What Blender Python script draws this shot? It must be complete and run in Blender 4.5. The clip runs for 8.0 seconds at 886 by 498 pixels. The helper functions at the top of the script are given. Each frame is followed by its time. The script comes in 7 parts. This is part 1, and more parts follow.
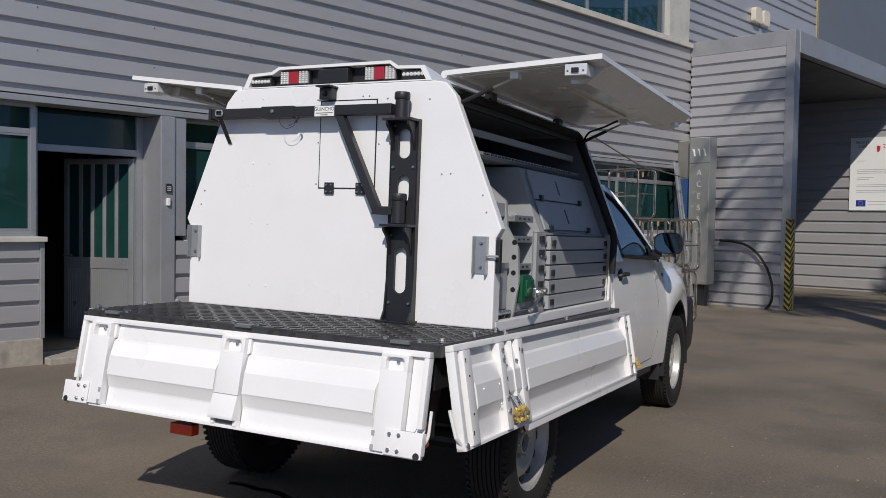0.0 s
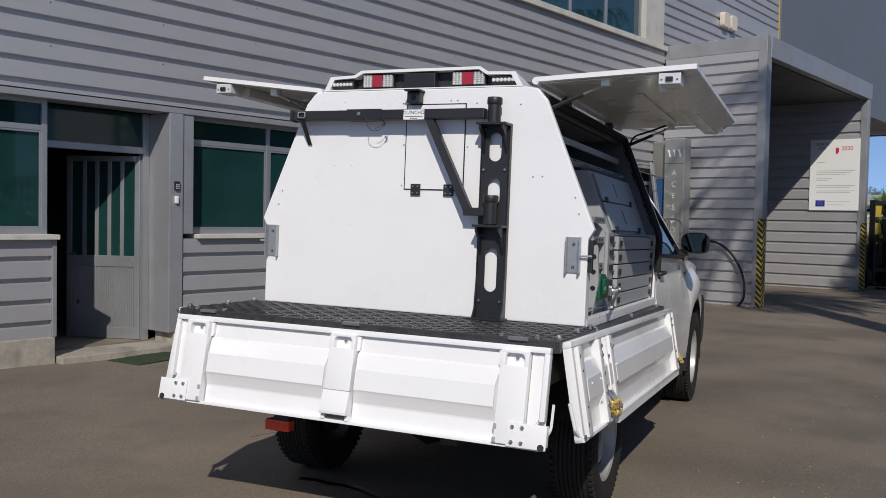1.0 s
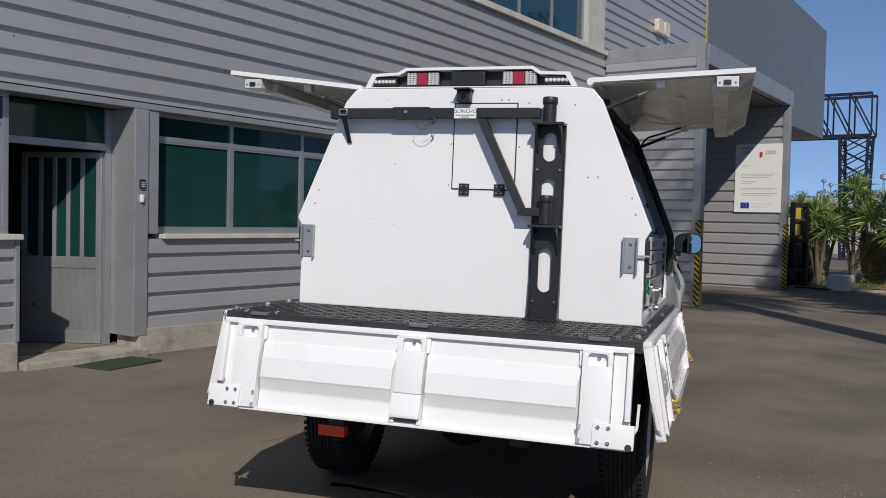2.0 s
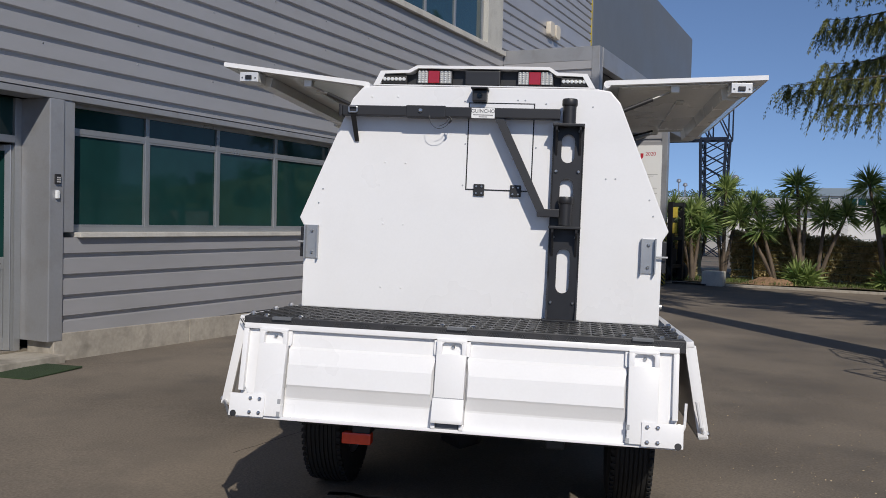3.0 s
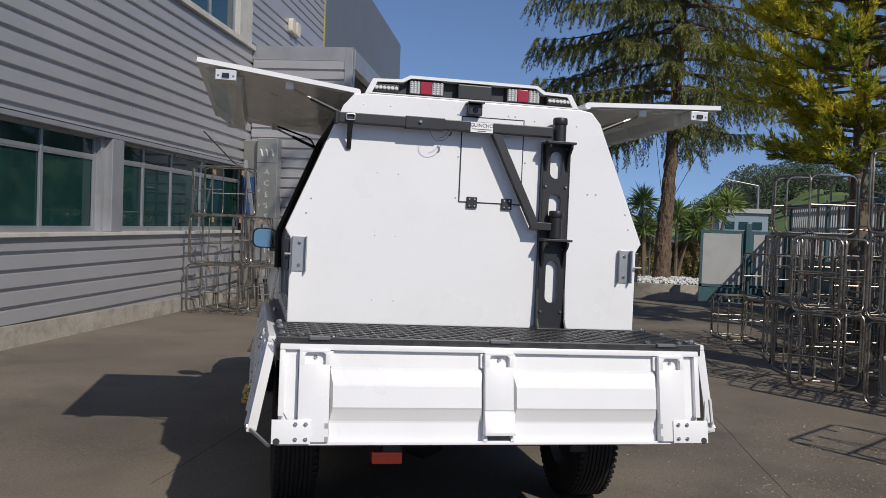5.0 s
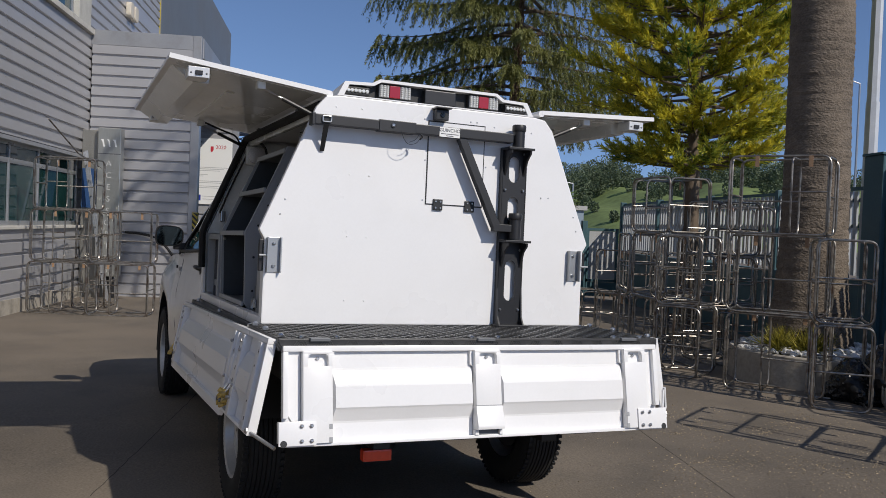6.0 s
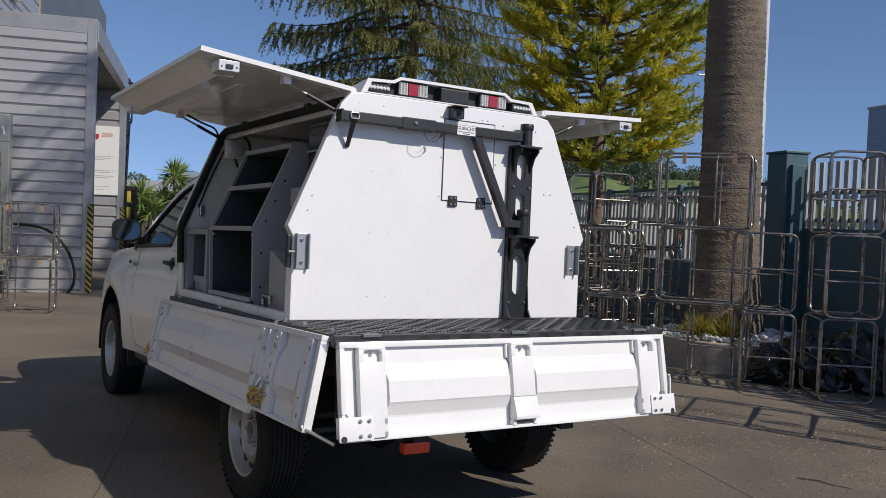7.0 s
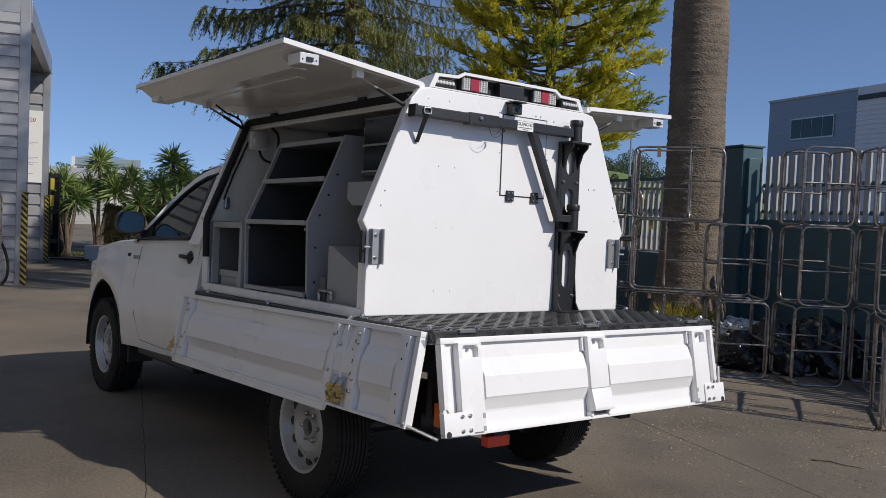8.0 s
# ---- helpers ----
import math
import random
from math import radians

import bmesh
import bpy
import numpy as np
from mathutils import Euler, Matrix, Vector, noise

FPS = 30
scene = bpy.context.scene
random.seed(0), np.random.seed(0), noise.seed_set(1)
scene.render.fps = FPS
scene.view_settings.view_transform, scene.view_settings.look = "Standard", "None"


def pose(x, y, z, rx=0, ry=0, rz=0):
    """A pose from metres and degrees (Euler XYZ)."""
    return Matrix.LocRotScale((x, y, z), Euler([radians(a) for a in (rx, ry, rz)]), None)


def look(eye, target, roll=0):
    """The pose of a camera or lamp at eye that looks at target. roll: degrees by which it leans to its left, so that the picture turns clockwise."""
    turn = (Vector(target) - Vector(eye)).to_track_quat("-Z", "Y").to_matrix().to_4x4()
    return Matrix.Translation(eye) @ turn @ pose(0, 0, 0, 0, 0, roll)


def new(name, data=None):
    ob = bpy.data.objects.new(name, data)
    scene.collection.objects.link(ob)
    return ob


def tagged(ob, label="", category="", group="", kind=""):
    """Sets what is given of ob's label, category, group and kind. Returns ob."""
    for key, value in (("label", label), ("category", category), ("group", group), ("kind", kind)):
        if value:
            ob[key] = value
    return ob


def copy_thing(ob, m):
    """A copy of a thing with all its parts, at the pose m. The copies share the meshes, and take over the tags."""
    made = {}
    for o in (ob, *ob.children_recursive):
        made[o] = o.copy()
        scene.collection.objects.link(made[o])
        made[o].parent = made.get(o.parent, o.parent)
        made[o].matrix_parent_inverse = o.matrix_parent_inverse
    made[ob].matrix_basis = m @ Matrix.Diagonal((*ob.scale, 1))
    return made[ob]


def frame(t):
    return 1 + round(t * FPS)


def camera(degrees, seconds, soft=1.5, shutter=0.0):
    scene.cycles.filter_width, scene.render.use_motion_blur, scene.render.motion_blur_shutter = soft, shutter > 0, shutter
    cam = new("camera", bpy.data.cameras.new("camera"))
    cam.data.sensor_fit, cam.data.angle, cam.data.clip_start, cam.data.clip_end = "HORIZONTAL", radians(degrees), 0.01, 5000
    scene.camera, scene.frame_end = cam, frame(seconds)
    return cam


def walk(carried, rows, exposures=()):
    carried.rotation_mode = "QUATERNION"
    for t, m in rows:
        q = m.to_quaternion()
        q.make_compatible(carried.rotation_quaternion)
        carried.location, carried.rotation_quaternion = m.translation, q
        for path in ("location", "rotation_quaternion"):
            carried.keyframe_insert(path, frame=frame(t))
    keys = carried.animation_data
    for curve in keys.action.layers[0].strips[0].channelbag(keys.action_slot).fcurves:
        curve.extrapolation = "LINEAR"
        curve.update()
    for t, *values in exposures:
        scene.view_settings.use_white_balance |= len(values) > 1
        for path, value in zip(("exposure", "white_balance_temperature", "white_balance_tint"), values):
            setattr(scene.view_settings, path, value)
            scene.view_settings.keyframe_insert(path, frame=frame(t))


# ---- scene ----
cam = camera(53.3, 8.0, soft=0.5)
METRES, EYE, TILT, LEAN, TURN = 5.84, 1.46, 0.0, 0.0, -44.8
ROWS = [
    (0.0, 0.0, 0.0, 0.0, 0.03, -1.96, -0.86),
    (0.5, -0.056, -0.0106, 0.0011, -1.7, -2.05, -0.95),
    (1.0, -0.1152, -0.0202, 0.0009, -3.44, -2.07, -1.09),
    (1.5, -0.1714, -0.0144, -0.0019, -5.85, -1.96, -1.16),
    (3.0, -0.3452, 0.0403, -0.0016, -17.88, -1.91, -1.48),
    (3.5, -0.4049, 0.0631, -0.0011, -22.93, -1.82, -1.49),
    (4.0, -0.4624, 0.0952, -0.0001, -28.11, -1.68, -1.69),
    (5.5, -0.6258, 0.1953, 0.0054, -44.24, -1.54, -2.14),
    (6.0, -0.6772, 0.2334, 0.0056, -50.3, -1.5, -2.3),
    (6.5, -0.7228, 0.2763, 0.0029, -55.16, -1.53, -2.35),
    (7.0, -0.7628, 0.326, 0.0052, -58.64, -1.77, -2.38),
    (7.5, -0.8022, 0.3782, 0.0076, -61.82, -2.0, -2.51),
    (8.0, -0.8295, 0.4385, 0.0055, -64.48, -2.3, -2.5),
]
walk(cam, [(t, pose(0, 0, EYE, TILT, LEAN, TURN) @ pose(METRES * x, METRES * y, METRES * z, 90 + pitch, roll, yaw)) for t, x, y, z, yaw, pitch, roll in ROWS],
     exposures=((0.0, 0.03), (3.0, 0.0), (5.5, 0.0), (6.5, 0.06), (8.0, 0.10)))

# ---- light ----
SUN_TO = Vector((2.2, 1.87, -2.2)).normalized()
world = bpy.data.worlds.new("sky")
scene.world = world
world.use_nodes = True
wn = world.node_tree
sky = wn.nodes.new("ShaderNodeTexSky")
sky.sky_type = "NISHITA"
sky.sun_disc = False
sky.sun_elevation = radians(37)
sky.sun_rotation = radians(230)
sky.air_density, sky.dust_density, sky.ozone_density = 0.75, 0.15, 2.5
wn.nodes["Background"].inputs[1].default_value = 0.110
# clear air: the pale band at the horizon lies below the far roofs
geo_, lift, unit = (wn.nodes.new(k) for k in ("ShaderNodeTexCoord", "ShaderNodeVectorMath", "ShaderNodeVectorMath"))
lift.inputs[1].default_value = (0, 0, 0.115)
unit.operation = "NORMALIZE"
wn.links.new(geo_.outputs["Generated"], lift.inputs[0])
wn.links.new(lift.outputs[0], unit.inputs[0])
wn.links.new(unit.outputs[0], sky.inputs["Vector"])
tint = wn.nodes.new("ShaderNodeVectorMath")
tint.operation = "MULTIPLY"
tint.inputs[1].default_value = (0.91, 0.935, 1.01)
wn.links.new(sky.outputs[0], tint.inputs[0])
wn.links.new(tint.outputs[0], wn.nodes["Background"].inputs[0])
sun = new("sun", bpy.data.lights.new("sun", "SUN"))
sun.data.energy, sun.data.angle, sun.data.color = 3.26, radians(0.53), (1.0, 0.935, 0.845)
sun.matrix_world = look((-20, -16, 25), Vector((-20, -16, 25)) + SUN_TO)
scene.view_settings.exposure = 0.0


# ---- materials ----
def nodes_of(m):
    m.use_nodes = True
    return m.node_tree, m.node_tree.nodes["Principled BSDF"]


def mat(name, base, rough=0.5, metal=0.0, vary=0.12, grain=40.0, blotch=1.5, bump=0.05, stain=None, stain_amount=0.0, coat=0.0, island=0.0, rough_vary=0.1, stretch=(1, 1, 1)):
    """A surface with variation at two scales, optional stains, and fine relief."""
    m = bpy.data.materials.new(name)
    nt, p = nodes_of(m)
    N, K = nt.nodes, nt.links
    tc = N.new("ShaderNodeTexCoord")
    mp = N.new("ShaderNodeMapping")
    mp.inputs["Scale"].default_value = stretch
    K.new(tc.outputs["Object"], mp.inputs[0])
    fine, big = N.new("ShaderNodeTexNoise"), N.new("ShaderNodeTexNoise")
    fine.inputs["Scale"].default_value, fine.inputs["Detail"].default_value = grain, 6
    big.inputs["Scale"].default_value, big.inputs["Detail"].default_value = blotch, 5
    for n in (fine, big):
        K.new(mp.outputs[0], n.inputs["Vector"])
    add = N.new("ShaderNodeMath")
    add.operation = "ADD"
    K.new(fine.outputs[0], add.inputs[0])
    K.new(big.outputs[0], add.inputs[1])
    rng = N.new("ShaderNodeMapRange")
    rng.inputs[1].default_value, rng.inputs[2].default_value = 0.6, 1.4
    rng.inputs[3].default_value, rng.inputs[4].default_value = 1 - vary, 1 + vary
    K.new(add.outputs[0], rng.inputs[0])
    col = N.new("ShaderNodeVectorMath")
    col.operation = "SCALE"
    col.inputs[0].default_value = base
    K.new(rng.outputs[0], col.inputs["Scale"])
    out = col.outputs[0]
    if island:
        geo, ir, sc = N.new("ShaderNodeNewGeometry"), N.new("ShaderNodeMapRange"), N.new("ShaderNodeVectorMath")
        ir.inputs[3].default_value, ir.inputs[4].default_value = 1 - island, 1 + island
        sc.operation = "SCALE"
        K.new(geo.outputs["Random Per Island"], ir.inputs[0])
        K.new(out, sc.inputs[0])
        K.new(ir.outputs[0], sc.inputs["Scale"])
        out = sc.outputs[0]
    if stain:
        sn, sr, mx = N.new("ShaderNodeTexNoise"), N.new("ShaderNodeMapRange"), N.new("ShaderNodeMix")
        sn.inputs["Scale"].default_value, sn.inputs["Detail"].default_value = blotch * 2.3, 8
        K.new(mp.outputs[0], sn.inputs["Vector"])
        sr.inputs[1].default_value, sr.inputs[2].default_value, sr.inputs[4].default_value = 0.5, 0.75, stain_amount
        K.new(sn.outputs[0], sr.inputs[0])
        mx.data_type = "RGBA"
        K.new(sr.outputs[0], mx.inputs["Factor"])
        K.new(out, mx.inputs["A"])
        mx.inputs["B"].default_value = (*stain, 1)
        out = mx.outputs["Result"]
    K.new(out, p.inputs["Base Color"])
    rr = N.new("ShaderNodeMapRange")
    rr.inputs[1].default_value, rr.inputs[2].default_value = 0.3, 0.7
    rr.inputs[3].default_value, rr.inputs[4].default_value = max(0.02, rough - rough_vary), min(1, rough + rough_vary)
    K.new(big.outputs[0], rr.inputs[0])
    K.new(rr.outputs[0], p.inputs["Roughness"])
    p.inputs["Metallic"].default_value = metal
    p.inputs["Coat Weight"].default_value = coat
    p.inputs["Coat Roughness"].default_value = 0.08
    if bump:
        b = N.new("ShaderNodeBump")
        b.inputs["Strength"].default_value, b.inputs["Distance"].default_value = min(1, bump * 4), 0.01 * bump * 4
        K.new(fine.outputs[0], b.inputs["Height"])
        K.new(b.outputs[0], p.inputs["Normal"])
    return m


def glass(name, tint, rough=0.02, ior=1.45):
    m = bpy.data.materials.new(name)
    nt, p = nodes_of(m)
    p.inputs["Base Color"].default_value = (*tint, 1)
    p.inputs["Transmission Weight"].default_value = 1.0
    p.inputs["Roughness"].default_value, p.inputs["IOR"].default_value = rough, ior
    return m


def leafy(name, low, high, rough=0.55, through_light=0.25):
    """Foliage: colour varies leaf by leaf and clump by clump; thin enough to let light through."""
    m = bpy.data.materials.new(name)
    nt, p = nodes_of(m)
    N, K = nt.nodes, nt.links
    geo, tc, ns, add, ramp = (N.new("ShaderNode" + k) for k in ("NewGeometry", "TexCoord", "TexNoise", "Math", "ValToRGB"))
    ns.inputs["Scale"].default_value = 0.9
    K.new(tc.outputs["Object"], ns.inputs["Vector"])
    add.operation = "MULTIPLY_ADD"
    add.inputs[1].default_value = 0.45
    K.new(geo.outputs["Random Per Island"], add.inputs[0])
    K.new(ns.outputs[0], add.inputs[2])
    ramp.color_ramp.elements[0].position, ramp.color_ramp.elements[1].position = 0.35, 0.95
    ramp.color_ramp.elements[0].color, ramp.color_ramp.elements[1].color = (*low, 1), (*high, 1)
    K.new(add.outputs[0], ramp.inputs[0])
    K.new(ramp.outputs[0], p.inputs["Base Color"])
    p.inputs["Roughness"].default_value = rough
    tl, mix = N.new("ShaderNodeBsdfTranslucent"), N.new("ShaderNodeMixShader")
    K.new(ramp.outputs[0], tl.inputs[0])
    mix.inputs[0].default_value = through_light
    K.new(p.outputs[0], mix.inputs[1])
    K.new(tl.outputs[0], mix.inputs[2])
    K.new(mix.outputs[0], N["Material Output"].inputs[0])
    return m


M_WHITE = mat("white_lacquer", (0.825, 0.82, 0.815), 0.32, vary=0.02, bump=0.006, grain=90, coat=0.25, stain=(0.62, 0.61, 0.58), stain_amount=0.12)
M_WHITE_BODY = mat("white_car_paint", (0.87, 0.865, 0.86), 0.22, vary=0.02, bump=0.0, coat=0.7, stain=(0.6, 0.58, 0.54), stain_amount=0.15)
M_LINING = mat("grey_white_lining", (0.80, 0.80, 0.76), 0.25, vary=0.08, bump=0.01, coat=0.5)
M_BLACK = mat("black_powder_coat", (0.018, 0.018, 0.02), 0.42, vary=0.2, bump=0.03, grain=220)
M_RUBBER = mat("black_rubber", (0.011, 0.011, 0.011), 0.8, vary=0.25, bump=0.08, grain=60, stain=(0.04, 0.035, 0.03), stain_amount=0.25)
M_PLASTIC = mat("black_plastic", (0.02, 0.02, 0.021), 0.5, vary=0.15, bump=0.03, grain=150)
M_TREAD = mat("black_tread_plate", (0.03, 0.03, 0.032), 0.45, vary=0.3, bump=0.05, grain=120, stain=(0.12, 0.11, 0.10), stain_amount=0.35)
M_GREY = mat("grey_cabinet_paint", (0.34, 0.35, 0.36), 0.45, vary=0.06, bump=0.02, grain=150)
M_DKGREY = mat("dark_grey_paint_and_inner_shade", (0.13, 0.137, 0.148), 0.5, vary=0.08, bump=0.02, grain=150)
M_STEEL = mat("bare_steel", (0.5, 0.5, 0.5), 0.3, 0.95, vary=0.1, bump=0.02, grain=120)
M_TUBE = mat("weathered_steel_tube", (0.32, 0.30, 0.27), 0.36, 0.85, vary=0.45, grain=30, blotch=4, bump=0.04, stain=(0.13, 0.06, 0.03), stain_amount=0.8, island=0.15)
M_RIM = mat("silver_wheel_paint", (0.54, 0.54, 0.53), 0.38, 0.35, vary=0.1, stain=(0.2, 0.17, 0.14), stain_amount=0.5)
M_BRASS = mat("rusty_brass_latch", (0.58, 0.42, 0.12), 0.5, 0.4, vary=0.4, grain=60, blotch=20, stain=(0.55, 0.42, 0.3), stain_amount=0.8)
M_GREEN = mat("green_enamel", (0.006, 0.085, 0.04), 0.35, vary=0.1)
M_RED = mat("red_lens", (0.36, 0.016, 0.024), 0.15, vary=0.05, coat=0.6, bump=0)
M_LENS = mat("clear_lens", (0.62, 0.60, 0.58), 0.25, 0.2, vary=0.25, grain=160, coat=0.5)
M_ORANGE = mat("orange_lens", (0.6, 0.12, 0.01), 0.2, coat=0.5, bump=0)
M_LATCH = mat("zinc_latch_plate", (0.72, 0.72, 0.71), 0.35, 0.25, vary=0.08, bump=0.01)
M_LED = mat("led_lens", (0.8, 0.8, 0.76), 0.12, 0.2, coat=0.6, bump=0)
M_CLAD = mat("grey_metallic_cladding", (0.435, 0.43, 0.44), 0.36, 0.3, vary=0.05, grain=8, blotch=0.7, bump=0.015, stain=(0.34, 0.335, 0.33), stain_amount=0.35, stretch=(0.35, 1, 1))
M_BLOCK = mat("grey_smooth_panel", (0.15, 0.165, 0.185), 0.5, 0.1, vary=0.05, grain=10, blotch=0.4, bump=0.01)
M_FRAME = mat("anodised_aluminium", (0.40, 0.41, 0.42), 0.35, 0.6, vary=0.06, bump=0.01)
M_FLASH = mat("grey_steel_flashing", (0.37, 0.375, 0.39), 0.38, 0.4, vary=0.06, bump=0.015, stain=(0.24, 0.22, 0.19), stain_amount=0.4)
M_CONC = mat("weathered_concrete", (0.37, 0.335, 0.28), 0.9, vary=0.2, grain=25, blotch=2, bump=0.15, stain=(0.16, 0.145, 0.12), stain_amount=0.7)
M_SILL = mat("pale_stone_sill", (0.55, 0.53, 0.48), 0.7, vary=0.12, grain=30, bump=0.06, stain=(0.3, 0.28, 0.24), stain_amount=0.5)
M_PANE = mat("green_tinted_pane", (0.010, 0.040, 0.037), 0.04, vary=0.25, grain=3, blotch=0.8, bump=0, rough_vary=0.02)
M_PANE.node_tree.nodes["Principled BSDF"].inputs["Specular IOR Level"].default_value = 0.36
M_PANEHIGH = mat("blue_green_mirror_pane", (0.012, 0.045, 0.055), 0.03, vary=0.2, blotch=0.8, bump=0, rough_vary=0.02)
M_PANEHIGH.node_tree.nodes["Principled BSDF"].inputs["IOR"].default_value = 1.9
M_CARGLASS = glass("tinted_car_glass", (0.14, 0.19, 0.18), 0.01)
# near-black insides: the shade within the canopy is put into the colour
M_INNER_SHADE = mat("near_black_inner_shade", (0.05, 0.056, 0.062), 0.55, vary=0.15)
M_TREADBAR = mat("worn_tread_bar", (0.06, 0.06, 0.06), 0.35, 0.2, vary=0.3)
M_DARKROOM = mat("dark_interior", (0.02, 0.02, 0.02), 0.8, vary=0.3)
M_SIGNWHITE = mat("white_sign_panel", (0.82, 0.82, 0.80), 0.4, vary=0.02, bump=0)
M_INK = mat("grey_ink", (0.12, 0.12, 0.13), 0.6, bump=0)
M_INKLIGHT = mat("pale_grey_ink", (0.45, 0.45, 0.45), 0.6, bump=0)
M_INKRED = mat("red_ink", (0.5, 0.02, 0.04), 0.6, bump=0)
M_FLAGBLUE = mat("blue_ink", (0.005, 0.03, 0.3), 0.5, bump=0)
M_YELLOW = mat("yellow_warning_paint", (0.48, 0.37, 0.05), 0.6, vary=0.15, stain=(0.3, 0.22, 0.05), stain_amount=0.4)
M_PEBBLE = mat("white_pebbles", (0.68, 0.67, 0.64), 0.8, vary=0.15, island=0.25)
M_BARK = mat("brown_bark", (0.145, 0.11, 0.078), 0.95, vary=0.4, grain=14, blotch=3, bump=0.5, stain=(0.06, 0.045, 0.035), stain_amount=0.8, stretch=(1, 1, 0.3))
M_TRUNK = mat("plated_conifer_bark", (0.135, 0.092, 0.06), 0.95, vary=0.55, grain=22, blotch=5, bump=0.9, stain=(0.045, 0.035, 0.028), stain_amount=0.9, stretch=(1, 1, 0.55))
M_PALMBARK = mat("palm_bark", (0.165, 0.132, 0.10), 0.95, vary=0.5, grain=26, blotch=2, bump=0.5, stain=(0.075, 0.06, 0.045), stain_amount=0.6, stretch=(1.3, 1.3, 2.0))
M_SPRUCE = leafy("spruce_needles", (0.04, 0.07, 0.028), (0.30, 0.30, 0.085), 0.5, 0.34)
M_GOLD = leafy("golden_pine_needles", (0.035, 0.15, 0.035), (0.80, 0.70, 0.075), 0.5, 0.45)
M_YUCCA = leafy("yucca_leaves", (0.07, 0.15, 0.04), (0.36, 0.44, 0.14), 0.45, 0.28)
M_HEDGE = leafy("brown_hedge_leaves", (0.30, 0.28, 0.10), (0.60, 0.47, 0.24), 0.6, 0.45)
M_LIME = leafy("lime_foliage", (0.34, 0.32, 0.02), (0.72, 0.62, 0.03), 0.5, 0.4)
M_REED = leafy("olive_spiky_leaves", (0.05, 0.075, 0.02), (0.50, 0.42, 0.06), 0.5, 0.35)
M_WOODS = leafy("distant_woods", (0.06, 0.09, 0.055), (0.15, 0.19, 0.10))
M_GRASS = leafy("verge_grass", (0.05, 0.10, 0.02), (0.16, 0.20, 0.05))
M_TEAL = mat("dark_teal_gate_paint", (0.055, 0.118, 0.135), 0.45, vary=0.12, bump=0.02)
M_GATEGREY = mat("pale_grey_gate_sheet", (0.42, 0.43, 0.43), 0.5, vary=0.08, stain=(0.3, 0.28, 0.24), stain_amount=0.3)
M_BAG = mat("black_bin_bag", (0.012, 0.012, 0.012), 0.22, vary=0.2, bump=0.02)
M_LADDER = mat("worn_aluminium", (0.6, 0.6, 0.6), 0.35, 0.8)
M_MAT = mat("green_door_mat", (0.03, 0.055, 0.02), 0.95, vary=0.3, grain=120, bump=0.3)
M_FAR = mat("far_pale_wall", (0.72, 0.70, 0.66), 0.8, vary=0.08, blotch=0.2)
M_FARGREY = mat("far_grey_panel", (0.25, 0.31, 0.36), 0.6, vary=0.06, blotch=0.2)
M_FARROOF = mat("far_roof_sheet", (0.44, 0.43, 0.40), 0.6, vary=0.1, blotch=0.3)
M_OCHRE = mat("dry_wood_offcut", (0.35, 0.22, 0.13), 0.8, vary=0.2)


def asphalt():
    """Worn asphalt: brown-grey, fine aggregate, old patches, darker oil spots and dusty pale film."""
    m = mat("worn_asphalt", (0.172, 0.143, 0.110), 0.85, vary=0.5, grain=70, blotch=0.6, bump=0.14, stain=(0.088, 0.078, 0.066), stain_amount=0.6)
    nt, p = m.node_tree, m.node_tree.nodes["Principled BSDF"]
    N, K = nt.nodes, nt.links
    src = p.inputs["Base Color"].links[0].from_socket
    tc = N.new("ShaderNodeTexCoord")
    vo, r, mx = N.new("ShaderNodeTexVoronoi"), N.new("ShaderNodeMapRange"), N.new("ShaderNodeMix")
    vo.inputs["Scale"].default_value = 9.0
    vo.inputs["Randomness"].default_value = 1.0
    K.new(tc.outputs["Object"], vo.inputs["Vector"])
    r.inputs[1].default_value, r.inputs[2].default_value, r.inputs[3].default_value, r.inputs[4].default_value = 0.03, 0.06, 0.55, 0.0
    K.new(vo.outputs["Distance"], r.inputs[0])
    mx.data_type = "RGBA"
    K.new(r.outputs[0], mx.inputs["Factor"])
    K.new(src, mx.inputs["A"])
    mx.inputs["B"].default_value = (0.36, 0.32, 0.26, 1)
    dn, dr, m2 = N.new("ShaderNodeTexNoise"), N.new("ShaderNodeMapRange"), N.new("ShaderNodeMix")
    dn.inputs["Scale"].default_value, dn.inputs["Detail"].default_value = 0.22, 7
    K.new(tc.outputs["Object"], dn.inputs["Vector"])
    dr.inputs[1].default_value, dr.inputs[2].default_value, dr.inputs[4].default_value = 0.48, 0.7, 0.55
    K.new(dn.outputs[0], dr.inputs[0])
    m2.data_type = "RGBA"
    K.new(dr.outputs[0], m2.inputs["Factor"])
    K.new(mx.outputs["Result"], m2.inputs["A"])
    m2.inputs["B"].default_value = (0.235, 0.188, 0.138, 1)
    K.new(m2.outputs["Result"], p.inputs["Base Color"])
    return m


M_ASPHALT = asphalt()


# ---- builders ----
def obj(name, bm, material, parent=None, m=None, smooth=False):
    me = bpy.data.meshes.new(name)
    bmesh.ops.recalc_face_normals(bm, faces=bm.faces)
    bm.to_mesh(me)
    bm.free()
    if material:
        me.materials.append(material)
    if smooth:
        me.shade_smooth()
        me.set_sharp_from_angle(angle=radians(32))
    ob = new(name, me)
    if parent:
        ob.parent = parent
    if m is not None:
        ob.matrix_basis = m
    return ob


def part(name, bm, material, parent, label="", smooth=False, m=None):
    ob = obj(name, bm, material, parent, m, smooth)
    return tagged(ob, label) if label else ob


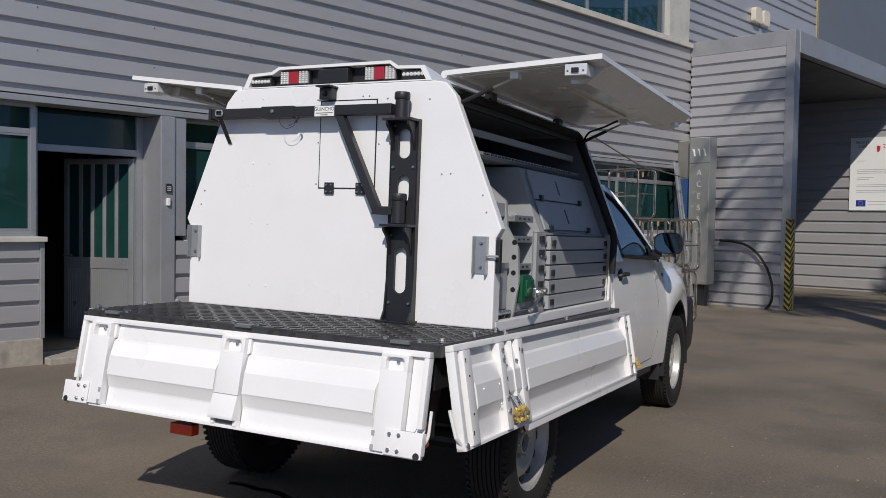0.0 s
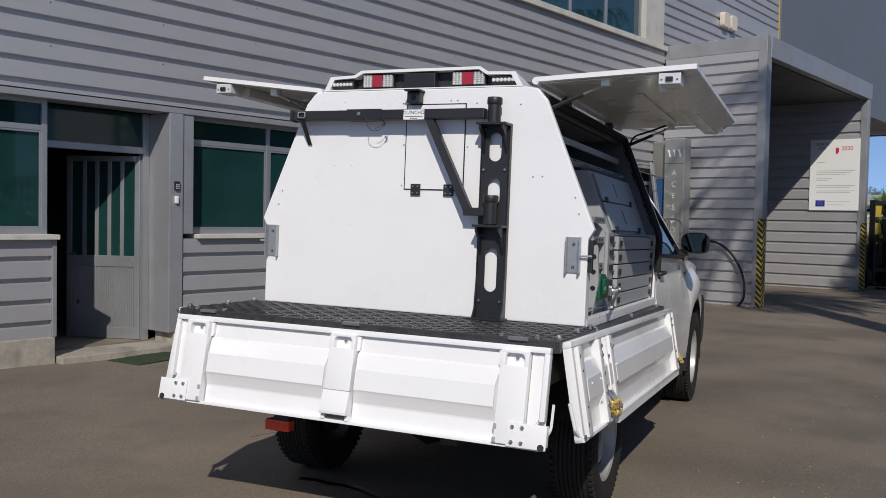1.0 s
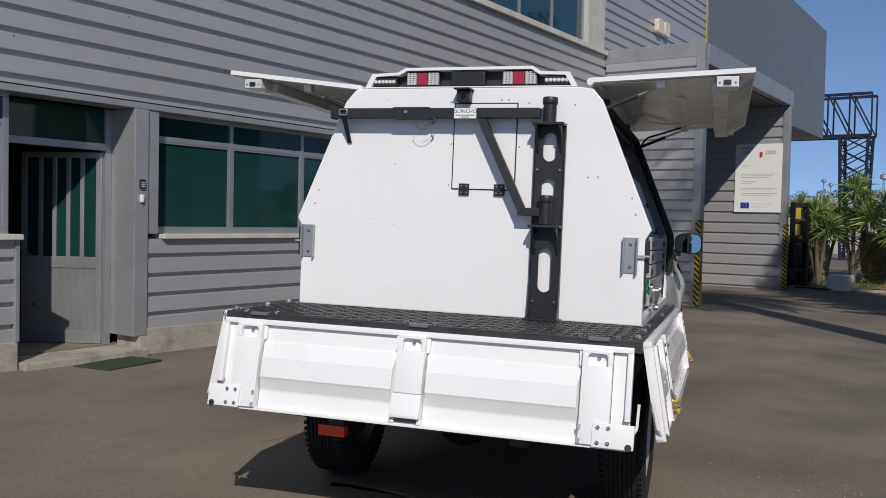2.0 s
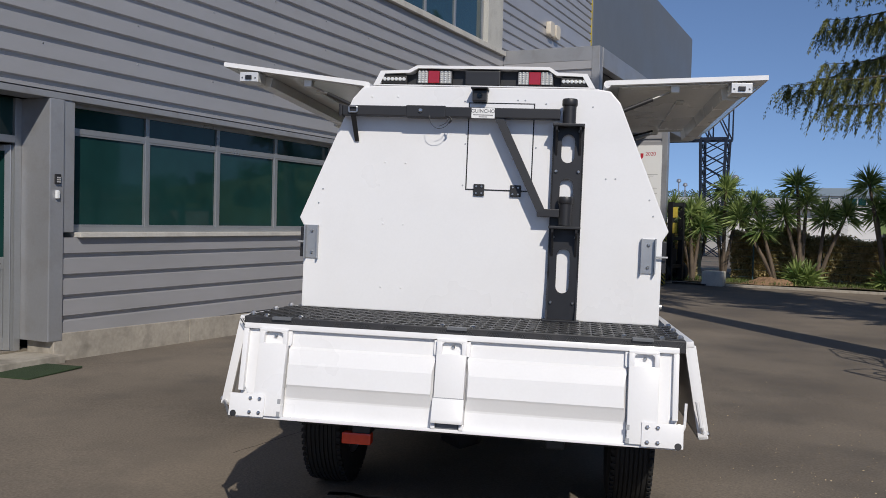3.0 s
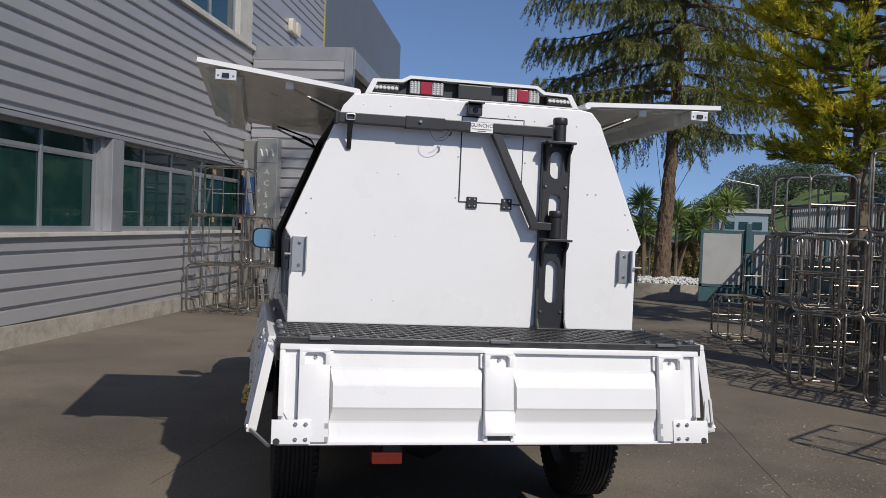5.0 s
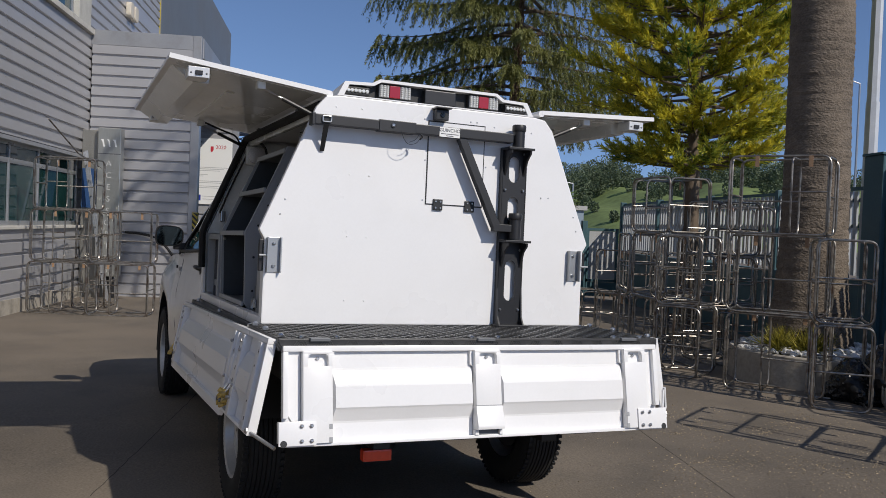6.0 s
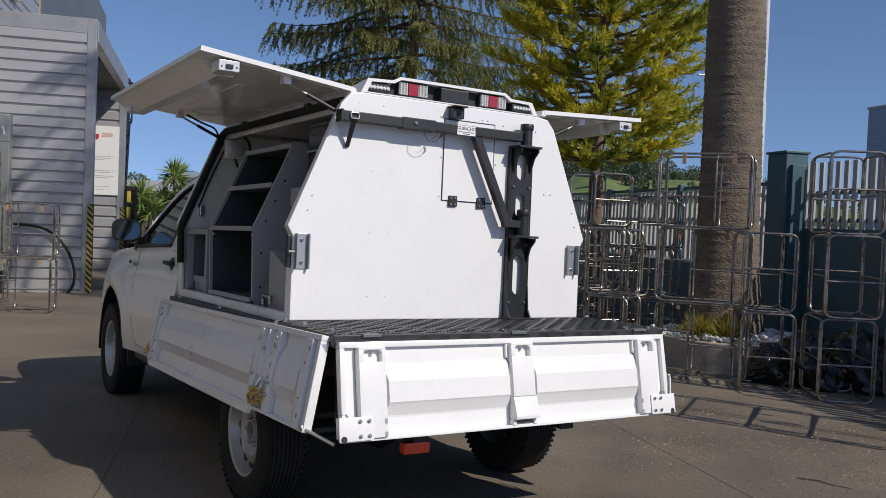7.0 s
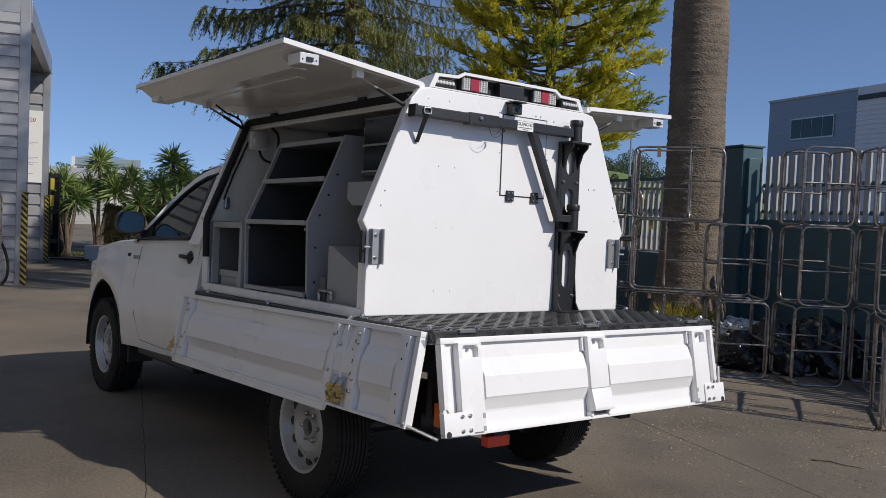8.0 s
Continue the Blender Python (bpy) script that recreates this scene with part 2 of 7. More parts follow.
def thing(name, label, category, m=None, group="", kind=""):
    ob = new(name)
    ob.empty_display_size = 0.2
    if m is not None:
        ob.matrix_basis = m
    return tagged(ob, label, category, group, kind)


def structure(name, bm, material, label, category, m=None, smooth=False):
    return tagged(obj(name, bm, material, None, m, smooth), label, category, "", "structure")


def box(x0, x1, y0, y1, z0, z1, bm=None, bevel=0.0):
    own = bmesh.new()
    bmesh.ops.create_cube(own, size=1)
    for v in own.verts:
        v.co = Vector(((x0 + x1) / 2 + v.co.x * (x1 - x0), (y0 + y1) / 2 + v.co.y * (y1 - y0), (z0 + z1) / 2 + v.co.z * (z1 - z0)))
    if bevel:
        bmesh.ops.bevel(own, geom=own.edges[:], offset=bevel, segments=2, profile=0.6, affect="EDGES")
    return merged(bm, own)


def merged(bm, own):
    if bm is None:
        return own
    me = bpy.data.meshes.new("tmp")
    own.to_mesh(me)
    own.free()
    bm.from_mesh(me)
    bpy.data.meshes.remove(me)
    return bm


def prism(poly, axis, lo, hi, bm=None, bevel=0.0):
    """A polygon in the two other axes (in x, y, z order), drawn out along one axis."""
    own = bmesh.new()
    k = "xyz".index(axis)

    def at(p, c):
        q = list(p)
        q.insert(k, c)
        return own.verts.new(q)

    a, b = [at(p, lo) for p in poly], [at(p, hi) for p in poly]
    own.faces.new(a)
    own.faces.new(b[::-1])
    n = len(poly)
    for i in range(n):
        own.faces.new((a[i], b[i], b[(i + 1) % n], a[(i + 1) % n]))
    if bevel:
        bmesh.ops.recalc_face_normals(own, faces=own.faces)
        bmesh.ops.bevel(own, geom=own.edges[:], offset=bevel, segments=2, profile=0.6, affect="EDGES")
    return merged(bm, own)


def tube(points, r, bm=None, seg=8, closed=False, r_end=None):
    """A round bar along a line of points."""
    bm = bm or bmesh.new()
    pts = [Vector(p) for p in points]
    n = len(pts)
    rings = []
    ref = None
    for i, p in enumerate(pts):
        if closed:
            t = (pts[(i + 1) % n] - pts[i - 1]).normalized()
        else:
            t = (pts[min(i + 1, n - 1)] - pts[max(i - 1, 0)]).normalized()
        if ref is None:
            ref = t.orthogonal().normalized()
        ref = (ref - t * ref.dot(t))
        ref = ref.normalized() if ref.length > 1e-5 else t.orthogonal().normalized()
        side = t.cross(ref)
        rad = r if r_end is None else r + (r_end - r) * i / max(1, n - 1)
        rings.append([bm.verts.new(p + rad * (math.cos(a) * ref + math.sin(a) * side)) for a in (2 * math.pi * j / seg for j in range(seg))])
    for i in range(n if closed else n - 1):
        a, b = rings[i], rings[(i + 1) % n]
        for j in range(seg):
            bm.faces.new((a[j], a[(j + 1) % seg], b[(j + 1) % seg], b[j]))
    if not closed:
        bm.faces.new(rings[0][::-1])
        bm.faces.new(rings[-1])
    return bm


def lathe(profile, axis="y", seg=40, bm=None, at=(0, 0, 0)):
    """Turns a profile of (radius, along) pairs round an axis through at."""
    bm = bm or bmesh.new()
    rings = []
    for r, h in profile:
        ring = []
        for j in range(seg):
            a = 2 * math.pi * j / seg
            c, s = r * math.cos(a), r * math.sin(a)
            p = {"y": (c, h, s), "z": (c, s, h), "x": (h, c, s)}[axis]
            ring.append(bm.verts.new(Vector(at) + Vector(p)))
        rings.append(ring)
    for a, b in zip(rings, rings[1:]):
        for j in range(seg):
            bm.faces.new((a[j], a[(j + 1) % seg], b[(j + 1) % seg], b[j]))
    return bm


def disc_caps(bm, profile, axis, seg, at):
    return lathe([(0.0005, profile[0][1])] + profile + [(0.0005, profile[-1][1])], axis, seg, bm, at)


def slab(corners, thick, bm=None):
    """A flat plate of four or more corners with thickness, on the side away from its normal."""
    bm = bm or bmesh.new()
    c = [Vector(p) for p in corners]
    n = (c[1] - c[0]).cross(c[2] - c[1]).normalized() * thick
    a, b = [bm.verts.new(p) for p in c], [bm.verts.new(p - n) for p in c]
    bm.faces.new(a)
    bm.faces.new(b[::-1])
    for i in range(len(c)):
        j = (i + 1) % len(c)
        bm.faces.new((a[j], a[i], b[i], b[j]))
    return bm


def rounded(pts, r, seg=4, closed=True):
    """A line of points with its corners rounded."""
    out = []
    n = len(pts)
    P = [Vector(p) for p in pts]
    for i, p in enumerate(P):
        if not closed and i in (0, n - 1):
            out.append(p)
            continue
        a, b = (P[i - 1] - p), (P[(i + 1) % n] - p)
        ra = min(r, a.length * 0.45, b.length * 0.45)
        a, b = p + a.normalized() * ra, p + b.normalized() * ra
        for k in range(seg + 1):
            t = k / seg
            out.append((1 - t) ** 2 * a + 2 * t * (1 - t) * p + t * t * b)
    return out


def lettering(text, size, m, material, parent=None, depth=0.002, align="CENTER", name="lettering"):
    cu = bpy.data.curves.new("text", "FONT")
    cu.body, cu.size, cu.extrude, cu.align_x, cu.align_y = text, size, depth, align, "CENTER"
    tmp = bpy.data.objects.new("text", cu)
    me = bpy.data.meshes.new_from_object(tmp)
    bpy.data.objects.remove(tmp)
    me.materials.append(material)
    ob = new(name, me)
    if parent:
        ob.parent = parent
    ob.matrix_basis = m
    return ob


def ground_z(x):
    return float(np.interp(x, [-10, 3, 20, 30], [0.1, 0.0, -0.2, -0.25]))


rnd = random.Random(7)

# ---- ground ----
bm = bmesh.new()
xs = [-2500, -60, -10, 3, 11, 20, 30, 60, 2500]
cols = [[bm.verts.new((x, y, ground_z(x))) for y in (-2500, -60, 0, 12, 60, 2500)] for x in xs]
for a, b in zip(cols, cols[1:]):
    for j in range(5):
        bm.faces.new((a[j], b[j], b[j + 1], a[j + 1]))
structure("ground", bm, M_ASPHALT, "worn brown-grey asphalt yard with dust and fine cracks", "ground")

# ---- grey industrial building; its own frame: x along the front, y into it ----
BLD = pose(0, 8.625, 0, 0, 0, 2.0)
PITCH_RIB = 0.2035


def ribs(z0, z1, deep=0.042, pitch=PITCH_RIB, first=None):
    """The outline of ribbed cladding from z1 down to z0, as (y, z): broad flat faces, each with a sharp undercut below."""
    if first is None:
        first = z1 if pitch != PITCH_RIB else 3.0255 + pitch * math.floor((z1 - 3.0255) / pitch)
    out, z = [(0, z1)], first
    while z > z0 + 0.02:
        b, f = z - pitch, z - pitch * 0.715
        if f < z0 + 0.02 or b < z0:
            break
        out += [(0, f), (deep, f - 0.012), (deep, b + 0.012), (0, b)]
        z = b
    return out + [(0, z0)]


def cladding(x0, x1, z0, z1, y=0.0, back=0.12, bm=None, pitch=PITCH_RIB, first=None):
    line = [(y + a, b) for a, b in ribs(z0, z1, pitch=pitch, first=first)]
    clean = [line[0]]
    for p in line[1:]:
        if (Vector(p) - Vector(clean[-1])).length > 0.002:
            clean.append(p)
    own = bmesh.new()
    a = [own.verts.new((x0, *p)) for p in clean]
    b = [own.verts.new((x1, *p)) for p in clean]
    for i in range(len(clean) - 1):
        own.faces.new((a[i], b[i], b[i + 1], a[i + 1]))
    ba = [own.verts.new((x, y + back, z)) for x in (x0, x1) for z in (clean[0][1], clean[-1][1])]
    own.faces.new((a[0], ba[0], ba[2], b[0]))
    own.faces.new((a[-1], b[-1], ba[3], ba[1]))
    own.faces.new((ba[0], ba[1], ba[3], ba[2]))
    own.faces.new([*a, ba[1], ba[0]])
    own.faces.new([*b[::-1], ba[2], ba[3]])
    return merged(bm, own)


W_TOP, W_HEAD, W_SILL, PLINTH = 9.6, 2.51, 1.18, 0.255
UP0, UP1, UPZ0, UPZ1 = 6.0, 15.15, 4.98, 6.35
upper = cladding(-14, 16.1, W_HEAD + 0.076, UPZ0 - 0.06)
cladding(-14, UP0, UPZ0 - 0.06, UPZ1, bm=upper)
cladding(15.95, 22.6, UPZ0 - 0.06, UPZ1, bm=upper)
cladding(-14, 22.6, UPZ1, W_TOP, bm=upper)
structure("wall_front_upper", upper, M_CLAD, "grey metallic ribbed wall cladding with horizontal ribs", "wall", BLD)
low = cladding(-14, 3.22, PLINTH - 0.05, W_SILL, first=1.1745)
structure("wall_front_lower_west", low, M_CLAD, "grey ribbed cladding under a window sill", "wall", BLD)
low = cladding(4.662, 15.98, -0.02, W_SILL, first=1.1745)
structure("wall_front_lower_east", low, M_CLAD, "dented grey ribbed cladding under long window sill", "wall", BLD)
bm = box(-14, 3.25, -0.014, 0.35, -0.6, PLINTH - 0.002, bevel=0.008)
structure("plinth_west", bm, M_CONC, "stained bare concrete plinth at wall foot", "plinth", BLD)
bm = bmesh.new()
for k in range(6):
    # poured in lengths that step and tilt a little, the top falling with the yard
    a, b = 4.55 + 1.905 * k, 4.55 + 1.905 * (k + 1) - 0.006
    za, zb = 0.252 - 0.0172 * (a - 4.55) + 0.004 * (k % 2), 0.252 - 0.0172 * (b - 4.55) - 0.003 * (k % 3)
    prism([(a, -0.6), (b, -0.6), (b, zb), (a, za)], "y", -0.014 - 0.003 * (k % 2), 0.35, bm, 0.007)
structure("plinth_east", bm, M_CONC, "stained bare concrete plinth with cracks at wall foot", "plinth", BLD)
structure("window_sill_west", box(-14, 3.27, -0.07, 0.3, W_SILL + 0.002, W_SILL + 0.05, bevel=0.006), M_SILL, "pale stone window sill with dirt streaks", "sill", BLD)
structure("window_sill_east", box(4.82, 15.98, -0.06, 0.3, W_SILL + 0.002, W_SILL + 0.05, bevel=0.006), M_SILL, "pale stone window sill with peeling paint", "sill", BLD)
structure("trim_lintel", box(-14, 16.0, -0.014, 0.3, W_HEAD, W_HEAD + 0.062, bevel=0.006), M_FLASH, "grey sheet-metal flashing above the windows", "trim", BLD)
structure("trim_corner_west", box(3.222, 3.262, -0.02, 0.34, PLINTH, W_SILL, bevel=0.004), M_FLASH, "grey folded edge strip of the cladding", "trim", BLD)


def window(name, x0, x1, z0, z1, y, mullions, transom, label, glazing=M_PANE):
    w = thing(name, label, "window", BLD, kind="structure")
    f = 0.055
    fr = box(x0, x1, y - 0.03, y + 0.03, z0, z0 + f, bevel=0.004)
    box(x0, x1, y - 0.03, y + 0.03, z1 - f, z1, fr, 0.004)
    for x in [x0] + list(mullions) + [x1 - f]:
        box(x, x + f, y - 0.029, y + 0.029, z0 + f, z1 - f, fr, 0.004)
    if transom:
        box(x0 + f, x1 - f, y - 0.026, y + 0.026, transom - f / 2, transom + f / 2, fr, 0.004)
    part("window_frame", fr, M_FRAME, w)
    xs = [x0] + list(mullions) + [x1 - f]
    for i, (a, b) in enumerate(zip(xs, xs[1:])):
        spans = [(z0 + f, transom - f / 2), (transom + f / 2, z1 - f)] if transom else [(z0 + f, z1 - f)]
        for k, (c, d) in enumerate(spans):
            part("pane", box(a + f, b, y - 0.004 + 0.001 * i, y + 0.004, c, d), glazing, w)
            if k == 0 and transom:
                sash = box(a + f, a + f + 0.020, y - 0.022, y - 0.006, c, d, bevel=0.003)
                box(b - 0.020, b, y - 0.022, y - 0.006, c, d, sash, 0.003)
                box(a + f + 0.020, b - 0.020, y - 0.022, y - 0.006, c, c + 0.020, sash, 0.003)
                box(a + f + 0.020, b - 0.020, y - 0.022, y - 0.006, d - 0.020, d, sash, 0.003)
                part("sash", sash, M_FRAME, w)
    return w


window("window_1", -8, 3.26, W_SILL + 0.05, W_HEAD + 0.02, 0.2, [-6.6, -5.2, -3.8, -2.4, -1.0, 0.4, 1.8], 2.245, "green-tinted aluminium window band beside an open door")
window("window_2", 4.79, 9.69, W_SILL + 0.05, W_HEAD + 0.02, 0.2, [5.912, 7.10, 8.285], 2.245, "green-tinted aluminium window band with four sliding panes")
window("window_3", 10.17, 15.95, W_SILL + 0.05, W_HEAD + 0.02, 0.2, [11.21, 12.31, 13.68], 2.245, "green-tinted aluminium window band behind tubular frames")
window("window_4", UP0 + 0.01, 15.14, UPZ0 + 0.06, UPZ1 - 0.02, 0.12, [7.4, 8.7, 10.0, 11.25, 12.5, 13.75], None, "upper-storey blue-green glazed window band", M_PANEHIGH)
structure("window_sill_upper", box(UP0, 16.0, -0.08, 0.25, UPZ0 - 0.05, UPZ0 + 0.05, bevel=0.006), M_SILL, "stained pale sill under the upper window", "sill", BLD)
structure("wall_upper_jamb", box(15.15, 15.948, -0.01, 0.3, UPZ0 + 0.052, UPZ1 - 0.002, bevel=0.006), mat("cream_render", (0.5, 0.49, 0.45), 0.8, stain=(0.32, 0.3, 0.27), stain_amount=0.4), "plain cream panel beside the upper window", "wall", BLD)
# pillars between the openings
structure("pillar_door", box(4.475, 4.645, -0.02, 0.46, 0.18, W_HEAD - 0.002, bevel=0.01), M_FLASH, "grey sheet-metal clad pillar beside the door", "pillar", BLD)
structure("pillar_strip", box(4.652, 4.785, 0.0, 0.3, W_SILL + 0.052, W_HEAD - 0.002, bevel=0.006), M_FLASH, "grey flat panel strip beside the window", "trim", BLD)
structure("window_jamb", box(9.692, 9.798, 0.10, 0.3, W_SILL + 0.052, W_HEAD - 0.002, bevel=0.004), M_FLASH, "grey sheet-metal window jamb", "trim", BLD)
structure("pillar_middle", box(9.80, 10.15, -0.015, 0.3, W_SILL + 0.052, W_HEAD - 0.002, bevel=0.01), M_FLASH, "grey sheet-metal pillar between window bands", "pillar", BLD)
# dark rooms behind the glass and the door; their lack of light is put into the colours
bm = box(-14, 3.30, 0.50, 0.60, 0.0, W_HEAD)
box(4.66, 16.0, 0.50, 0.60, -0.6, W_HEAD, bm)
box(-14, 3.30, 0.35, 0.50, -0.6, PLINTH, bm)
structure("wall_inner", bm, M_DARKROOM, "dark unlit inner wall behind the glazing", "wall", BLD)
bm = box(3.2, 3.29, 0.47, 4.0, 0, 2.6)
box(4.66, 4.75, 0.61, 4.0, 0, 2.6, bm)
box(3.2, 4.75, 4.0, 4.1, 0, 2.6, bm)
structure("wall_corridor", bm, mat("dim_corridor_shade", (0.12, 0.12, 0.11), 0.8), "dim corridor walls behind the open door", "wall", BLD)
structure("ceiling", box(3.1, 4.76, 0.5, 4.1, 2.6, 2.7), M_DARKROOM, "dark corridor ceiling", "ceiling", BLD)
structure("floor", box(3.29, 4.66, 0.36, 4.0, -0.4, 0.075), mat("corridor_floor", (0.2, 0.17, 0.13), 0.6), "dusty corridor floor inside the door", "floor", BLD)
structure("door_step", box(3.27, 4.6, -0.12, 0.36, -0.3, 0.06, bevel=0.012), M_CONC, "worn concrete door step", "step", BLD)
structure("wall_back", box(-14, 38.3, 9.0, 9.3, -0.6, W_TOP), M_CLAD, "grey rear wall of the building", "wall", BLD)
structure("roof", box(-14, 22.6, 0.122, 9.0, W_TOP - 0.2, W_TOP), M_FLASH, "flat roof of the grey building", "roof", BLD)
structure("wall_west_end", box(-14.1, -14.003, 0, 9.0, -0.6, W_TOP - 0.21), M_CLAD, "grey end wall", "wall", BLD)

# door: frame, transom glass, and the leaf that stands open inwards
d = thing("door_1", "aluminium glazed door standing open inwards, ribbed lower panel", "door", BLD, kind="structure")
fr = box(3.28, 3.35, 0.36, 0.44, 0.06, W_HEAD - 0.002, bevel=0.004)
box(4.40, 4.473, 0.36, 0.44, 0.06, W_HEAD - 0.002, fr, 0.004)
box(3.35, 4.40, 0.36, 0.44, 2.08, 2.15, fr, 0.004)
part("door_frame", fr, M_FRAME, d)
part("pane", box(3.352, 4.398, 0.395, 0.403, 2.152, W_HEAD - 0.003), M_PANE, d)
LEAF = pose(4.395, 0.40, 0, 0, 0, -60)
bm = box(-0.86, -0.80, -0.02, 0.02, 0.08, 2.06, bevel=0.004)
box(-0.06, 0.0, -0.02, 0.02, 0.08, 2.06, bm, 0.004)
for z0, z1 in ((0.08, 0.2), (0.86, 0.98), (2.0, 2.06)):
    box(-0.80, -0.06, -0.02, 0.02, z0, z1, bm, 0.004)
for i in range(1, 5):
    x = -0.80 + 0.74 * i / 5
    box(x - 0.022, x + 0.022, -0.018, 0.018, 0.98, 2.0, bm, 0.003)
leaf = part("door_leaf", bm, M_FRAME, d, m=LEAF)
bm = bmesh.new()
for i in range(30):
    x = -0.80 + 0.74 * i / 30
    prism([(x, -0.006), (x + 0.005, -0.014), (x + 0.016, -0.014), (x + 0.021, -0.006), (x + 0.0245, -0.006), (x + 0.0245, 0.006), (x, 0.006)], "z", 0.2, 0.86, bm)
part("ribbed_panel", bm, M_FRAME, leaf)
part("pane", box(-0.80, -0.06, -0.004, 0.004, 0.98, 2.0), M_PANE, leaf)
part("door_handle", tube(rounded([(-0.83, -0.02, 1.0), (-0.83, -0.07, 1.0), (-0.72, -0.07, 1.0)], 0.02, closed=False), 0.01), M_STEEL, leaf)

sw = thing("wall_intercom", "small dark keypad with a white bell push below", "intercom", BLD)
part("keypad", box(4.53, 4.59, -0.045, -0.02, 1.70, 1.79, bevel=0.004), M_PLASTIC, sw)
bm = bmesh.new()
for i in range(3):
    for j in range(3):
        box(4.538 + i * 0.016, 4.549 + i * 0.016, -0.049, -0.044, 1.71 + j * 0.02, 1.723 + j * 0.02, bm)
part("keys", bm, M_INKLIGHT, sw)
part("bell_push", box(4.535, 4.575, -0.05, -0.02, 1.555, 1.635, bevel=0.01), M_SIGNWHITE, sw)

tagged(obj("door_mat", box(-0.35, 0.35, -0.22, 0.22, 0, 0.014, bevel=0.005), M_MAT, None, pose(4.08, 8.42, ground_z(4.1) + 0.002, 0, 0, 12)), "worn green fibre door mat on the asphalt", "mat")

# screws of the cladding
bm = bmesh.new()
for z in [3.0255 - 0.02 + PITCH_RIB * 2 * k for k in range(8)]:
    for k in range(22):
        x = -4 + k * 1.2
        if UPZ0 < z < UPZ1 and x < 16:
            continue
        disc_caps(bm, [(0.009, 0.0), (0.007, -0.007)], "y", 6, (x, 0.0, z))
tagged(obj("cladding_screw", bm, M_STEEL, None, BLD), "small steel screw heads on the wall cladding", "screws", kind="stuff")

# ---- entrance porch ----
PX0, PX1, PD, PZ = 16.05, 23.2, 2.1, 5.05
PORCH = BLD @ pose(PX0, 0, 0, 0, 0, -90)
bm = cladding(0.02, PD - 0.17, -0.5, PZ - 0.285, 0.0, 0.2, first=4.745)
structure("wall_porch_near", bm, M_CLAD, "pale grey ribbed porch side wall in dappled shade", "wall", PORCH)
structure("wall_porch_top", box(PX0 - 0.006, PX0 + 0.2, -PD + 0.17, -0.002, PZ - 0.283, PZ, bevel=0.005), M_FLASH, "plain grey flashing above the ribbed porch wall", "trim", BLD)
bm = cladding(-4.0, PD - 0.17, -0.5, PZ - 0.43, 0.0, 0.2, pitch=0.285)
structure("wall_porch_far", bm, M_CLAD, "grey ribbed porch wall that carries a white notice board", "wall", BLD @ pose(PX1, 0, 0, 0, 0, -90))
for nm, x in (("near", PX0), ("far", PX1)):
    structure("column_porch_" + nm, box(x - 0.012, x + 0.24, -PD, -PD + 0.168, -0.6, PZ - 0.002, bevel=0.008), M_FLASH, "grey sheet-metal corner column of the porch", "column", BLD)
structure("roof_porch", box(PX0 + 0.202, PX1 + 0.3, -PD - 0.012, -0.003, PZ - 0.40, PZ - 0.003, bevel=0.008), M_FLASH, "flat grey porch roof with a deep fascia", "roof", BLD)
# ceiling coloured dark: the porch's deep shade is put into its colour
structure("ceiling_porch", box(PX0 + 0.202, PX1 - 0.02, -PD + 0.17, 4.0, PZ - 0.43, PZ - 0.405), mat("ceiling_sheet_shade", (0.08, 0.083, 0.088), 0.6, vary=0.1), "sheet ceiling of the porch, coloured dark in place of shade", "ceiling", BLD)
structure("wall_porch_inner", box(PX0 + 0.05, PX0 + 0.2, 0.62, 4.0, -0.5, PZ - 0.43), M_CLAD, "grey inner side wall of the deep porch", "wall", BLD)
# ribbed back wall, near-black to stand in for shade deep in the porch
structure("wall_porch_back", cladding(PX0 + 0.2, PX1, -0.5, PZ - 0.44, 4.0), mat("back_wall_shade", (0.035, 0.037, 0.04), 0.6), "ribbed back wall of the porch, near-black in place of shade", "wall", BLD)


def hazard_guard(m, z1=1.75):
    g = thing("corner_guard", "yellow corner guard with black diagonal stripes", "guard", m, group="porch corner guards")
    part("plate", prism([(-0.02, -0.02), (0.13, -0.02), (0.13, 0.0), (0, 0.0), (0, 0.08), (-0.02, 0.08)], "z", 0.0, z1), M_YELLOW, g)
    z = -0.12
    while z < z1 - 0.02:
        c = [(-0.0235, 0.08, z + 0.1), (-0.0235, -0.02, z), (-0.0235, -0.02, z + 0.056), (-0.0235, 0.08, z + 0.156)]
        c = [(x, y, min(max(q, 0.0), z1)) for x, y, q in c]
        part("stripe", slab(c, 0.003), M_PLASTIC, g)
        c = [(-0.02, -0.0235, z), (0.13, -0.0235, z + 0.13), (0.13, -0.0235, z + 0.182), (-0.02, -0.0235, z + 0.052)]
        c = [(x, y, min(max(q, 0.0), z1)) for x, y, q in c]
        part("stripe", slab(c, 0.003), M_PLASTIC, g)
        z += 0.112
    return g


guard = hazard_guard(BLD @ pose(PX0 - 0.015, -PD - 0.003, -0.19))
copy_thing(guard, BLD @ pose(PX1 - 0.015, -PD - 0.016, -0.22))

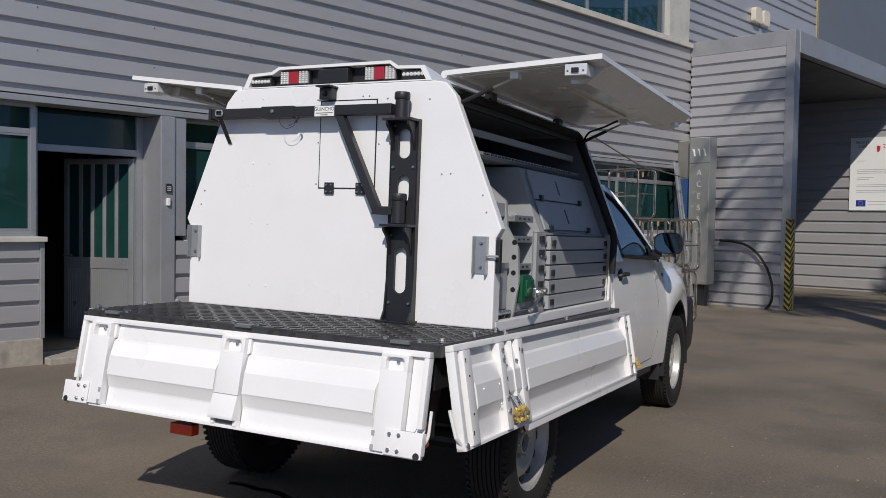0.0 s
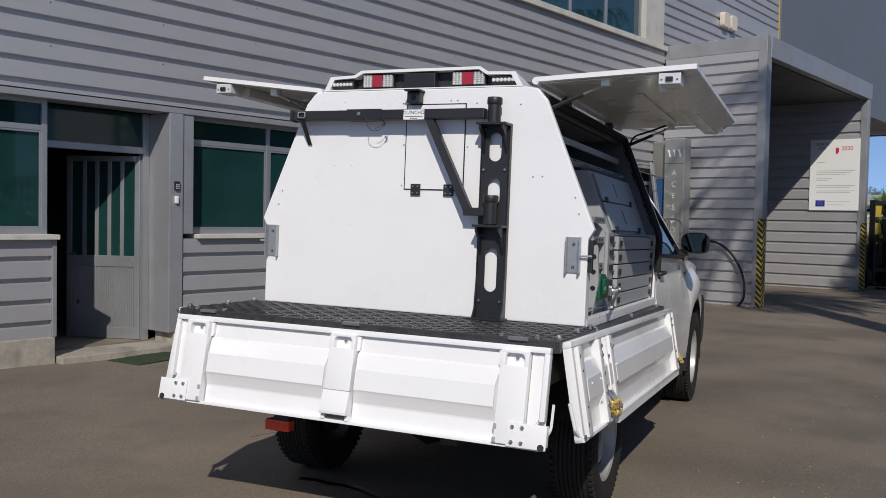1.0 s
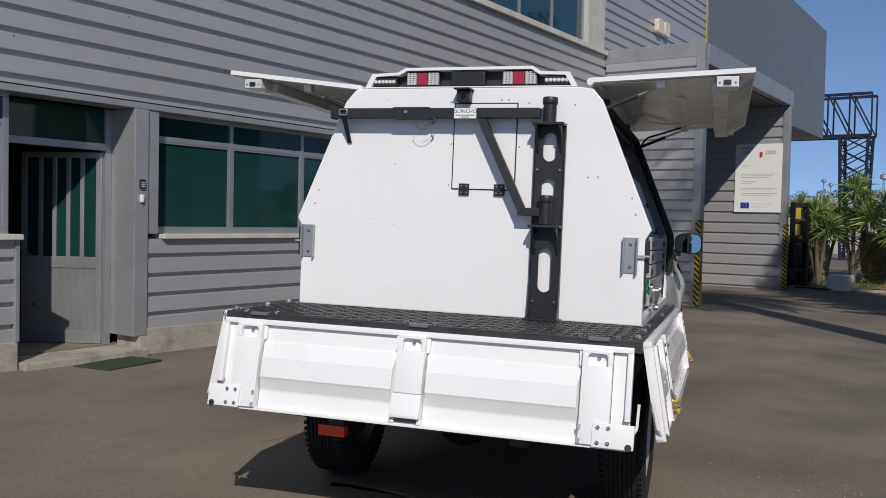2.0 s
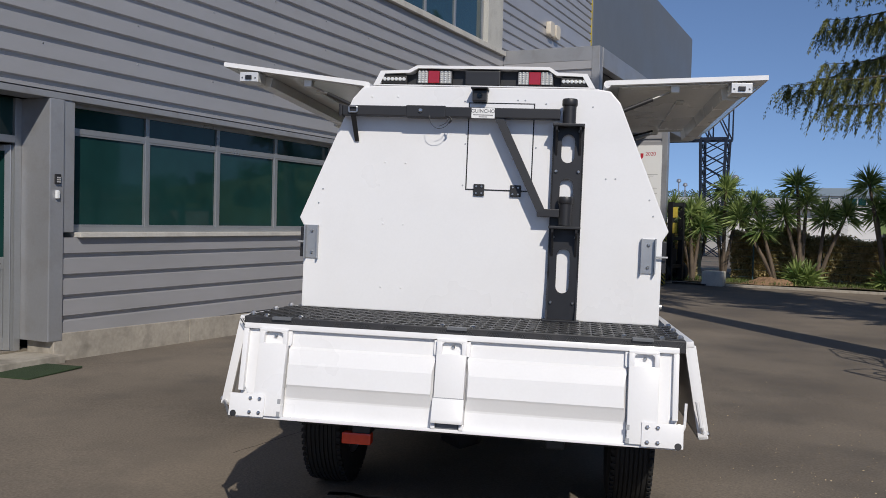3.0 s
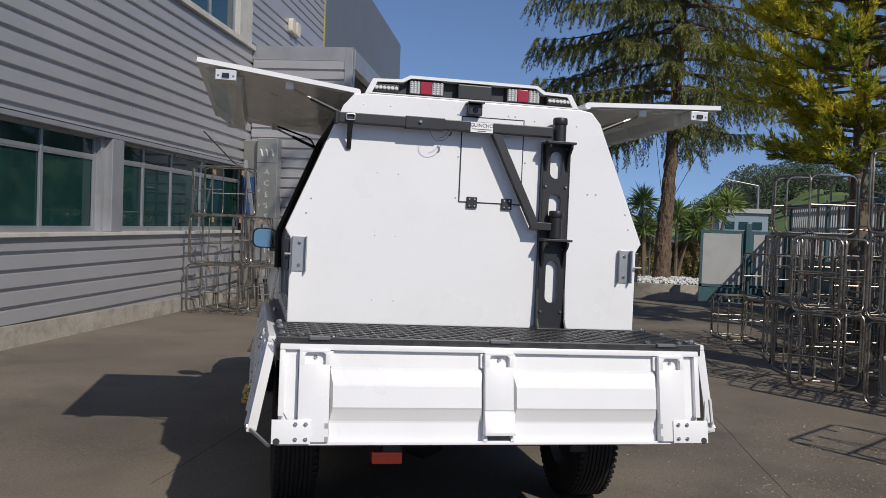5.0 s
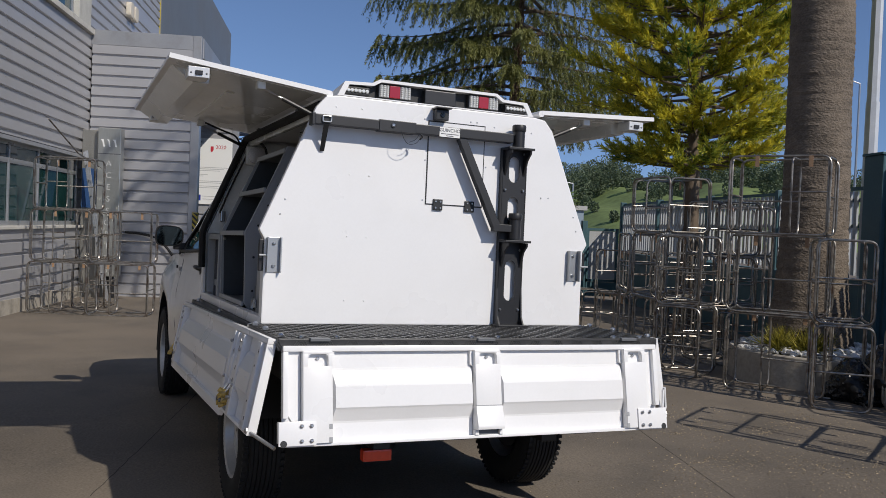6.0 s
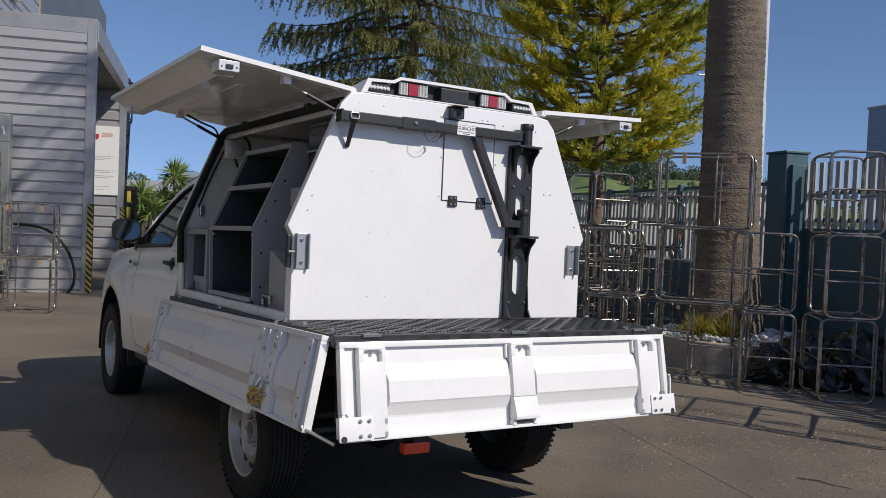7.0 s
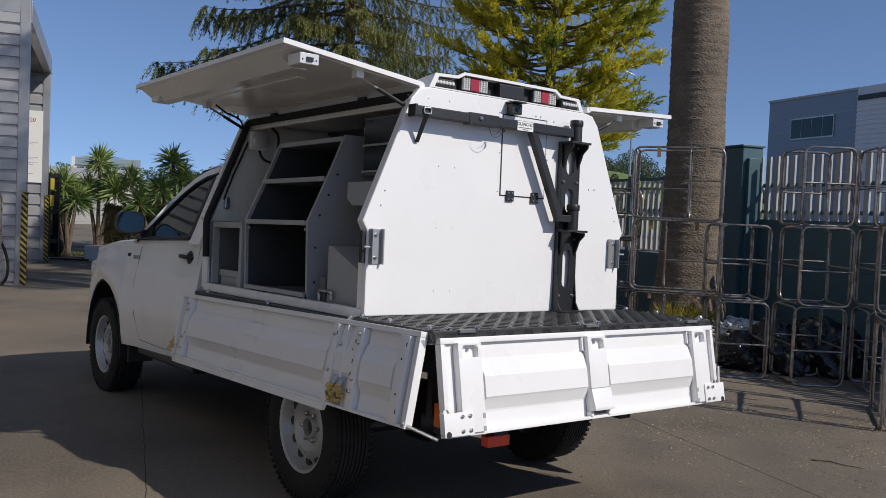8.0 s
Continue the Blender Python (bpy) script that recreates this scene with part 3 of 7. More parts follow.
# notice board on the far porch wall
NB = BLD @ pose(PX1 - 0.012, 0, 0, 90, 0, -90)   # x runs outward along the wall, y up
nb = thing("notice_board", "white funding notice board with a blue flag and small print", "sign", NB)
part("panel", box(0.73, 1.95, 1.83, 3.66, 0.0, 0.012, bevel=0.003), M_SIGNWHITE, nb)
lettering("NORTE\n2020", 0.10, pose(1.02, 3.49, 0.014), M_INK, nb, 0.001)
lettering("2020", 0.145, pose(1.64, 3.42, 0.014), M_INKRED, nb, 0.001)
part("emblem", prism([(1.36, 3.30), (1.40, 3.28), (1.44, 3.34), (1.44, 3.44), (1.36, 3.44)], "z", 0.0125, 0.015), M_INKRED, nb)
part("flag", box(0.90, 1.13, 1.93, 2.09, 0.0125, 0.0145), M_FLAGBLUE, nb)
bm = bmesh.new()
for k in range(12):
    a = 2 * math.pi * k / 12
    disc_caps(bm, [(0.008, 0.0146), (0.007, 0.016)], "z", 5, (1.015 + 0.05 * math.cos(a), 2.01 + 0.05 * math.sin(a), 0))
part("flag_stars", bm, M_YELLOW, nb)
for y, x1, n in ((3.08, 1.10, 1), (2.86, 1.85, 3), (2.66, 1.3, 2), (2.48, 1.85, 2), (2.34, 1.85, 2), (2.06, 1.75, 1), (1.98, 1.6, 1)):
    for k in range(n):
        x0 = 0.90 if y > 2.1 else 1.18
        part("print_line", box(x0, x1 - 0.11 * k, y - 0.045 * k - 0.014, y - 0.045 * k, 0.0125, 0.0142), M_INKLIGHT, nb)

# sirens on the upper wall
sd = thing("alarm_sounder", "two cream alarm sounders side by side on the cladding", "alarm", BLD)
for x in (18.92, 19.36):
    bm = bmesh.new()
    ring = rounded([(x - 0.17, 5.93), (x + 0.17, 5.93), (x + 0.17, 6.27), (x - 0.17, 6.27)] and [(x - 0.17, 0, 5.93), (x + 0.17, 0, 5.93), (x + 0.17, 0, 6.27), (x - 0.17, 0, 6.27)], 0.09)
    part("sounder", prism([(p.x, p.z) for p in ring], "y", -0.12, 0.0, bevel=0.02), mat("cream_plastic", (0.62, 0.56, 0.46), 0.5), sd)
    part("mount", box(x - 0.06, x + 0.06, -0.005, 0.04, 6.0, 6.2), M_PLASTIC, sd)
# corner strip and the plain block further on
structure("trim_corner_east", box(22.602, 22.64, -0.012, 0.1, PZ, W_TOP, bevel=0.005), M_YELLOW, "yellowed corner strip at the end of the cladding", "trim", BLD)
structure("wall_block", box(22.7, 38.3, -0.02, 8.99, 5.15, 9.62, bevel=0.02), M_BLOCK, "plain dark grey overhanging building block", "wall", BLD)
structure("wall_block_base", box(24.6, 37.0, 3.2, 8.9, -0.6, 5.14), M_BLOCK, "dark grey recessed ground floor", "wall", BLD)

# totem
M_TOTEMINK = mat("etched_letter", (0.50, 0.50, 0.49), 0.5, bump=0)
tm = thing("totem_sign", "brushed steel totem sign with engraved letters", "sign", BLD @ pose(15.62, -0.32, -0.18))
part("body", box(-0.13, 0.17, -0.42, 0.0, 0.45, 3.28, bevel=0.012), mat("brushed_steel_sheet", (0.42, 0.42, 0.39), 0.38, 0.7, vary=0.1, stretch=(1, 1, 0.2)), tm)
part("rear_body", box(0.0, 0.34, 0.0, 0.32, 0.0, 3.24, bevel=0.012), mat("dull_steel_sheet", (0.30, 0.29, 0.26), 0.45, 0.6, vary=0.12), tm)
part("foot", box(-0.02, 0.12, -0.32, -0.06, 0.0, 0.449, bevel=0.006), M_PLASTIC, tm)
part("groove", box(-0.132, -0.12, -0.421, 0.001, 2.78, 2.795), M_INK, tm)
for k, ch in enumerate("ACESSÓRIOS"):
    lettering(ch, 0.155, Matrix.Translation((-0.132, -0.21, 2.60 - 0.225 * k)) @ pose(0, 0, 0, 90, 0, -90), M_TOTEMINK, tm, 0.002)
for k, (y0, y1) in enumerate(((-0.37, -0.27), (-0.255, -0.165), (-0.15, -0.05))):
    part("emblem", prism([(y0 + 0.02, 2.92), (y0 + 0.05, 2.92), (y1 - 0.03, 3.02), (y1, 3.06), (y0 + 0.05, 3.06)], "x", -0.136, -0.131), M_SIGNWHITE, tm)
part("blue_poster", box(-0.02, 0.0, 0.02, 0.3, 1.75, 2.5), mat("blue_poster", (0.025, 0.075, 0.20), 0.5), tm)
# black hose on the porch wall
hz = [(15.98, -0.75, 1.12), (15.97, -1.0, 1.11), (15.96, -1.3, 1.06), (15.95, -1.55, 0.88), (15.95, -1.75, 0.58), (15.95, -1.84, 0.25), (15.95, -1.82, -0.02), (15.9, -1.72, -0.155)]
tagged(obj("hose", tube(rounded(hz, 0.2, 4, False), 0.025), M_RUBBER, None, BLD, True), "black rubber hose hanging in an arc on the wall", "hose")

# ---- the pickup; x forward, y to its left, z up from the ground under the tail ----
TRUCK = pose(1.987, 3.207, 0, 0, 0, 18.5) @ pose(0, 0, 0, 0, 1.2, 0) @ pose(0, 0, 0, 0.8, 0, 0)
truck = thing("service_pickup", "white pickup, bed sides dropped, white service canopy with flaps raised", "pickup truck", TRUCK)

# deck
DW, DL, DZ, DT = 0.925, 2.46, 0.985, 1.003
deck = part("deck", box(0.0, 0.606, -DW, DW, DT - 0.05, DT, bevel=0.004), M_TREAD, truck, "black tread-plate deck")
part("deck_front", box(0.607, DL, -DW, DW, DZ - 0.055, DZ, bevel=0.004), M_TREAD, deck)
bm = bmesh.new()
p = 0.046
i = 0
while i * p < 0.57:
    j = 0
    while j * p < 2 * DW - 0.05:
        x, y = 0.024 + i * p, -DW + 0.03 + j * p
        s = 1 if (i + j) % 2 else -1
        c, q = 0.0190, 0.0034
        base = [(x - c - q, y - s * c + s * q), (x - c + q, y - s * c - s * q), (x + c + q, y + s * c - s * q), (x + c - q, y + s * c + s * q)]
        lo = [bm.verts.new((a, b, DT)) for a, b in base]
        hi = [bm.verts.new((x + (a - x) * 0.6, y + (b - y) * 0.8, DT + 0.0035)) for a, b in base]
        bm.faces.new(hi)
        for k in range(4):
            bm.faces.new((lo[k], lo[(k + 1) % 4], hi[(k + 1) % 4], hi[k]))
        j += 1
    i += 1
tagged(part("tread_pattern", bm, M_TREADBAR, deck), kind="stuff")
bm = bmesh.new()
for j in range(34):
    y = -DW + 0.04 + j * 0.0545
    for k in range(3):
        lo = [(y + 0.010 * k - 0.012, 0.962), (y + 0.010 * k - 0.008, 0.962), (y + 0.010 * k + 0.012, 0.992), (y + 0.010 * k + 0.008, 0.992)]
        prism([(a if j % 2 else 2 * y - a, b) for a, b in lo], "x", -0.003, 0.0, bm)
tagged(part("edge_pattern", bm, M_TREADBAR, deck), kind="stuff")
for y in (-0.83, -0.68, -0.065, 0.065, 0.68, 0.83):
    bm = disc_caps(bmesh.new(), [(0.013, DT), (0.013, DT + 0.008), (0.007, DT + 0.013)], "z", 8, (0.012, y, 0))
    part("bolt", bm, M_STEEL, deck)
for y in (-0.755, 0.0, 0.755):
    part("hinge", box(-0.014, 0.022, y - 0.042, y + 0.042, DT - 0.010, DT + 0.003, bevel=0.002), M_DKGREY, deck)
for s in (-1, 1):
    for x in (0.05, 0.34, 0.56, 0.66, 1.5, 2.3):
        z = DT if x < 0.6 else DZ
        bm = disc_caps(bmesh.new(), [(0.014, z), (0.014, z + 0.01), (0.008, z + 0.018)], "z", 8, (x, s * (DW - 0.02), 0))
        part("bolt", bm, M_STEEL, deck)
# under-deck frame
for y in (-0.42, 0.42):
    part("chassis_rail", box(0.12, 4.9, y - 0.04, y + 0.04, 0.50, 0.66, bevel=0.008), M_BLACK, truck)
for x in (0.1, 0.9, 1.7, 2.4):
    part("cross_member", box(x - 0.03, x + 0.03, -0.85, 0.85, 0.82, 0.928), M_BLACK, truck)
part("rear_apron", box(0.10, 0.14, -0.84, 0.84, 0.62, 0.925), M_BLACK, truck)
for s in (-1, 1):
    part("side_rail", box(0.05, 2.44, s * 0.86 - 0.02, s * 0.86 + 0.02, 0.82, 0.93), M_BLACK, truck)
part("rear_bumper_bar", box(0.16, 0.24, -0.72, 0.72, 0.52, 0.60, bevel=0.008), M_BLACK, truck)
part("fog_lamp_bracket", box(0.165, 0.185, 0.40, 0.46, 0.47, 0.53), M_BLACK, truck)
part("fog_lamp", box(0.115, 0.165, 0.375, 0.505, 0.456, 0.506, bevel=0.006), mat("orange_red_lens", (0.80, 0.06, 0.02), 0.15, coat=0.5, bump=0), truck, "orange-red fog lamp lens")
for s in (-1, 1):
    part("tail_lamp", box(0.02, 0.06, s * 0.80 - 0.06, s * 0.80 + 0.06, 0.60, 0.70, bevel=0.006), M_ORANGE, truck, "orange tail lamp lens")
part("rear_axle", tube([(1.12, -0.7, 0.37), (1.12, 0.7, 0.37)], 0.05, seg=12), M_BLACK, truck)
part("differential", lathe([(0.001, -0.14), (0.1, -0.1), (0.14, 0), (0.1, 0.1), (0.001, 0.14)], "y", 16, at=(1.12, 0.1, 0.37)), M_BLACK, truck, smooth=True)
part("fuel_tank", box(1.7, 2.5, 0.1, 0.7, 0.42, 0.7, bevel=0.04), M_BLACK, truck)
for s in (-1, 1):
    part("mudguard", prism([(0.66, 0.55), (0.74, 0.78), (0.95, 0.88), (1.3, 0.88), (1.5, 0.78), (1.58, 0.55), (1.56, 0.55), (1.48, 0.76), (1.29, 0.855), (0.96, 0.855), (0.76, 0.76), (0.68, 0.55)], "y", s * 0.72 - 0.14, s * 0.72 + 0.14), M_PLASTIC, truck)


def bolt(parent, at, axis, r=0.009):
    x, y, z = at
    part("bolt", disc_caps(bmesh.new(), [(r, 0.0), (r, 0.006), (r * 0.5, 0.010)], "z", 6, (0, 0, 0)), M_STEEL, parent, m=Matrix.Translation(at) @ {"-x": pose(0, 0, 0, 0, -90, 0), "+y": pose(0, 0, 0, -90, 0, 0), "-y": pose(0, 0, 0, 90, 0, 0), "z": Matrix.Identity(4)}[axis])


def pressed_bay(parent, a, b, h):
    """A pressed field between two stiles: a flat, a ridge that stands proud, and a flat again."""
    prof = [(-0.006, 0.022), (-0.006, 0.090), (0.004, 0.101), (0.024, 0.157), (0.028, 0.166), (0.028, 0.250), (0.022, 0.258), (-0.004, 0.304), (-0.006, 0.312), (-0.006, h - 0.014), (-0.012, h - 0.014), (-0.012, 0.022)]
    own = bmesh.new()
    ra, rb = ([own.verts.new((x + k * (0.010 if o > 0.02 else 0.0), o, -d)) for o, d in prof] for x, k in ((a, 1), (b, -1)))
    own.faces.new(ra)
    own.faces.new(rb[::-1])
    for i in range(len(prof)):
        j = (i + 1) % len(prof)
        own.faces.new((ra[i], rb[i], rb[j], ra[j]))
    return part("pressed_bay", own, M_WHITE, parent)


def gate_frame(parent, name, length, h, label, ends=0.02, drop=0.0):
    """Top and bottom rails and the thin backing of a hanging bed side. x runs along, y outward, hung from z = 0."""
    fr = box(0, length, -0.022, 0.018, -0.024, 0.0, bevel=0.004)
    box(0, length, -0.020, 0.020, -h, -h + 0.014, fr, 0.003)
    for x0, x1 in ((0.0, ends), (length - ends, length)):
        box(x0, x1, -0.020, 0.018, -h + drop, -0.0245, fr, 0.003)
    panel = part(name, fr, M_WHITE, parent, label, smooth=True)
    part("backing", box(0.002, length - 0.002, -0.019, -0.0125, -h + 0.0145, -0.0245), M_WHITE, panel)
    return panel


def cupped_stile(parent, a, b, h, cup=True, top=0.022, proud=0.034):
    """An upright of the gate with a rounded latch cup pressed into its head."""
    lo = 0.082 if cup else top
    bm = box(a, b, -0.012, proud, -h + 0.012, -lo, bevel=0.004)
    if cup:
        box(a, b, -0.012, proud, -0.034, -top, bm, 0.003)
        box(a, a + 0.018, -0.0115, proud - 0.0005, -lo - 0.006, -0.030, bm, 0.002)
        box(b - 0.022, b, -0.0115, proud - 0.0005, -lo - 0.006, -0.030, bm, 0.002)
        box(a + 0.01, b - 0.01, -0.0112, 0.006, -lo - 0.004, -0.030, bm)
    st = part("stile", bm, M_WHITE, parent, smooth=True)
    if cup:
        # fillet in the cup's upper corners, and its bolt
        for x, k in ((a + 0.018, 1), (b - 0.022, -1)):
            part("cup_corner", prism([(x, -0.034), (x + k * 0.012, -0.034), (x + k * 0.004, -0.038), (x, -0.046)], "y", 0.007, proud - 0.001), M_WHITE, st)
        bolt(st, ((a + b) / 2 - 0.004, 0.006, -0.052), "+y", 0.008)
    return st


def edge_tab(parent, x, k):
    part("edge_tab", prism([(x, -0.026), (x + k * 0.014, -0.026), (x + k * 0.014, -0.080), (x + k * 0.009, -0.088), (x, -0.088)], "y", -0.006, 0.010), M_WHITE, parent)


# tailgate: x of the panel runs from the right end to the left end, seen from behind
GH = 0.398
GATE = Matrix.Translation((-0.012, -0.897, 0.975)) @ Matrix(((0, -1, 0, 0), (1, 0, 0, 0), (0, 0, 1, 0), (0, 0, 0, 1))) @ pose(0, 0, 0, 10.0, 0, 0)
tail = gate_frame(truck, "tailgate", 1.809, GH, "white pressed-steel tailgate hanging open", 0.022, 0.112)
tail.matrix_basis = GATE
for a, b in ((0.200, 0.844), (0.975, 1.606)):
    pressed_bay(tail, a, b, GH)
    edge_tab(tail, a - 0.004, 1)
    edge_tab(tail, b + 0.004, -1)
for a, b in ((0.078, 0.196), (1.610, 1.732)):
    cupped_stile(tail, a, b, GH)
cupped_stile(tail, 0.848, 0.971, GH - 0.10)
for a, b, k in ((0.022, 0.076, 1), (1.734, 1.787, -1)):
    # web beside the stile, cut away above the corner bracket
    x0, x1 = (a, b) if k > 0 else (b, a)
    part("web", prism([(x0, -0.0245), (x1, -0.0245), (x1, -0.300), (x0 + k * 0.018, -0.300), (x0, -0.268)], "y", -0.012, -0.004), M_WHITE, tail)
lock = part("centre_lock", prism([(-0.006, -0.262), (0.037, -0.262), (0.052, -0.350), (0.050, -0.362), (-0.006, -0.362)], "x", 0.846, 0.974, bevel=0.003), M_WHITE, tail, smooth=True)
part("lock_gap", box(0.847, 0.973, 0.030, 0.0352, -0.2615, -0.2585), M_GREY, lock)
part("lock_recess", box(0.866, 0.956, -0.004, 0.016, -0.384, -0.363), M_DKGREY, lock)
for x in (0.852, 0.968):
    part("lock_lug", box(x - 0.009, x + 0.009, -0.004, 0.026, -0.386, -0.3625, bevel=0.003), M_WHITE, lock)
for a, b, k in ((-0.020, 0.140, -1), (1.680, 1.832, 1)):
    br = part("corner_bracket", box(a, b, 0.0345, 0.0405, -0.392, -0.298, bevel=0.002), M_WHITE, tail, smooth=True)
    e = a if k < 0 else b
    part("bracket_lip", box(min(e, e - k * 0.006), max(e, e - k * 0.006), 0.010, 0.0345, -0.380, -0.298, bevel=0.002), M_WHITE, br)
    part("bracket_notch", disc_caps(bmesh.new(), [(0.014, 0.040), (0.0135, 0.0412)], "y", 14, (e - k * 0.020, 0, -0.383)), M_PLASTIC, br)
    q = b - 0.022 if k < 0 else a + 0.020
    for dx in (0.0, 0.040):
        for z in (-0.316, -0.374):
            bolt(br, (q + k * dx, 0.0405, z), "+y", 0.0085)
    t0 = 0.186 if k < 0 else 1.612
    for z in (-0.322, -0.374):
        part("slot", box(t0, t0 + 0.014, 0.0342, 0.0352, z - 0.010, z + 0.010), M_GREY, tail)
part("end_hook", tube(rounded([(-0.012, 0.0, -0.335), (-0.026, 0.006, -0.31), (-0.030, 0.012, -0.215)], 0.02, closed=False), 0.006, seg=6), M_WHITE, tail)

# bed sides
LW = 2.52
for s, nm in ((1, "left"), (-1, "right")):
    m = Matrix.Translation((0.035, s * 0.94, 0.998)) @ pose(0, 0, 0, 0, 0.85, 0) @ Matrix.Diagonal((1, s, 1, 1)) @ pose(0, 0, 0, 10.5, 0, 0)
    side = gate_frame(truck, "bed_side", LW, 0.396, "white pressed-steel bed side hanging open", 0.030)
    side.matrix_basis = m
    pressed_bay(side, 0.125, 0.392, 0.396)
    pressed_bay(side, 0.672, 2.335, 0.396)
    # the long field reaches lower than the rear part
    part("lower_flange", prism([(0.640, -0.395), (2.508, -0.395), (2.49, -0.428), (0.655, -0.428)], "y", -0.006, 0.016, bevel=0.003), M_WHITE, side)
    for a, b in ((0.052, 0.118), (0.398, 0.452), (0.606, 0.662), (2.345, 2.405)):
        cupped_stile(side, a, b, 0.396, False, 0.0255, 0.030)
    # recessed column between two stiles with the latch at its foot
    part("column_plate", prism([(0.000, -0.0255), (0.012, -0.120), (0.026, -0.150), (0.026, -0.235), (0.004, -0.262), (0.004, -0.382), (-0.010, -0.382), (-0.010, -0.0255)], "x", 0.454, 0.604), M_WHITE, side)
    part("column_divider", box(0.526, 0.536, 0.0, 0.031, -0.262, -0.026, bevel=0.003), M_WHITE, side)
    part("front_web", box(2.407, 2.488, -0.012, 0.002, -0.381, -0.0255), M_WHITE, side)
    part("front_lip", box(2.470, 2.489, 0.0022, 0.030, -0.32, -0.0255, bevel=0.004), M_WHITE, side)
    for k, x in enumerate((0.500, 0.560)):
        bm = bmesh.new()
        tube([(x + 0.004, 0.010, -0.255), (x - 0.006, 0.040, -0.305)], 0.005, bm, 6)
        tube([(x + 0.018, 0.010, -0.250), (x + 0.010, 0.036, -0.300)], 0.005, bm, 6)
        part("latch_link", bm, M_STEEL, side)
        rq = random.Random(int(x * 100) + s)
        bm = bmesh.new()
        for q in range(7):
            own = box(-0.012, 0.012, -0.006, 0.006, -0.015, 0.015, bevel=0.004)
            bmesh.ops.transform(own, verts=own.verts, matrix=pose(x + rq.uniform(-0.022, 0.026), 0.034 + rq.uniform(-0.006, 0.012), rq.uniform(-0.365, -0.300), rq.uniform(0, 90), rq.uniform(0, 90), rq.uniform(0, 90)))
            merged(bm, own)
        tube([(x - 0.012, 0.046, -0.310), (x + 0.018, 0.050, -0.335), (x - 0.002, 0.046, -0.366)], 0.009, bm, 8)
        part("latch", bm, M_BRASS, side, "corroded yellow-white latch hook", smooth=True)
        part("latch_pin", disc_caps(bmesh.new(), [(0.010, 0.050), (0.009, 0.058)], "y", 10, (x + 0.004, 0, -0.338)), M_DKGREY, side)
    part("latch_plate", box(0.520, 0.600, 0.004, 0.008, -0.392, -0.366), M_FRAME, side)
    bm = bmesh.new()
    for q in range(5):
        own = box(-0.010, 0.010, -0.006, 0.006, -0.014, 0.014, bevel=0.004)
        bmesh.ops.transform(own, verts=own.verts, matrix=pose(2.50 + 0.006 * (q % 3), 0.024 + 0.004 * q, -0.285 - 0.016 * q, 30 * q, 17 * q, 40 * q))
        merged(bm, own)
    part("latch", bm, M_BRASS, side, "corroded yellow-white latch hook", smooth=True)
    for x, zs in ((0.422, (-0.055, -0.095, -0.255, -0.31)), (0.470, (-0.125, -0.285)), (0.590, (-0.115, -0.300)), (0.632, (-0.075, -0.24)), (2.372, (-0.06, -0.10, -0.265, -0.33)), (2.44, (-0.10, -0.30))):
        for z in zs:
            bolt(side, (x, 0.030 if x not in (0.470, 0.590, 2.44) else 0.004 if x > 2 else 0.016 if z > -0.2 else 0.004, z), "+y", 0.009)
    for x, zs in ((0.445, (-0.08, -0.17, -0.225, -0.30)), (0.613, (-0.06,)), (0.066, (-0.055, -0.33)), (2.352, (-0.085, -0.23))):
        for z in zs:
            part("slot", box(x - 0.003, x + 0.003, 0.0301, 0.0312, z - 0.017, z), M_BLACK, side)
    for z in (-0.125, -0.27):
        part("pin_hole", box(0.080, 0.089, 0.0301, 0.0312, z - 0.004, z + 0.004), M_BLACK, side)
    for x, z in ((0.205, -0.19), (0.36, -0.19), (0.36, -0.27), (0.70, -0.165)):
        part("rivet", disc_caps(bmesh.new(), [(0.006, 0.027), (0.004, 0.031)], "y", 8, (x, 0, z)), M_WHITE, side)
    if s > 0:
        part("stay_rod", tube([(0.015, 0.012, -0.380), (-0.11, -0.075, -0.412)], 0.008), M_STEEL, side)
    else:
        part("stay_rod", tube([(0.012, 0.004, -0.378), (-0.024, -0.004, -0.34), (-0.040, -0.008, -0.235)], 0.0075), M_WHITE, side)
    bolt(side, (0.015, 0.018, -0.378), "+y", 0.013)

# ---- service canopy ----
CB, CF = 0.605, 2.50
OUT = [(0.868, DT + 0.001), (0.868, 1.40), (0.895, 1.445), (0.648, 2.04), (0.60, 2.095), (0.54, 2.105)]
outline = OUT + [(-y, z) for y, z in OUT[::-1]]
canopy = part("canopy", prism(outline, "x", CB, CB + 0.035, bevel=0.006), M_WHITE, truck, "white glossy canopy rear wall")
part("front_wall", prism(outline, "x", CF - 0.03, CF, bevel=0.006), M_WHITE, canopy)
inner = [(0.60, 2.095), (0.54, 2.105), (-0.54, 2.105), (-0.60, 2.095), (-0.60, 2.055), (-0.54, 2.065), (0.54, 2.065), (0.60, 2.055)]
part("roof_panel", prism(inner, "x", CB + 0.036, CF - 0.031), M_WHITE, canopy)
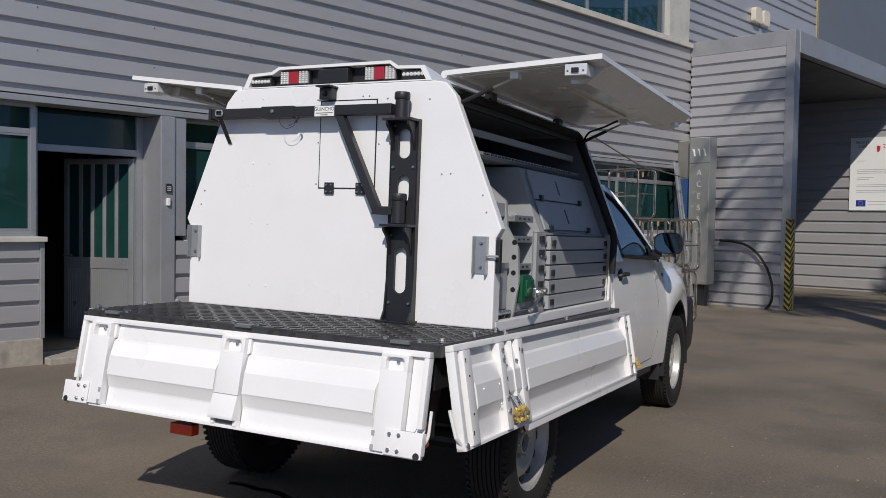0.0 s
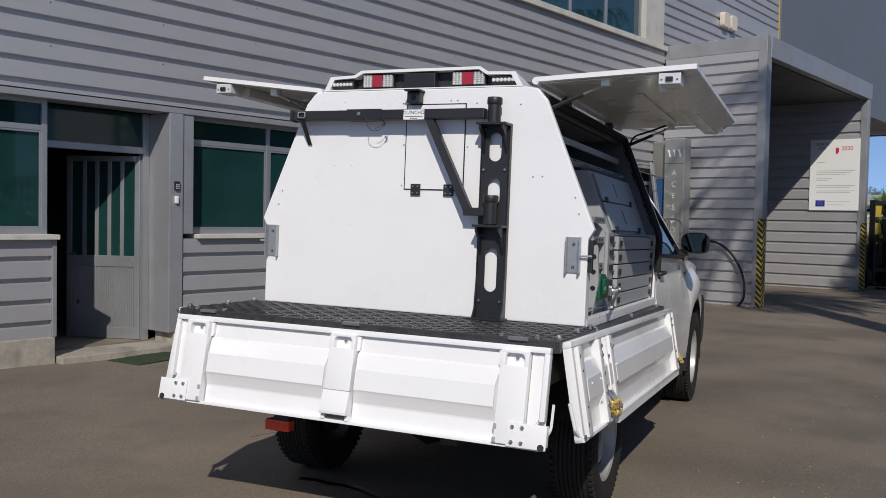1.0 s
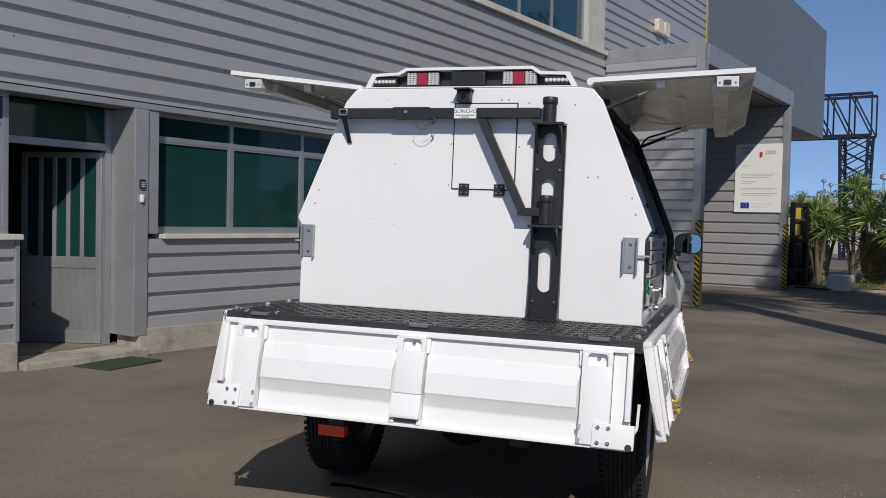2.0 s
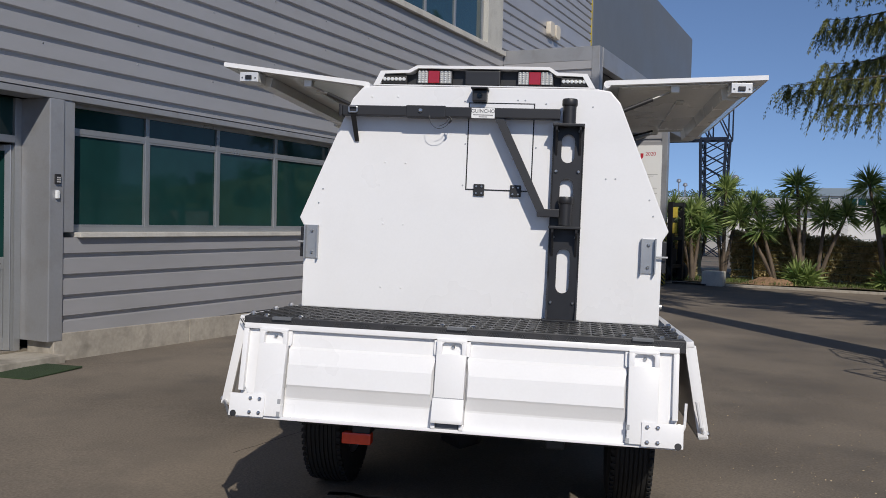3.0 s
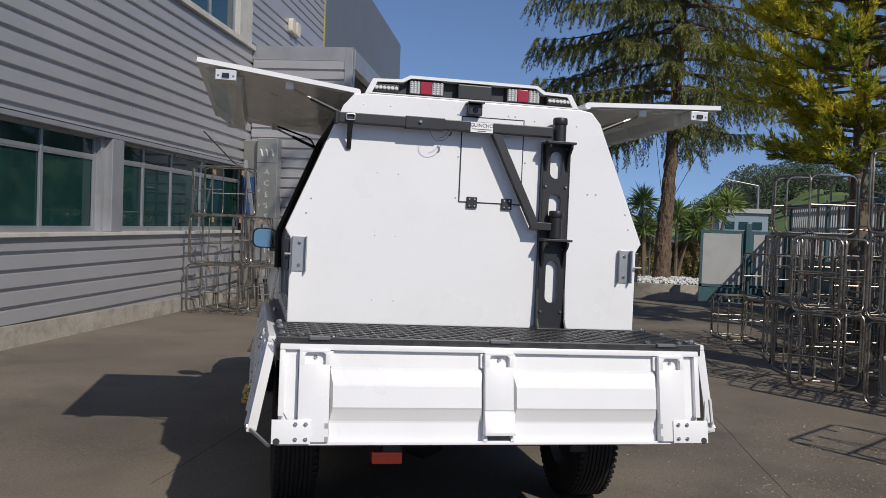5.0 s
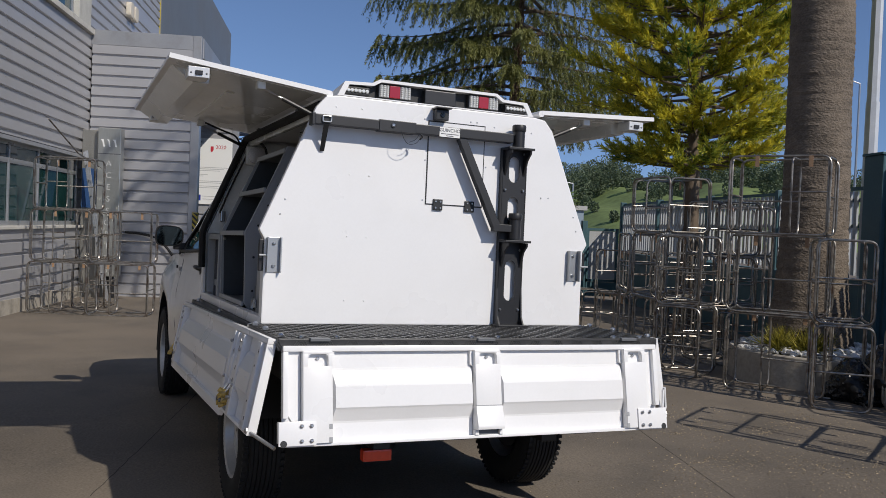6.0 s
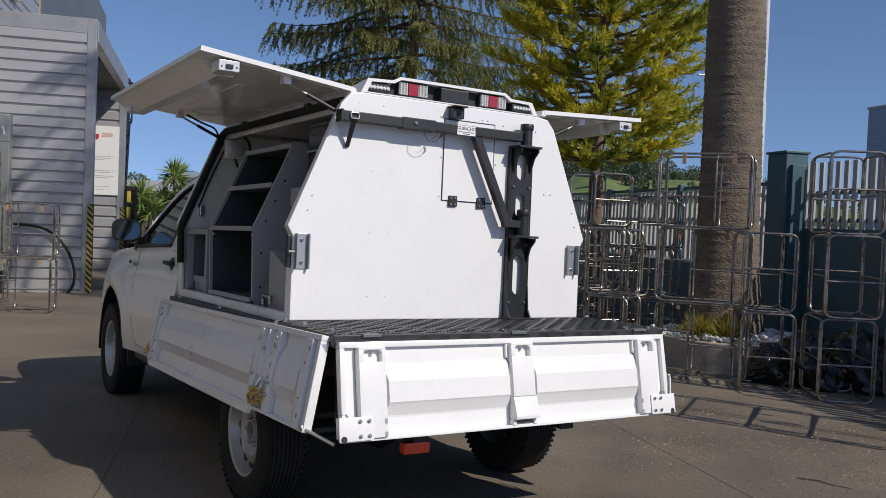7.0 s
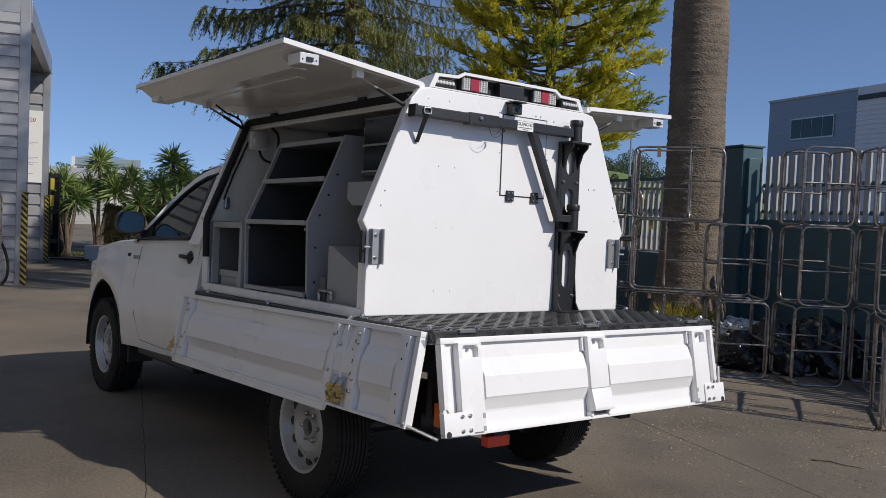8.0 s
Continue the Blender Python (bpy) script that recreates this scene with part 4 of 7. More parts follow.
for s in (-1, 1):
    part("sill", box(CB + 0.036, CF - 0.031, s * 0.85 - 0.018, s * 0.85 + 0.018, DZ + 0.002, DZ + 0.05, bevel=0.005), M_WHITE, canopy)
    # rear post beside the opening, and dark rubber seal round it
    part("rear_post", prism([(s * 0.866, DZ + 0.052), (s * 0.866, 1.25), (s * 0.80, 1.25), (s * 0.80, DZ + 0.052)], "x", CB + 0.036, CB + 0.07), M_WHITE, canopy)
    part("rear_post", prism([(s * 0.866, 1.251), (s * 0.866, 1.40), (s * 0.888, 1.445), (s * 0.64, 2.04), (s * 0.60, 2.04), (s * 0.82, 1.46), (s * 0.80, 1.251)], "x", CB + 0.036, CB + 0.06), M_WHITE, canopy)
    part("front_post", prism([(s * 0.866, DZ + 0.052), (s * 0.866, 1.40), (s * 0.888, 1.445), (s * 0.64, 2.04), (s * 0.615, 2.04), (s * 0.862, 1.44), (s * 0.85, DZ + 0.052)], "x", CF - 0.08, CF - 0.032), M_WHITE, canopy)
    part("seal", tube(rounded([(CF - 0.085, s * 0.88, 1.20), (CF - 0.085, s * 0.885, 1.43), (CF - 0.085, s * 0.63, 2.055), (CB + 0.06, s * 0.61, 2.06)], 0.04, closed=False), 0.022), M_RUBBER, canopy, smooth=True)
    # right header is near-black for the shade under its flap
    part("header", box(CB + 0.061, CF - 0.081, s * 0.595 - 0.012, s * 0.595 + 0.012, 2.012, 2.040), M_LINING if s > 0 else M_INNER_SHADE, canopy)
    # flap with turned-down outer edge, raised on struts
    y0, y1 = s * 0.585, s * (1.325 if s > 0 else 1.31)
    z0, z1 = (2.125, 2.212) if s > 0 else (2.148, 2.184)
    flap = part("flap", slab([(CB + 0.01, y0, z0), (CF - 0.01, y0, z0), (CF - 0.01, y1, z1), (CB + 0.01, y1, z1)] if s > 0 else [(CF - 0.01, y0, z0), (CB + 0.01, y0, z0), (CB + 0.01, y1, z1), (CF - 0.01, y1, z1)], 0.022), M_WHITE, truck, "white raised canopy side flap")
    under = (z1 - z0) / (abs(y1) - 0.585)
    part("hinge_roll", tube([(CB + 0.012, s * 0.583, z0 - 0.017), (CF - 0.012, s * 0.583, z0 - 0.017)], 0.017, None, 12), M_WHITE, flap, smooth=True)
    def zz(y, drop=0.0):
        return z0 + (abs(y) - 0.585) * under - 0.024 - drop
    part("lining", slab([(CB + 0.05, s * 0.64, zz(0.64)), (CB + 0.05, s * 1.14, zz(1.14)), (CF - 0.05, s * 1.14, zz(1.14)), (CF - 0.05, s * 0.64, zz(0.64))], 0.004), M_LINING, flap, "greyish flap lining")
    # folded lower skirt of the flap
    part("skirt", prism([(s * 1.305, z1 - 0.001), (s * 1.305, z1 - 0.022), (s * 1.20, z1 - 0.095), (s * 1.13, z1 - 0.095), (s * 1.12, zz(1.12) - 0.002), (s * 1.19, zz(1.19) - 0.002)], "x", CB + 0.16, CF - 0.03), M_LINING, flap)
    for x, d in ((CB + 0.018, 0.030), (CF - 0.16, 0.05)):
        lb = part("latch_box", box(x, x + 0.11, s * 1.195 - 0.048, s * 1.195 + 0.048, zz(1.17) - 0.054, zz(1.17) - 0.004, bevel=0.004), M_LINING, flap, "white flap latch housing")
        part("latch_plate", box(x - 0.003, x, s * 1.195 - 0.046, s * 1.195 + 0.046, zz(1.17) - 0.052, zz(1.17) - 0.006, bevel=0.001), M_LATCH, lb)
        part("latch_bolt", box(x - 0.012, x - 0.003, s * 1.195 - 0.016, s * 1.195 + 0.016, zz(1.17) - 0.042, zz(1.17) - 0.022, bevel=0.002), M_BLACK, lb)
        for dy in (-0.034, 0.034):
            part("screw", disc_caps(bmesh.new(), [(0.005, 0.0), (0.003, -0.004)], "x", 8, (x - 0.003, s * 1.195 + dy, zz(1.17) - 0.034)), M_DKGREY, lb)
    part("rib", slab([(CB + 0.5, s * 0.95, zz(0.95) - 0.006), (CB + 0.5, s * 0.99, zz(0.99) - 0.006), (CF - 0.3, s * 0.99, zz(0.99) - 0.006), (CF - 0.3, s * 0.95, zz(0.95) - 0.006)], 0.01), M_LINING, flap)
    for x, xe, ye in ((CB + 0.055, CB + 0.085, 0.90), (CF - 0.10, CF - 0.16, 0.94)):
        a, b = Vector((x, s * 0.645, 2.005)), Vector((xe, s * ye, zz(ye) - 0.022))
        st = part("gas_strut", tube([a, a.lerp(b, 0.6)], 0.010), M_BLACK, flap)
        part("strut_body", tube([a.lerp(b, 0.6), b], 0.006), M_STEEL, st)
        part("strut_mount", box(xe - 0.025, xe + 0.025, b.y - 0.02, b.y + 0.02, b.z - 0.012, b.z + 0.026, bevel=0.004), M_LINING, st)
    part("cable", tube(rounded([(CF - 0.1, s * 0.66, 2.0), (CF - 0.12, s * 0.70, 2.07), (CF - 0.12, s * 0.80, 2.10), (CF - 0.25, s * 0.92, zz(0.92) - 0.02)], 0.03, closed=False), 0.006), M_RUBBER, flap)
    for x in (CB + 0.5, CF - 0.4):
        part("flap_hinge", box(x - 0.03, x + 0.03, s * 0.60 - 0.02, s * 0.60 + 0.02, 2.057, z0 - 0.03), M_BLACK, flap)
    # hook bracket at the shoulder
    HBY = 0.825 if s > 0 else 0.805
    hb = part("hook_bracket", box(CB - 0.006, CB, s * HBY - 0.033, s * HBY + 0.033, 1.245, 1.41, bevel=0.002), M_FRAME, canopy, "grey steel hook bracket")
    part("bracket_wing", box(CB - 0.03, CB - 0.006, s * (HBY - 0.031) - 0.003, s * (HBY - 0.031) + 0.003, 1.245, 1.41), M_FRAME, hb)
    part("bracket_wing", box(CB - 0.034, CB - 0.006, s * (HBY + 0.031) - 0.003, s * (HBY + 0.031) + 0.003, 1.245, 1.41), M_FRAME, hb)
    part("pin", tube([(CB - 0.018, s * (HBY + 0.03), 1.325), (CB - 0.018, s * 0.893, 1.325)], 0.005), M_GREY, hb)
    for z in (1.275, 1.38):
        bolt(hb, (CB - 0.006, s * HBY, z), "-x", 0.008)
    part("catch", box(CB + 0.008, CB + 0.034, s * 0.878 - 0.011, s * 0.878 + 0.011, 1.25, 1.40, bevel=0.004), M_BLACK, canopy)

# light bar housing
LB = [(0.548, 2.106), (0.512, 2.178), (0.374, 2.184), (0.333, 2.206), (-0.308, 2.206), (-0.350, 2.180), (-0.487, 2.176), (-0.528, 2.106)]
LI = [(0.515, 2.112), (0.490, 2.164), (0.366, 2.170), (0.326, 2.192), (-0.302, 2.192), (-0.342, 2.166), (-0.466, 2.162), (-0.496, 2.112)]
bm = bmesh.new()
a = [bm.verts.new((CB + 0.0, y, z)) for y, z in LB]
b = [bm.verts.new((CB + 0.0, y, z)) for y, z in LI]
c = [bm.verts.new((CB + 0.06, y, z)) for y, z in LI]
e = [bm.verts.new((CB + 0.55, y * 0.97, 2.106 + (z - 2.106) * 0.25)) for y, z in LB]
n = len(LB)
for i in range(n):
    j = (i + 1) % n
    bm.faces.new((a[i], a[j], b[j], b[i]))
    bm.faces.new((b[i], b[j], c[j], c[i]))
    bm.faces.new((a[j], a[i], e[i], e[j]))
bm.faces.new(c)
bm.faces.new(e[::-1])
lbar = part("light_bar", bm, M_WHITE, truck, "white roof light housing")
part("lamp_backing", prism([(y, z) for y, z in [(p[0] * 0.985, p[1]) for p in LI]], "x", CB + 0.052, CB + 0.058), M_PLASTIC, lbar)
for y0 in (0.165, -0.325 + 0.0):
    y1 = y0 + 0.165
    part("lamp_case", box(CB + 0.025, CB + 0.052, y0 - 0.004, y1 + 0.004, 2.117, 2.190, bevel=0.004), M_PLASTIC, lbar)
    part("red_lens", box(CB + 0.012, CB + 0.026, y0 + 0.058, y1 - 0.052, 2.124, 2.184, bevel=0.003), M_RED, lbar, "red lamp lens")
    for a0, a1 in ((y0, y0 + 0.056), (y1 - 0.050, y1)):
        part("clear_lens", box(CB + 0.016, CB + 0.026, a0, a1, 2.124, 2.184, bevel=0.002), M_GREY, lbar, "clear faceted lamp lens")
        bm = bmesh.new()
        for i in range(3):
            for j in range(6):
                yy, zz_ = a0 + (a1 - a0) * (i + 0.5) / 3, 2.129 + j * 0.010
                disc_caps(bm, [(0.0058, CB + 0.016), (0.005, CB + 0.012), (0.002, CB + 0.010)], "x", 6, (0, yy, zz_))
        tagged(part("lens_facet", bm, M_LED, lbar), kind="stuff")
for yc in (0.445, -0.425):
    wl = part("work_lamp", box(CB + 0.01, CB + 0.05, yc - 0.062, yc + 0.062, 2.118, 2.158, bevel=0.006), M_PLASTIC, lbar)
    for k in range(6):
        part("led", disc_caps(bmesh.new(), [(0.0095, 0.0), (0.0095, -0.004), (0.006, -0.007)], "x", 10, (CB + 0.009, yc - 0.048 + k * 0.0192, 2.139)), M_LED, wl)
part("speaker", box(CB + 0.0, CB + 0.05, -0.075, 0.095, 2.112, 2.184, bevel=0.005), M_BLACK, lbar, "black speaker grille")

# rear wall fittings
cm = part("reversing_camera", box(CB - 0.05, CB - 0.004, -0.02, 0.05, 2.03, 2.085, bevel=0.006), M_BLACK, canopy)
part("camera_hood", box(CB - 0.075, CB - 0.0, -0.026, 0.056, 2.086, 2.095, bevel=0.003), M_BLACK, cm)
part("lens", disc_caps(bmesh.new(), [(0.014, -0.0), (0.012, -0.006)], "x", 14, (CB - 0.05, 0.015, 2.057)), M_CARGLASS, cm)
HY0, HY1, HZ0, HZ1 = -0.245, 0.068, 1.612, 2.028
hatch = part("hatch", box(CB - 0.004, CB - 0.0005, HY0 + 0.003, HY1 - 0.003, HZ0 + 0.003, HZ1 - 0.003), M_WHITE, canopy, "white hatch panel with a dark joint")
bm = box(CB - 0.002, CB - 0.0003, HY0 - 0.003, HY0 + 0.003, HZ0 - 0.003, HZ1 + 0.003)
box(CB - 0.002, CB - 0.0003, HY1 - 0.003, HY1 + 0.003, HZ0 - 0.003, HZ1 + 0.003, bm)
box(CB - 0.002, CB - 0.0003, HY0 + 0.003, HY1 - 0.003, HZ0 - 0.003, HZ0 + 0.003, bm)
box(CB - 0.002, CB - 0.0003, HY0 + 0.003, HY1 - 0.003, HZ1 - 0.003, HZ1 + 0.003, bm)
part("joint", bm, M_BLACK, hatch)
for y in (0.004, -0.172):
    hg = part("hinge", box(CB - 0.012, CB - 0.004, y - 0.026, y + 0.026, 1.583, 1.639, bevel=0.003), M_BLACK, hatch)
    for dy in (-0.013, 0.013):
        for dz in (-0.016, 0.016):
            part("rivet", disc_caps(bmesh.new(), [(0.005, 0), (0.004, -0.004)], "x", 8, (CB - 0.012, y + dy, 1.611 + dz)), M_STEEL, hg)
for y, z in ((0.47, 1.73), (0.37, 1.73), (0.47, 1.43), (0.37, 1.43), (0.47, 1.12), (0.37, 1.12), (0.78, 1.59), (0.80, 1.52), (-0.80, 1.59), (-0.82, 1.515), (-0.594, 1.682), (-0.639, 1.684), (0.08, 1.83), (0.085, 1.63), (-0.26, 1.82), (-0.20, 2.045), (-0.165, 2.045), (0.09, 2.035), (-0.30, 2.03), (0.55, 2.05), (0.42, 2.052), (-0.52, 2.02)):
    part("rivet", disc_caps(bmesh.new(), [(0.0048, 0), (0.003, -0.003)], "x", 8, (CB, y, z)), M_WHITE if 0.3 < y < 0.6 else M_STEEL, canopy)

# winch crane on the rear wall
CY = -0.413


def slotted(y0, y1, z0, z1, slots, x0, x1):
    """A plate with rounded long holes through it."""
    bm = bmesh.new()
    sy = 0.031
    edges = [z0]
    for a, b in slots:
        edges += [a, b]
    edges.append(z1)
    for i in range(0, len(edges), 2):
        box(x0, x1, y0, y1, edges[i], edges[i + 1], bm)
    for a, b in slots:
        yc = (y0 + y1) / 2
        arc = [(yc + sy * math.cos(q), b - sy + sy * math.sin(q)) for q in (math.pi * k / 8 for k in range(9))]
        arc2 = [(yc + sy * math.cos(q), a + sy + sy * math.sin(q)) for q in (math.pi + math.pi * k / 8 for k in range(9))]
        prism([(y1, a), (y1, b), (yc, b)] + arc[4::-1] + arc2[:3:-1] + [(yc, a)], "x", x0, x1, bm)
        prism([(y0, b), (y0, a), (yc, a)] + arc2[4::-1] + arc[:3:-1] + [(yc, b)], "x", x0, x1, bm)
    bmesh.ops.remove_doubles(bm, verts=bm.verts, dist=0.0008)
    return bm


post = part("crane_post", slotted(CY - 0.069, CY + 0.069, DZ + 0.004, 1.928, [(1.135, 1.345), (1.545, 1.675), (1.75, 1.885)], CB - 0.03, CB - 0.022), M_BLACK, truck, "black slotted crane post")
for s in (-1, 1):
    part("flange", prism([(CB - 0.003, DZ + 0.004), (CB - 0.003, 1.928), (CB - 0.03, 1.928), (CB - 0.03, 1.2), (CB - 0.045, DZ + 0.07), (CB - 0.085, DZ + 0.004)], "y", CY + s * 0.069 - 0.004, CY + s * 0.069 + 0.004), M_BLACK, post)
for z in (1.915, 1.438):
    br = part("bracket", box(CB - 0.108, CB - 0.02, CY - 0.074, CY + 0.074, z, z + 0.012, bevel=0.002), M_BLACK, post)
    for q in (-0.055, 0.055):
        part("gusset", prism([(CB - 0.031, z - 0.13), (CB - 0.031, z - 0.001), (CB - 0.103, z - 0.001), (CB - 0.101, z - 0.018), (CB - 0.066, z - 0.05), (CB - 0.05, z - 0.09)], "y", CY + q - 0.005, CY + q + 0.005), M_BLACK, br)
part("foot_plate", box(CB - 0.095, CB - 0.003, CY - 0.085, CY + 0.085, DT + 0.001, DT + 0.010, bevel=0.002), M_BLACK, post)
for y in (-0.052, 0.052):
    for z in (1.09, 1.71, 1.90, 1.40):
        bolt(post, (CB - 0.031, CY + y, z), "-x", 0.008)
BX = CB - 0.062
arm = part("crane_arm", box(BX - 0.025, BX + 0.025, -0.37, 0.675, 1.955, 2.003, bevel=0.004), M_BLACK, truck, "black square-tube crane arm")
arm.matrix_basis = Matrix.Translation((0, 0, -0.008))
for z0, z1 in ((1.936, 2.05), (1.462, 1.594)):
    sl = part("pivot_sleeve", disc_caps(bmesh.new(), [(0.031, z0), (0.031, z1)], "z", 24, (BX, CY, 0)), M_BLACK, arm, smooth=True)
    part("collar", disc_caps(bmesh.new(), [(0.034, z1 - 0.03), (0.036, z1 - 0.026), (0.036, z1 - 0.004), (0.033, z1 + 0.003)], "z", 24, (BX, CY, 0)), M_BLACK, sl, smooth=True)
part("strut", tube([(BX, -0.085, 1.958), (BX, -0.298, 1.527)], 0.027, seg=4), M_BLACK, arm)
part("strut_end", box(BX - 0.018, BX + 0.018, -0.385, -0.281, 1.499, 1.537, bevel=0.003), M_BLACK, arm)
part("arm_sleeve", box(BX - 0.029, BX + 0.029, 0.17, 0.36, 1.951, 2.007, bevel=0.003), M_BLACK, arm)
part("arm_end", box(BX - 0.03, BX + 0.03, 0.675, 0.69, 1.95, 2.008, bevel=0.003), M_BLACK, arm)
bolt(arm, (BX - 0.029, 0.29, 1.982), "-x", 0.011)
bm = tube(rounded([(BX - 0.032, 0.60, 1.995), (BX - 0.032, 0.64, 1.995), (BX - 0.032, 0.64, 1.968), (BX - 0.032, 0.60, 1.968)], 0.006), 0.004, closed=True)
part("strap_buckle", bm, M_STEEL, arm)
part("strap", slab([(BX - 0.030, 0.607, 1.968), (BX - 0.030, 0.633, 1.968), (CB - 0.010, 0.626, 1.838), (CB - 0.010, 0.605, 1.838)], 0.004), M_BLACK, arm, "black webbing strap")
part("plate_label", box(BX - 0.0275, BX - 0.0255, -0.065, 0.045, 1.952, 2.0), M_SIGNWHITE, arm, "white label plate")
lettering("GUINCHO", 0.024, Matrix.Translation((BX - 0.0285, -0.01, 1.985)) @ pose(0, 0, 0, 90, 0, -90), M_INK, arm, 0.0004)
for k, w in enumerate((0.095, 0.04)):
    part("print_line", box(BX - 0.0285, BX - 0.0276, -0.01 - w / 2, -0.01 + w / 2, 1.9655 - k * 0.009, 1.969 - k * 0.009), M_INK, arm)
bm = tube(rounded([(BX - 0.03, 0.245, 1.96), (BX - 0.04, 0.24, 1.925), (BX - 0.03, 0.21, 1.895), (BX - 0.03, 0.165, 1.905), (BX - 0.03, 0.14, 1.945), (BX - 0.03, 0.135, 1.96)], 0.03, closed=False), 0.0013, seg=6)
tube(rounded([(BX - 0.02, 0.15, 1.955), (BX - 0.02, 0.165, 1.925), (BX - 0.02, 0.20, 1.91)], 0.02, closed=False), 0.0012, bm, 6)
tube(rounded([(BX - 0.03, 0.15, 1.955), (BX - 0.035, 0.135, 1.94), (BX - 0.03, 0.15, 1.925)], 0.012, closed=False), 0.004, bm, 6)
part("wire", bm, M_PLASTIC, arm, "thin looped wire")

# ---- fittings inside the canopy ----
part("inner_floor", box(CB + 0.04, CF - 0.085, -0.79, 0.79, DZ + 0.001, DZ + 0.012), M_INNER_SHADE, canopy)
part("partition", box(CB + 0.036, CF - 0.031, -0.012, 0.012, DZ + 0.013, 2.06), M_INNER_SHADE, canopy)
# left: open shelving
SIDE = [(0.02, DZ + 0.013), (0.80, DZ + 0.013), (0.83, 1.06), (0.84, 1.435), (0.733, 1.67), (0.632, 1.905), (0.02, 1.905)]
INSIDE = [(0.02, DZ + 0.03), (0.79, DZ + 0.03), (0.815, 1.06), (0.825, 1.425), (0.715, 1.67), (0.618, 1.895), (0.02, 1.895)]
sh = part("shelf_unit", prism(SIDE, "x", 1.215, 1.235), M_GREY, canopy, "grey steel shelf unit")
part("side_panel", prism(SIDE, "x", 1.945, 1.965), M_GREY, sh)
for z, y in ((1.043, 0.842), (1.418, 0.848), (1.655, 0.748), (1.875, 0.645)):
    # shelf plates darker than their lips: shade of the recess in the colour
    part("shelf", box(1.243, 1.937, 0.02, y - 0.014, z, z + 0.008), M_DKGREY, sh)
    part("shelf_lip", box(1.236, 1.944, y - 0.014, y, z - 0.004, z + 0.022, bevel=0.003), M_GREY, sh)
part("shelf_back", box(1.236, 1.944, 0.014, 0.019, DZ + 0.02, 1.90), M_INNER_SHADE, sh)
# thin sheets that put shade on the shelf's inner walls
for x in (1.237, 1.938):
    part("side_shade", prism(INSIDE, "x", x, x + 0.005), M_INNER_SHADE, sh)
for x in (1.25, 1.915):
    part("clip", box(x, x + 0.018, 0.815, 0.833, 1.385, 1.400, bevel=0.003), M_STEEL, sh)
for z in (1.12, 1.30, 1.47, 1.58, 1.69):
    part("screw", disc_caps(bmesh.new(), [(0.007, 1.215), (0.005, 1.211)], "x", 8, (0, float(np.interp(z, [1.43, 1.9], [0.79, 0.58])), z)), M_BLACK, sh)
sm = part("side_locker", box(1.985, 2.415, 0.02, 0.83, 1.40, 1.412), M_GREY, canopy, "grey open side locker")
part("locker_front", box(1.985, 2.02, 0.80, 0.845, DZ + 0.053, 1.42, bevel=0.003), M_GREY, sm)
part("locker_front", box(2.395, 2.415, 0.80, 0.845, DZ + 0.053, 1.42, bevel=0.003), M_GREY, sm)
part("locker_front", box(2.021, 2.394, 0.80, 0.843, 1.385, 1.42, bevel=0.003), M_GREY, sm)
part("drawer", box(2.025, 2.385, 0.45, 0.79, DZ + 0.015, 1.10, bevel=0.004), M_GREY, sm)
part("drawer_lip", box(2.025, 2.385, 0.791, 0.80, DZ + 0.10, 1.125, bevel=0.003), M_GREY, sm)
part("drawer_catch", box(2.06, 2.10, 0.80, 0.815, 1.06, 1.09, bevel=0.004), M_STEEL, sm)
# locker insides darker than its front, colour standing in for shade
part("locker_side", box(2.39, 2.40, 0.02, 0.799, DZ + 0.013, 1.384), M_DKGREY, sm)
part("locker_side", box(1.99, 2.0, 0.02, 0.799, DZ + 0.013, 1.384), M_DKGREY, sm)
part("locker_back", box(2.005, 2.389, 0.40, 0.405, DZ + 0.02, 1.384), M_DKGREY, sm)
bulk = part("bulkhead_lining", prism([(0.02, 1.425), (0.85, 1.425), (0.60, 2.04), (0.02, 2.04)], "x", 2.425, 2.465), M_LINING, canopy, "pale grey bulkhead lining")
part("junction_box", box(2.375, 2.425, 0.50, 0.63, 1.885, 2.01, bevel=0.012), M_LINING, bulk)
part("junction_lamp", disc_caps(bmesh.new(), [(0.055, 2.376), (0.055, 2.36), (0.035, 2.352)], "x", 24, (0, 0.565, 1.95)), M_LENS, bulk, smooth=True)
part("cable", tube(rounded([(2.39, 0.56, 1.89), (2.36, 0.55, 1.83), (2.30, 0.50, 1.80), (2.20, 0.52, 1.86), (2.15, 0.55, 1.98), (2.20, 0.58, 2.02)], 0.05, closed=False), 0.008), M_RUBBER, bulk)
part("cable", tube(rounded([(2.41, 0.60, 2.0), (2.405, 0.66, 1.86), (2.41, 0.72, 1.72), (2.405, 0.78, 1.56)], 0.06, closed=False), 0.006), M_RUBBER, bulk)
part("lining_catch", box(2.39, 2.425, 0.745, 0.775, 1.50, 1.575, bevel=0.006), M_STEEL, bulk, "steel flap catch")
part("wedge_bin", prism([(0.72, DZ + 0.013), (1.065, DZ + 0.013), (1.065, 1.315), (1.03, 1.315), (0.72, 1.185)], "y", 0.42, 0.80, bevel=0.003), M_GREY, canopy, "grey steel corner bin")
part("wall_box", prism([(0.74, 1.525), (1.02, 1.525), (1.07, 1.56), (1.07, 1.645), (0.74, 1.645)], "y", 0.36, 0.70, bevel=0.004), M_GREY, canopy)
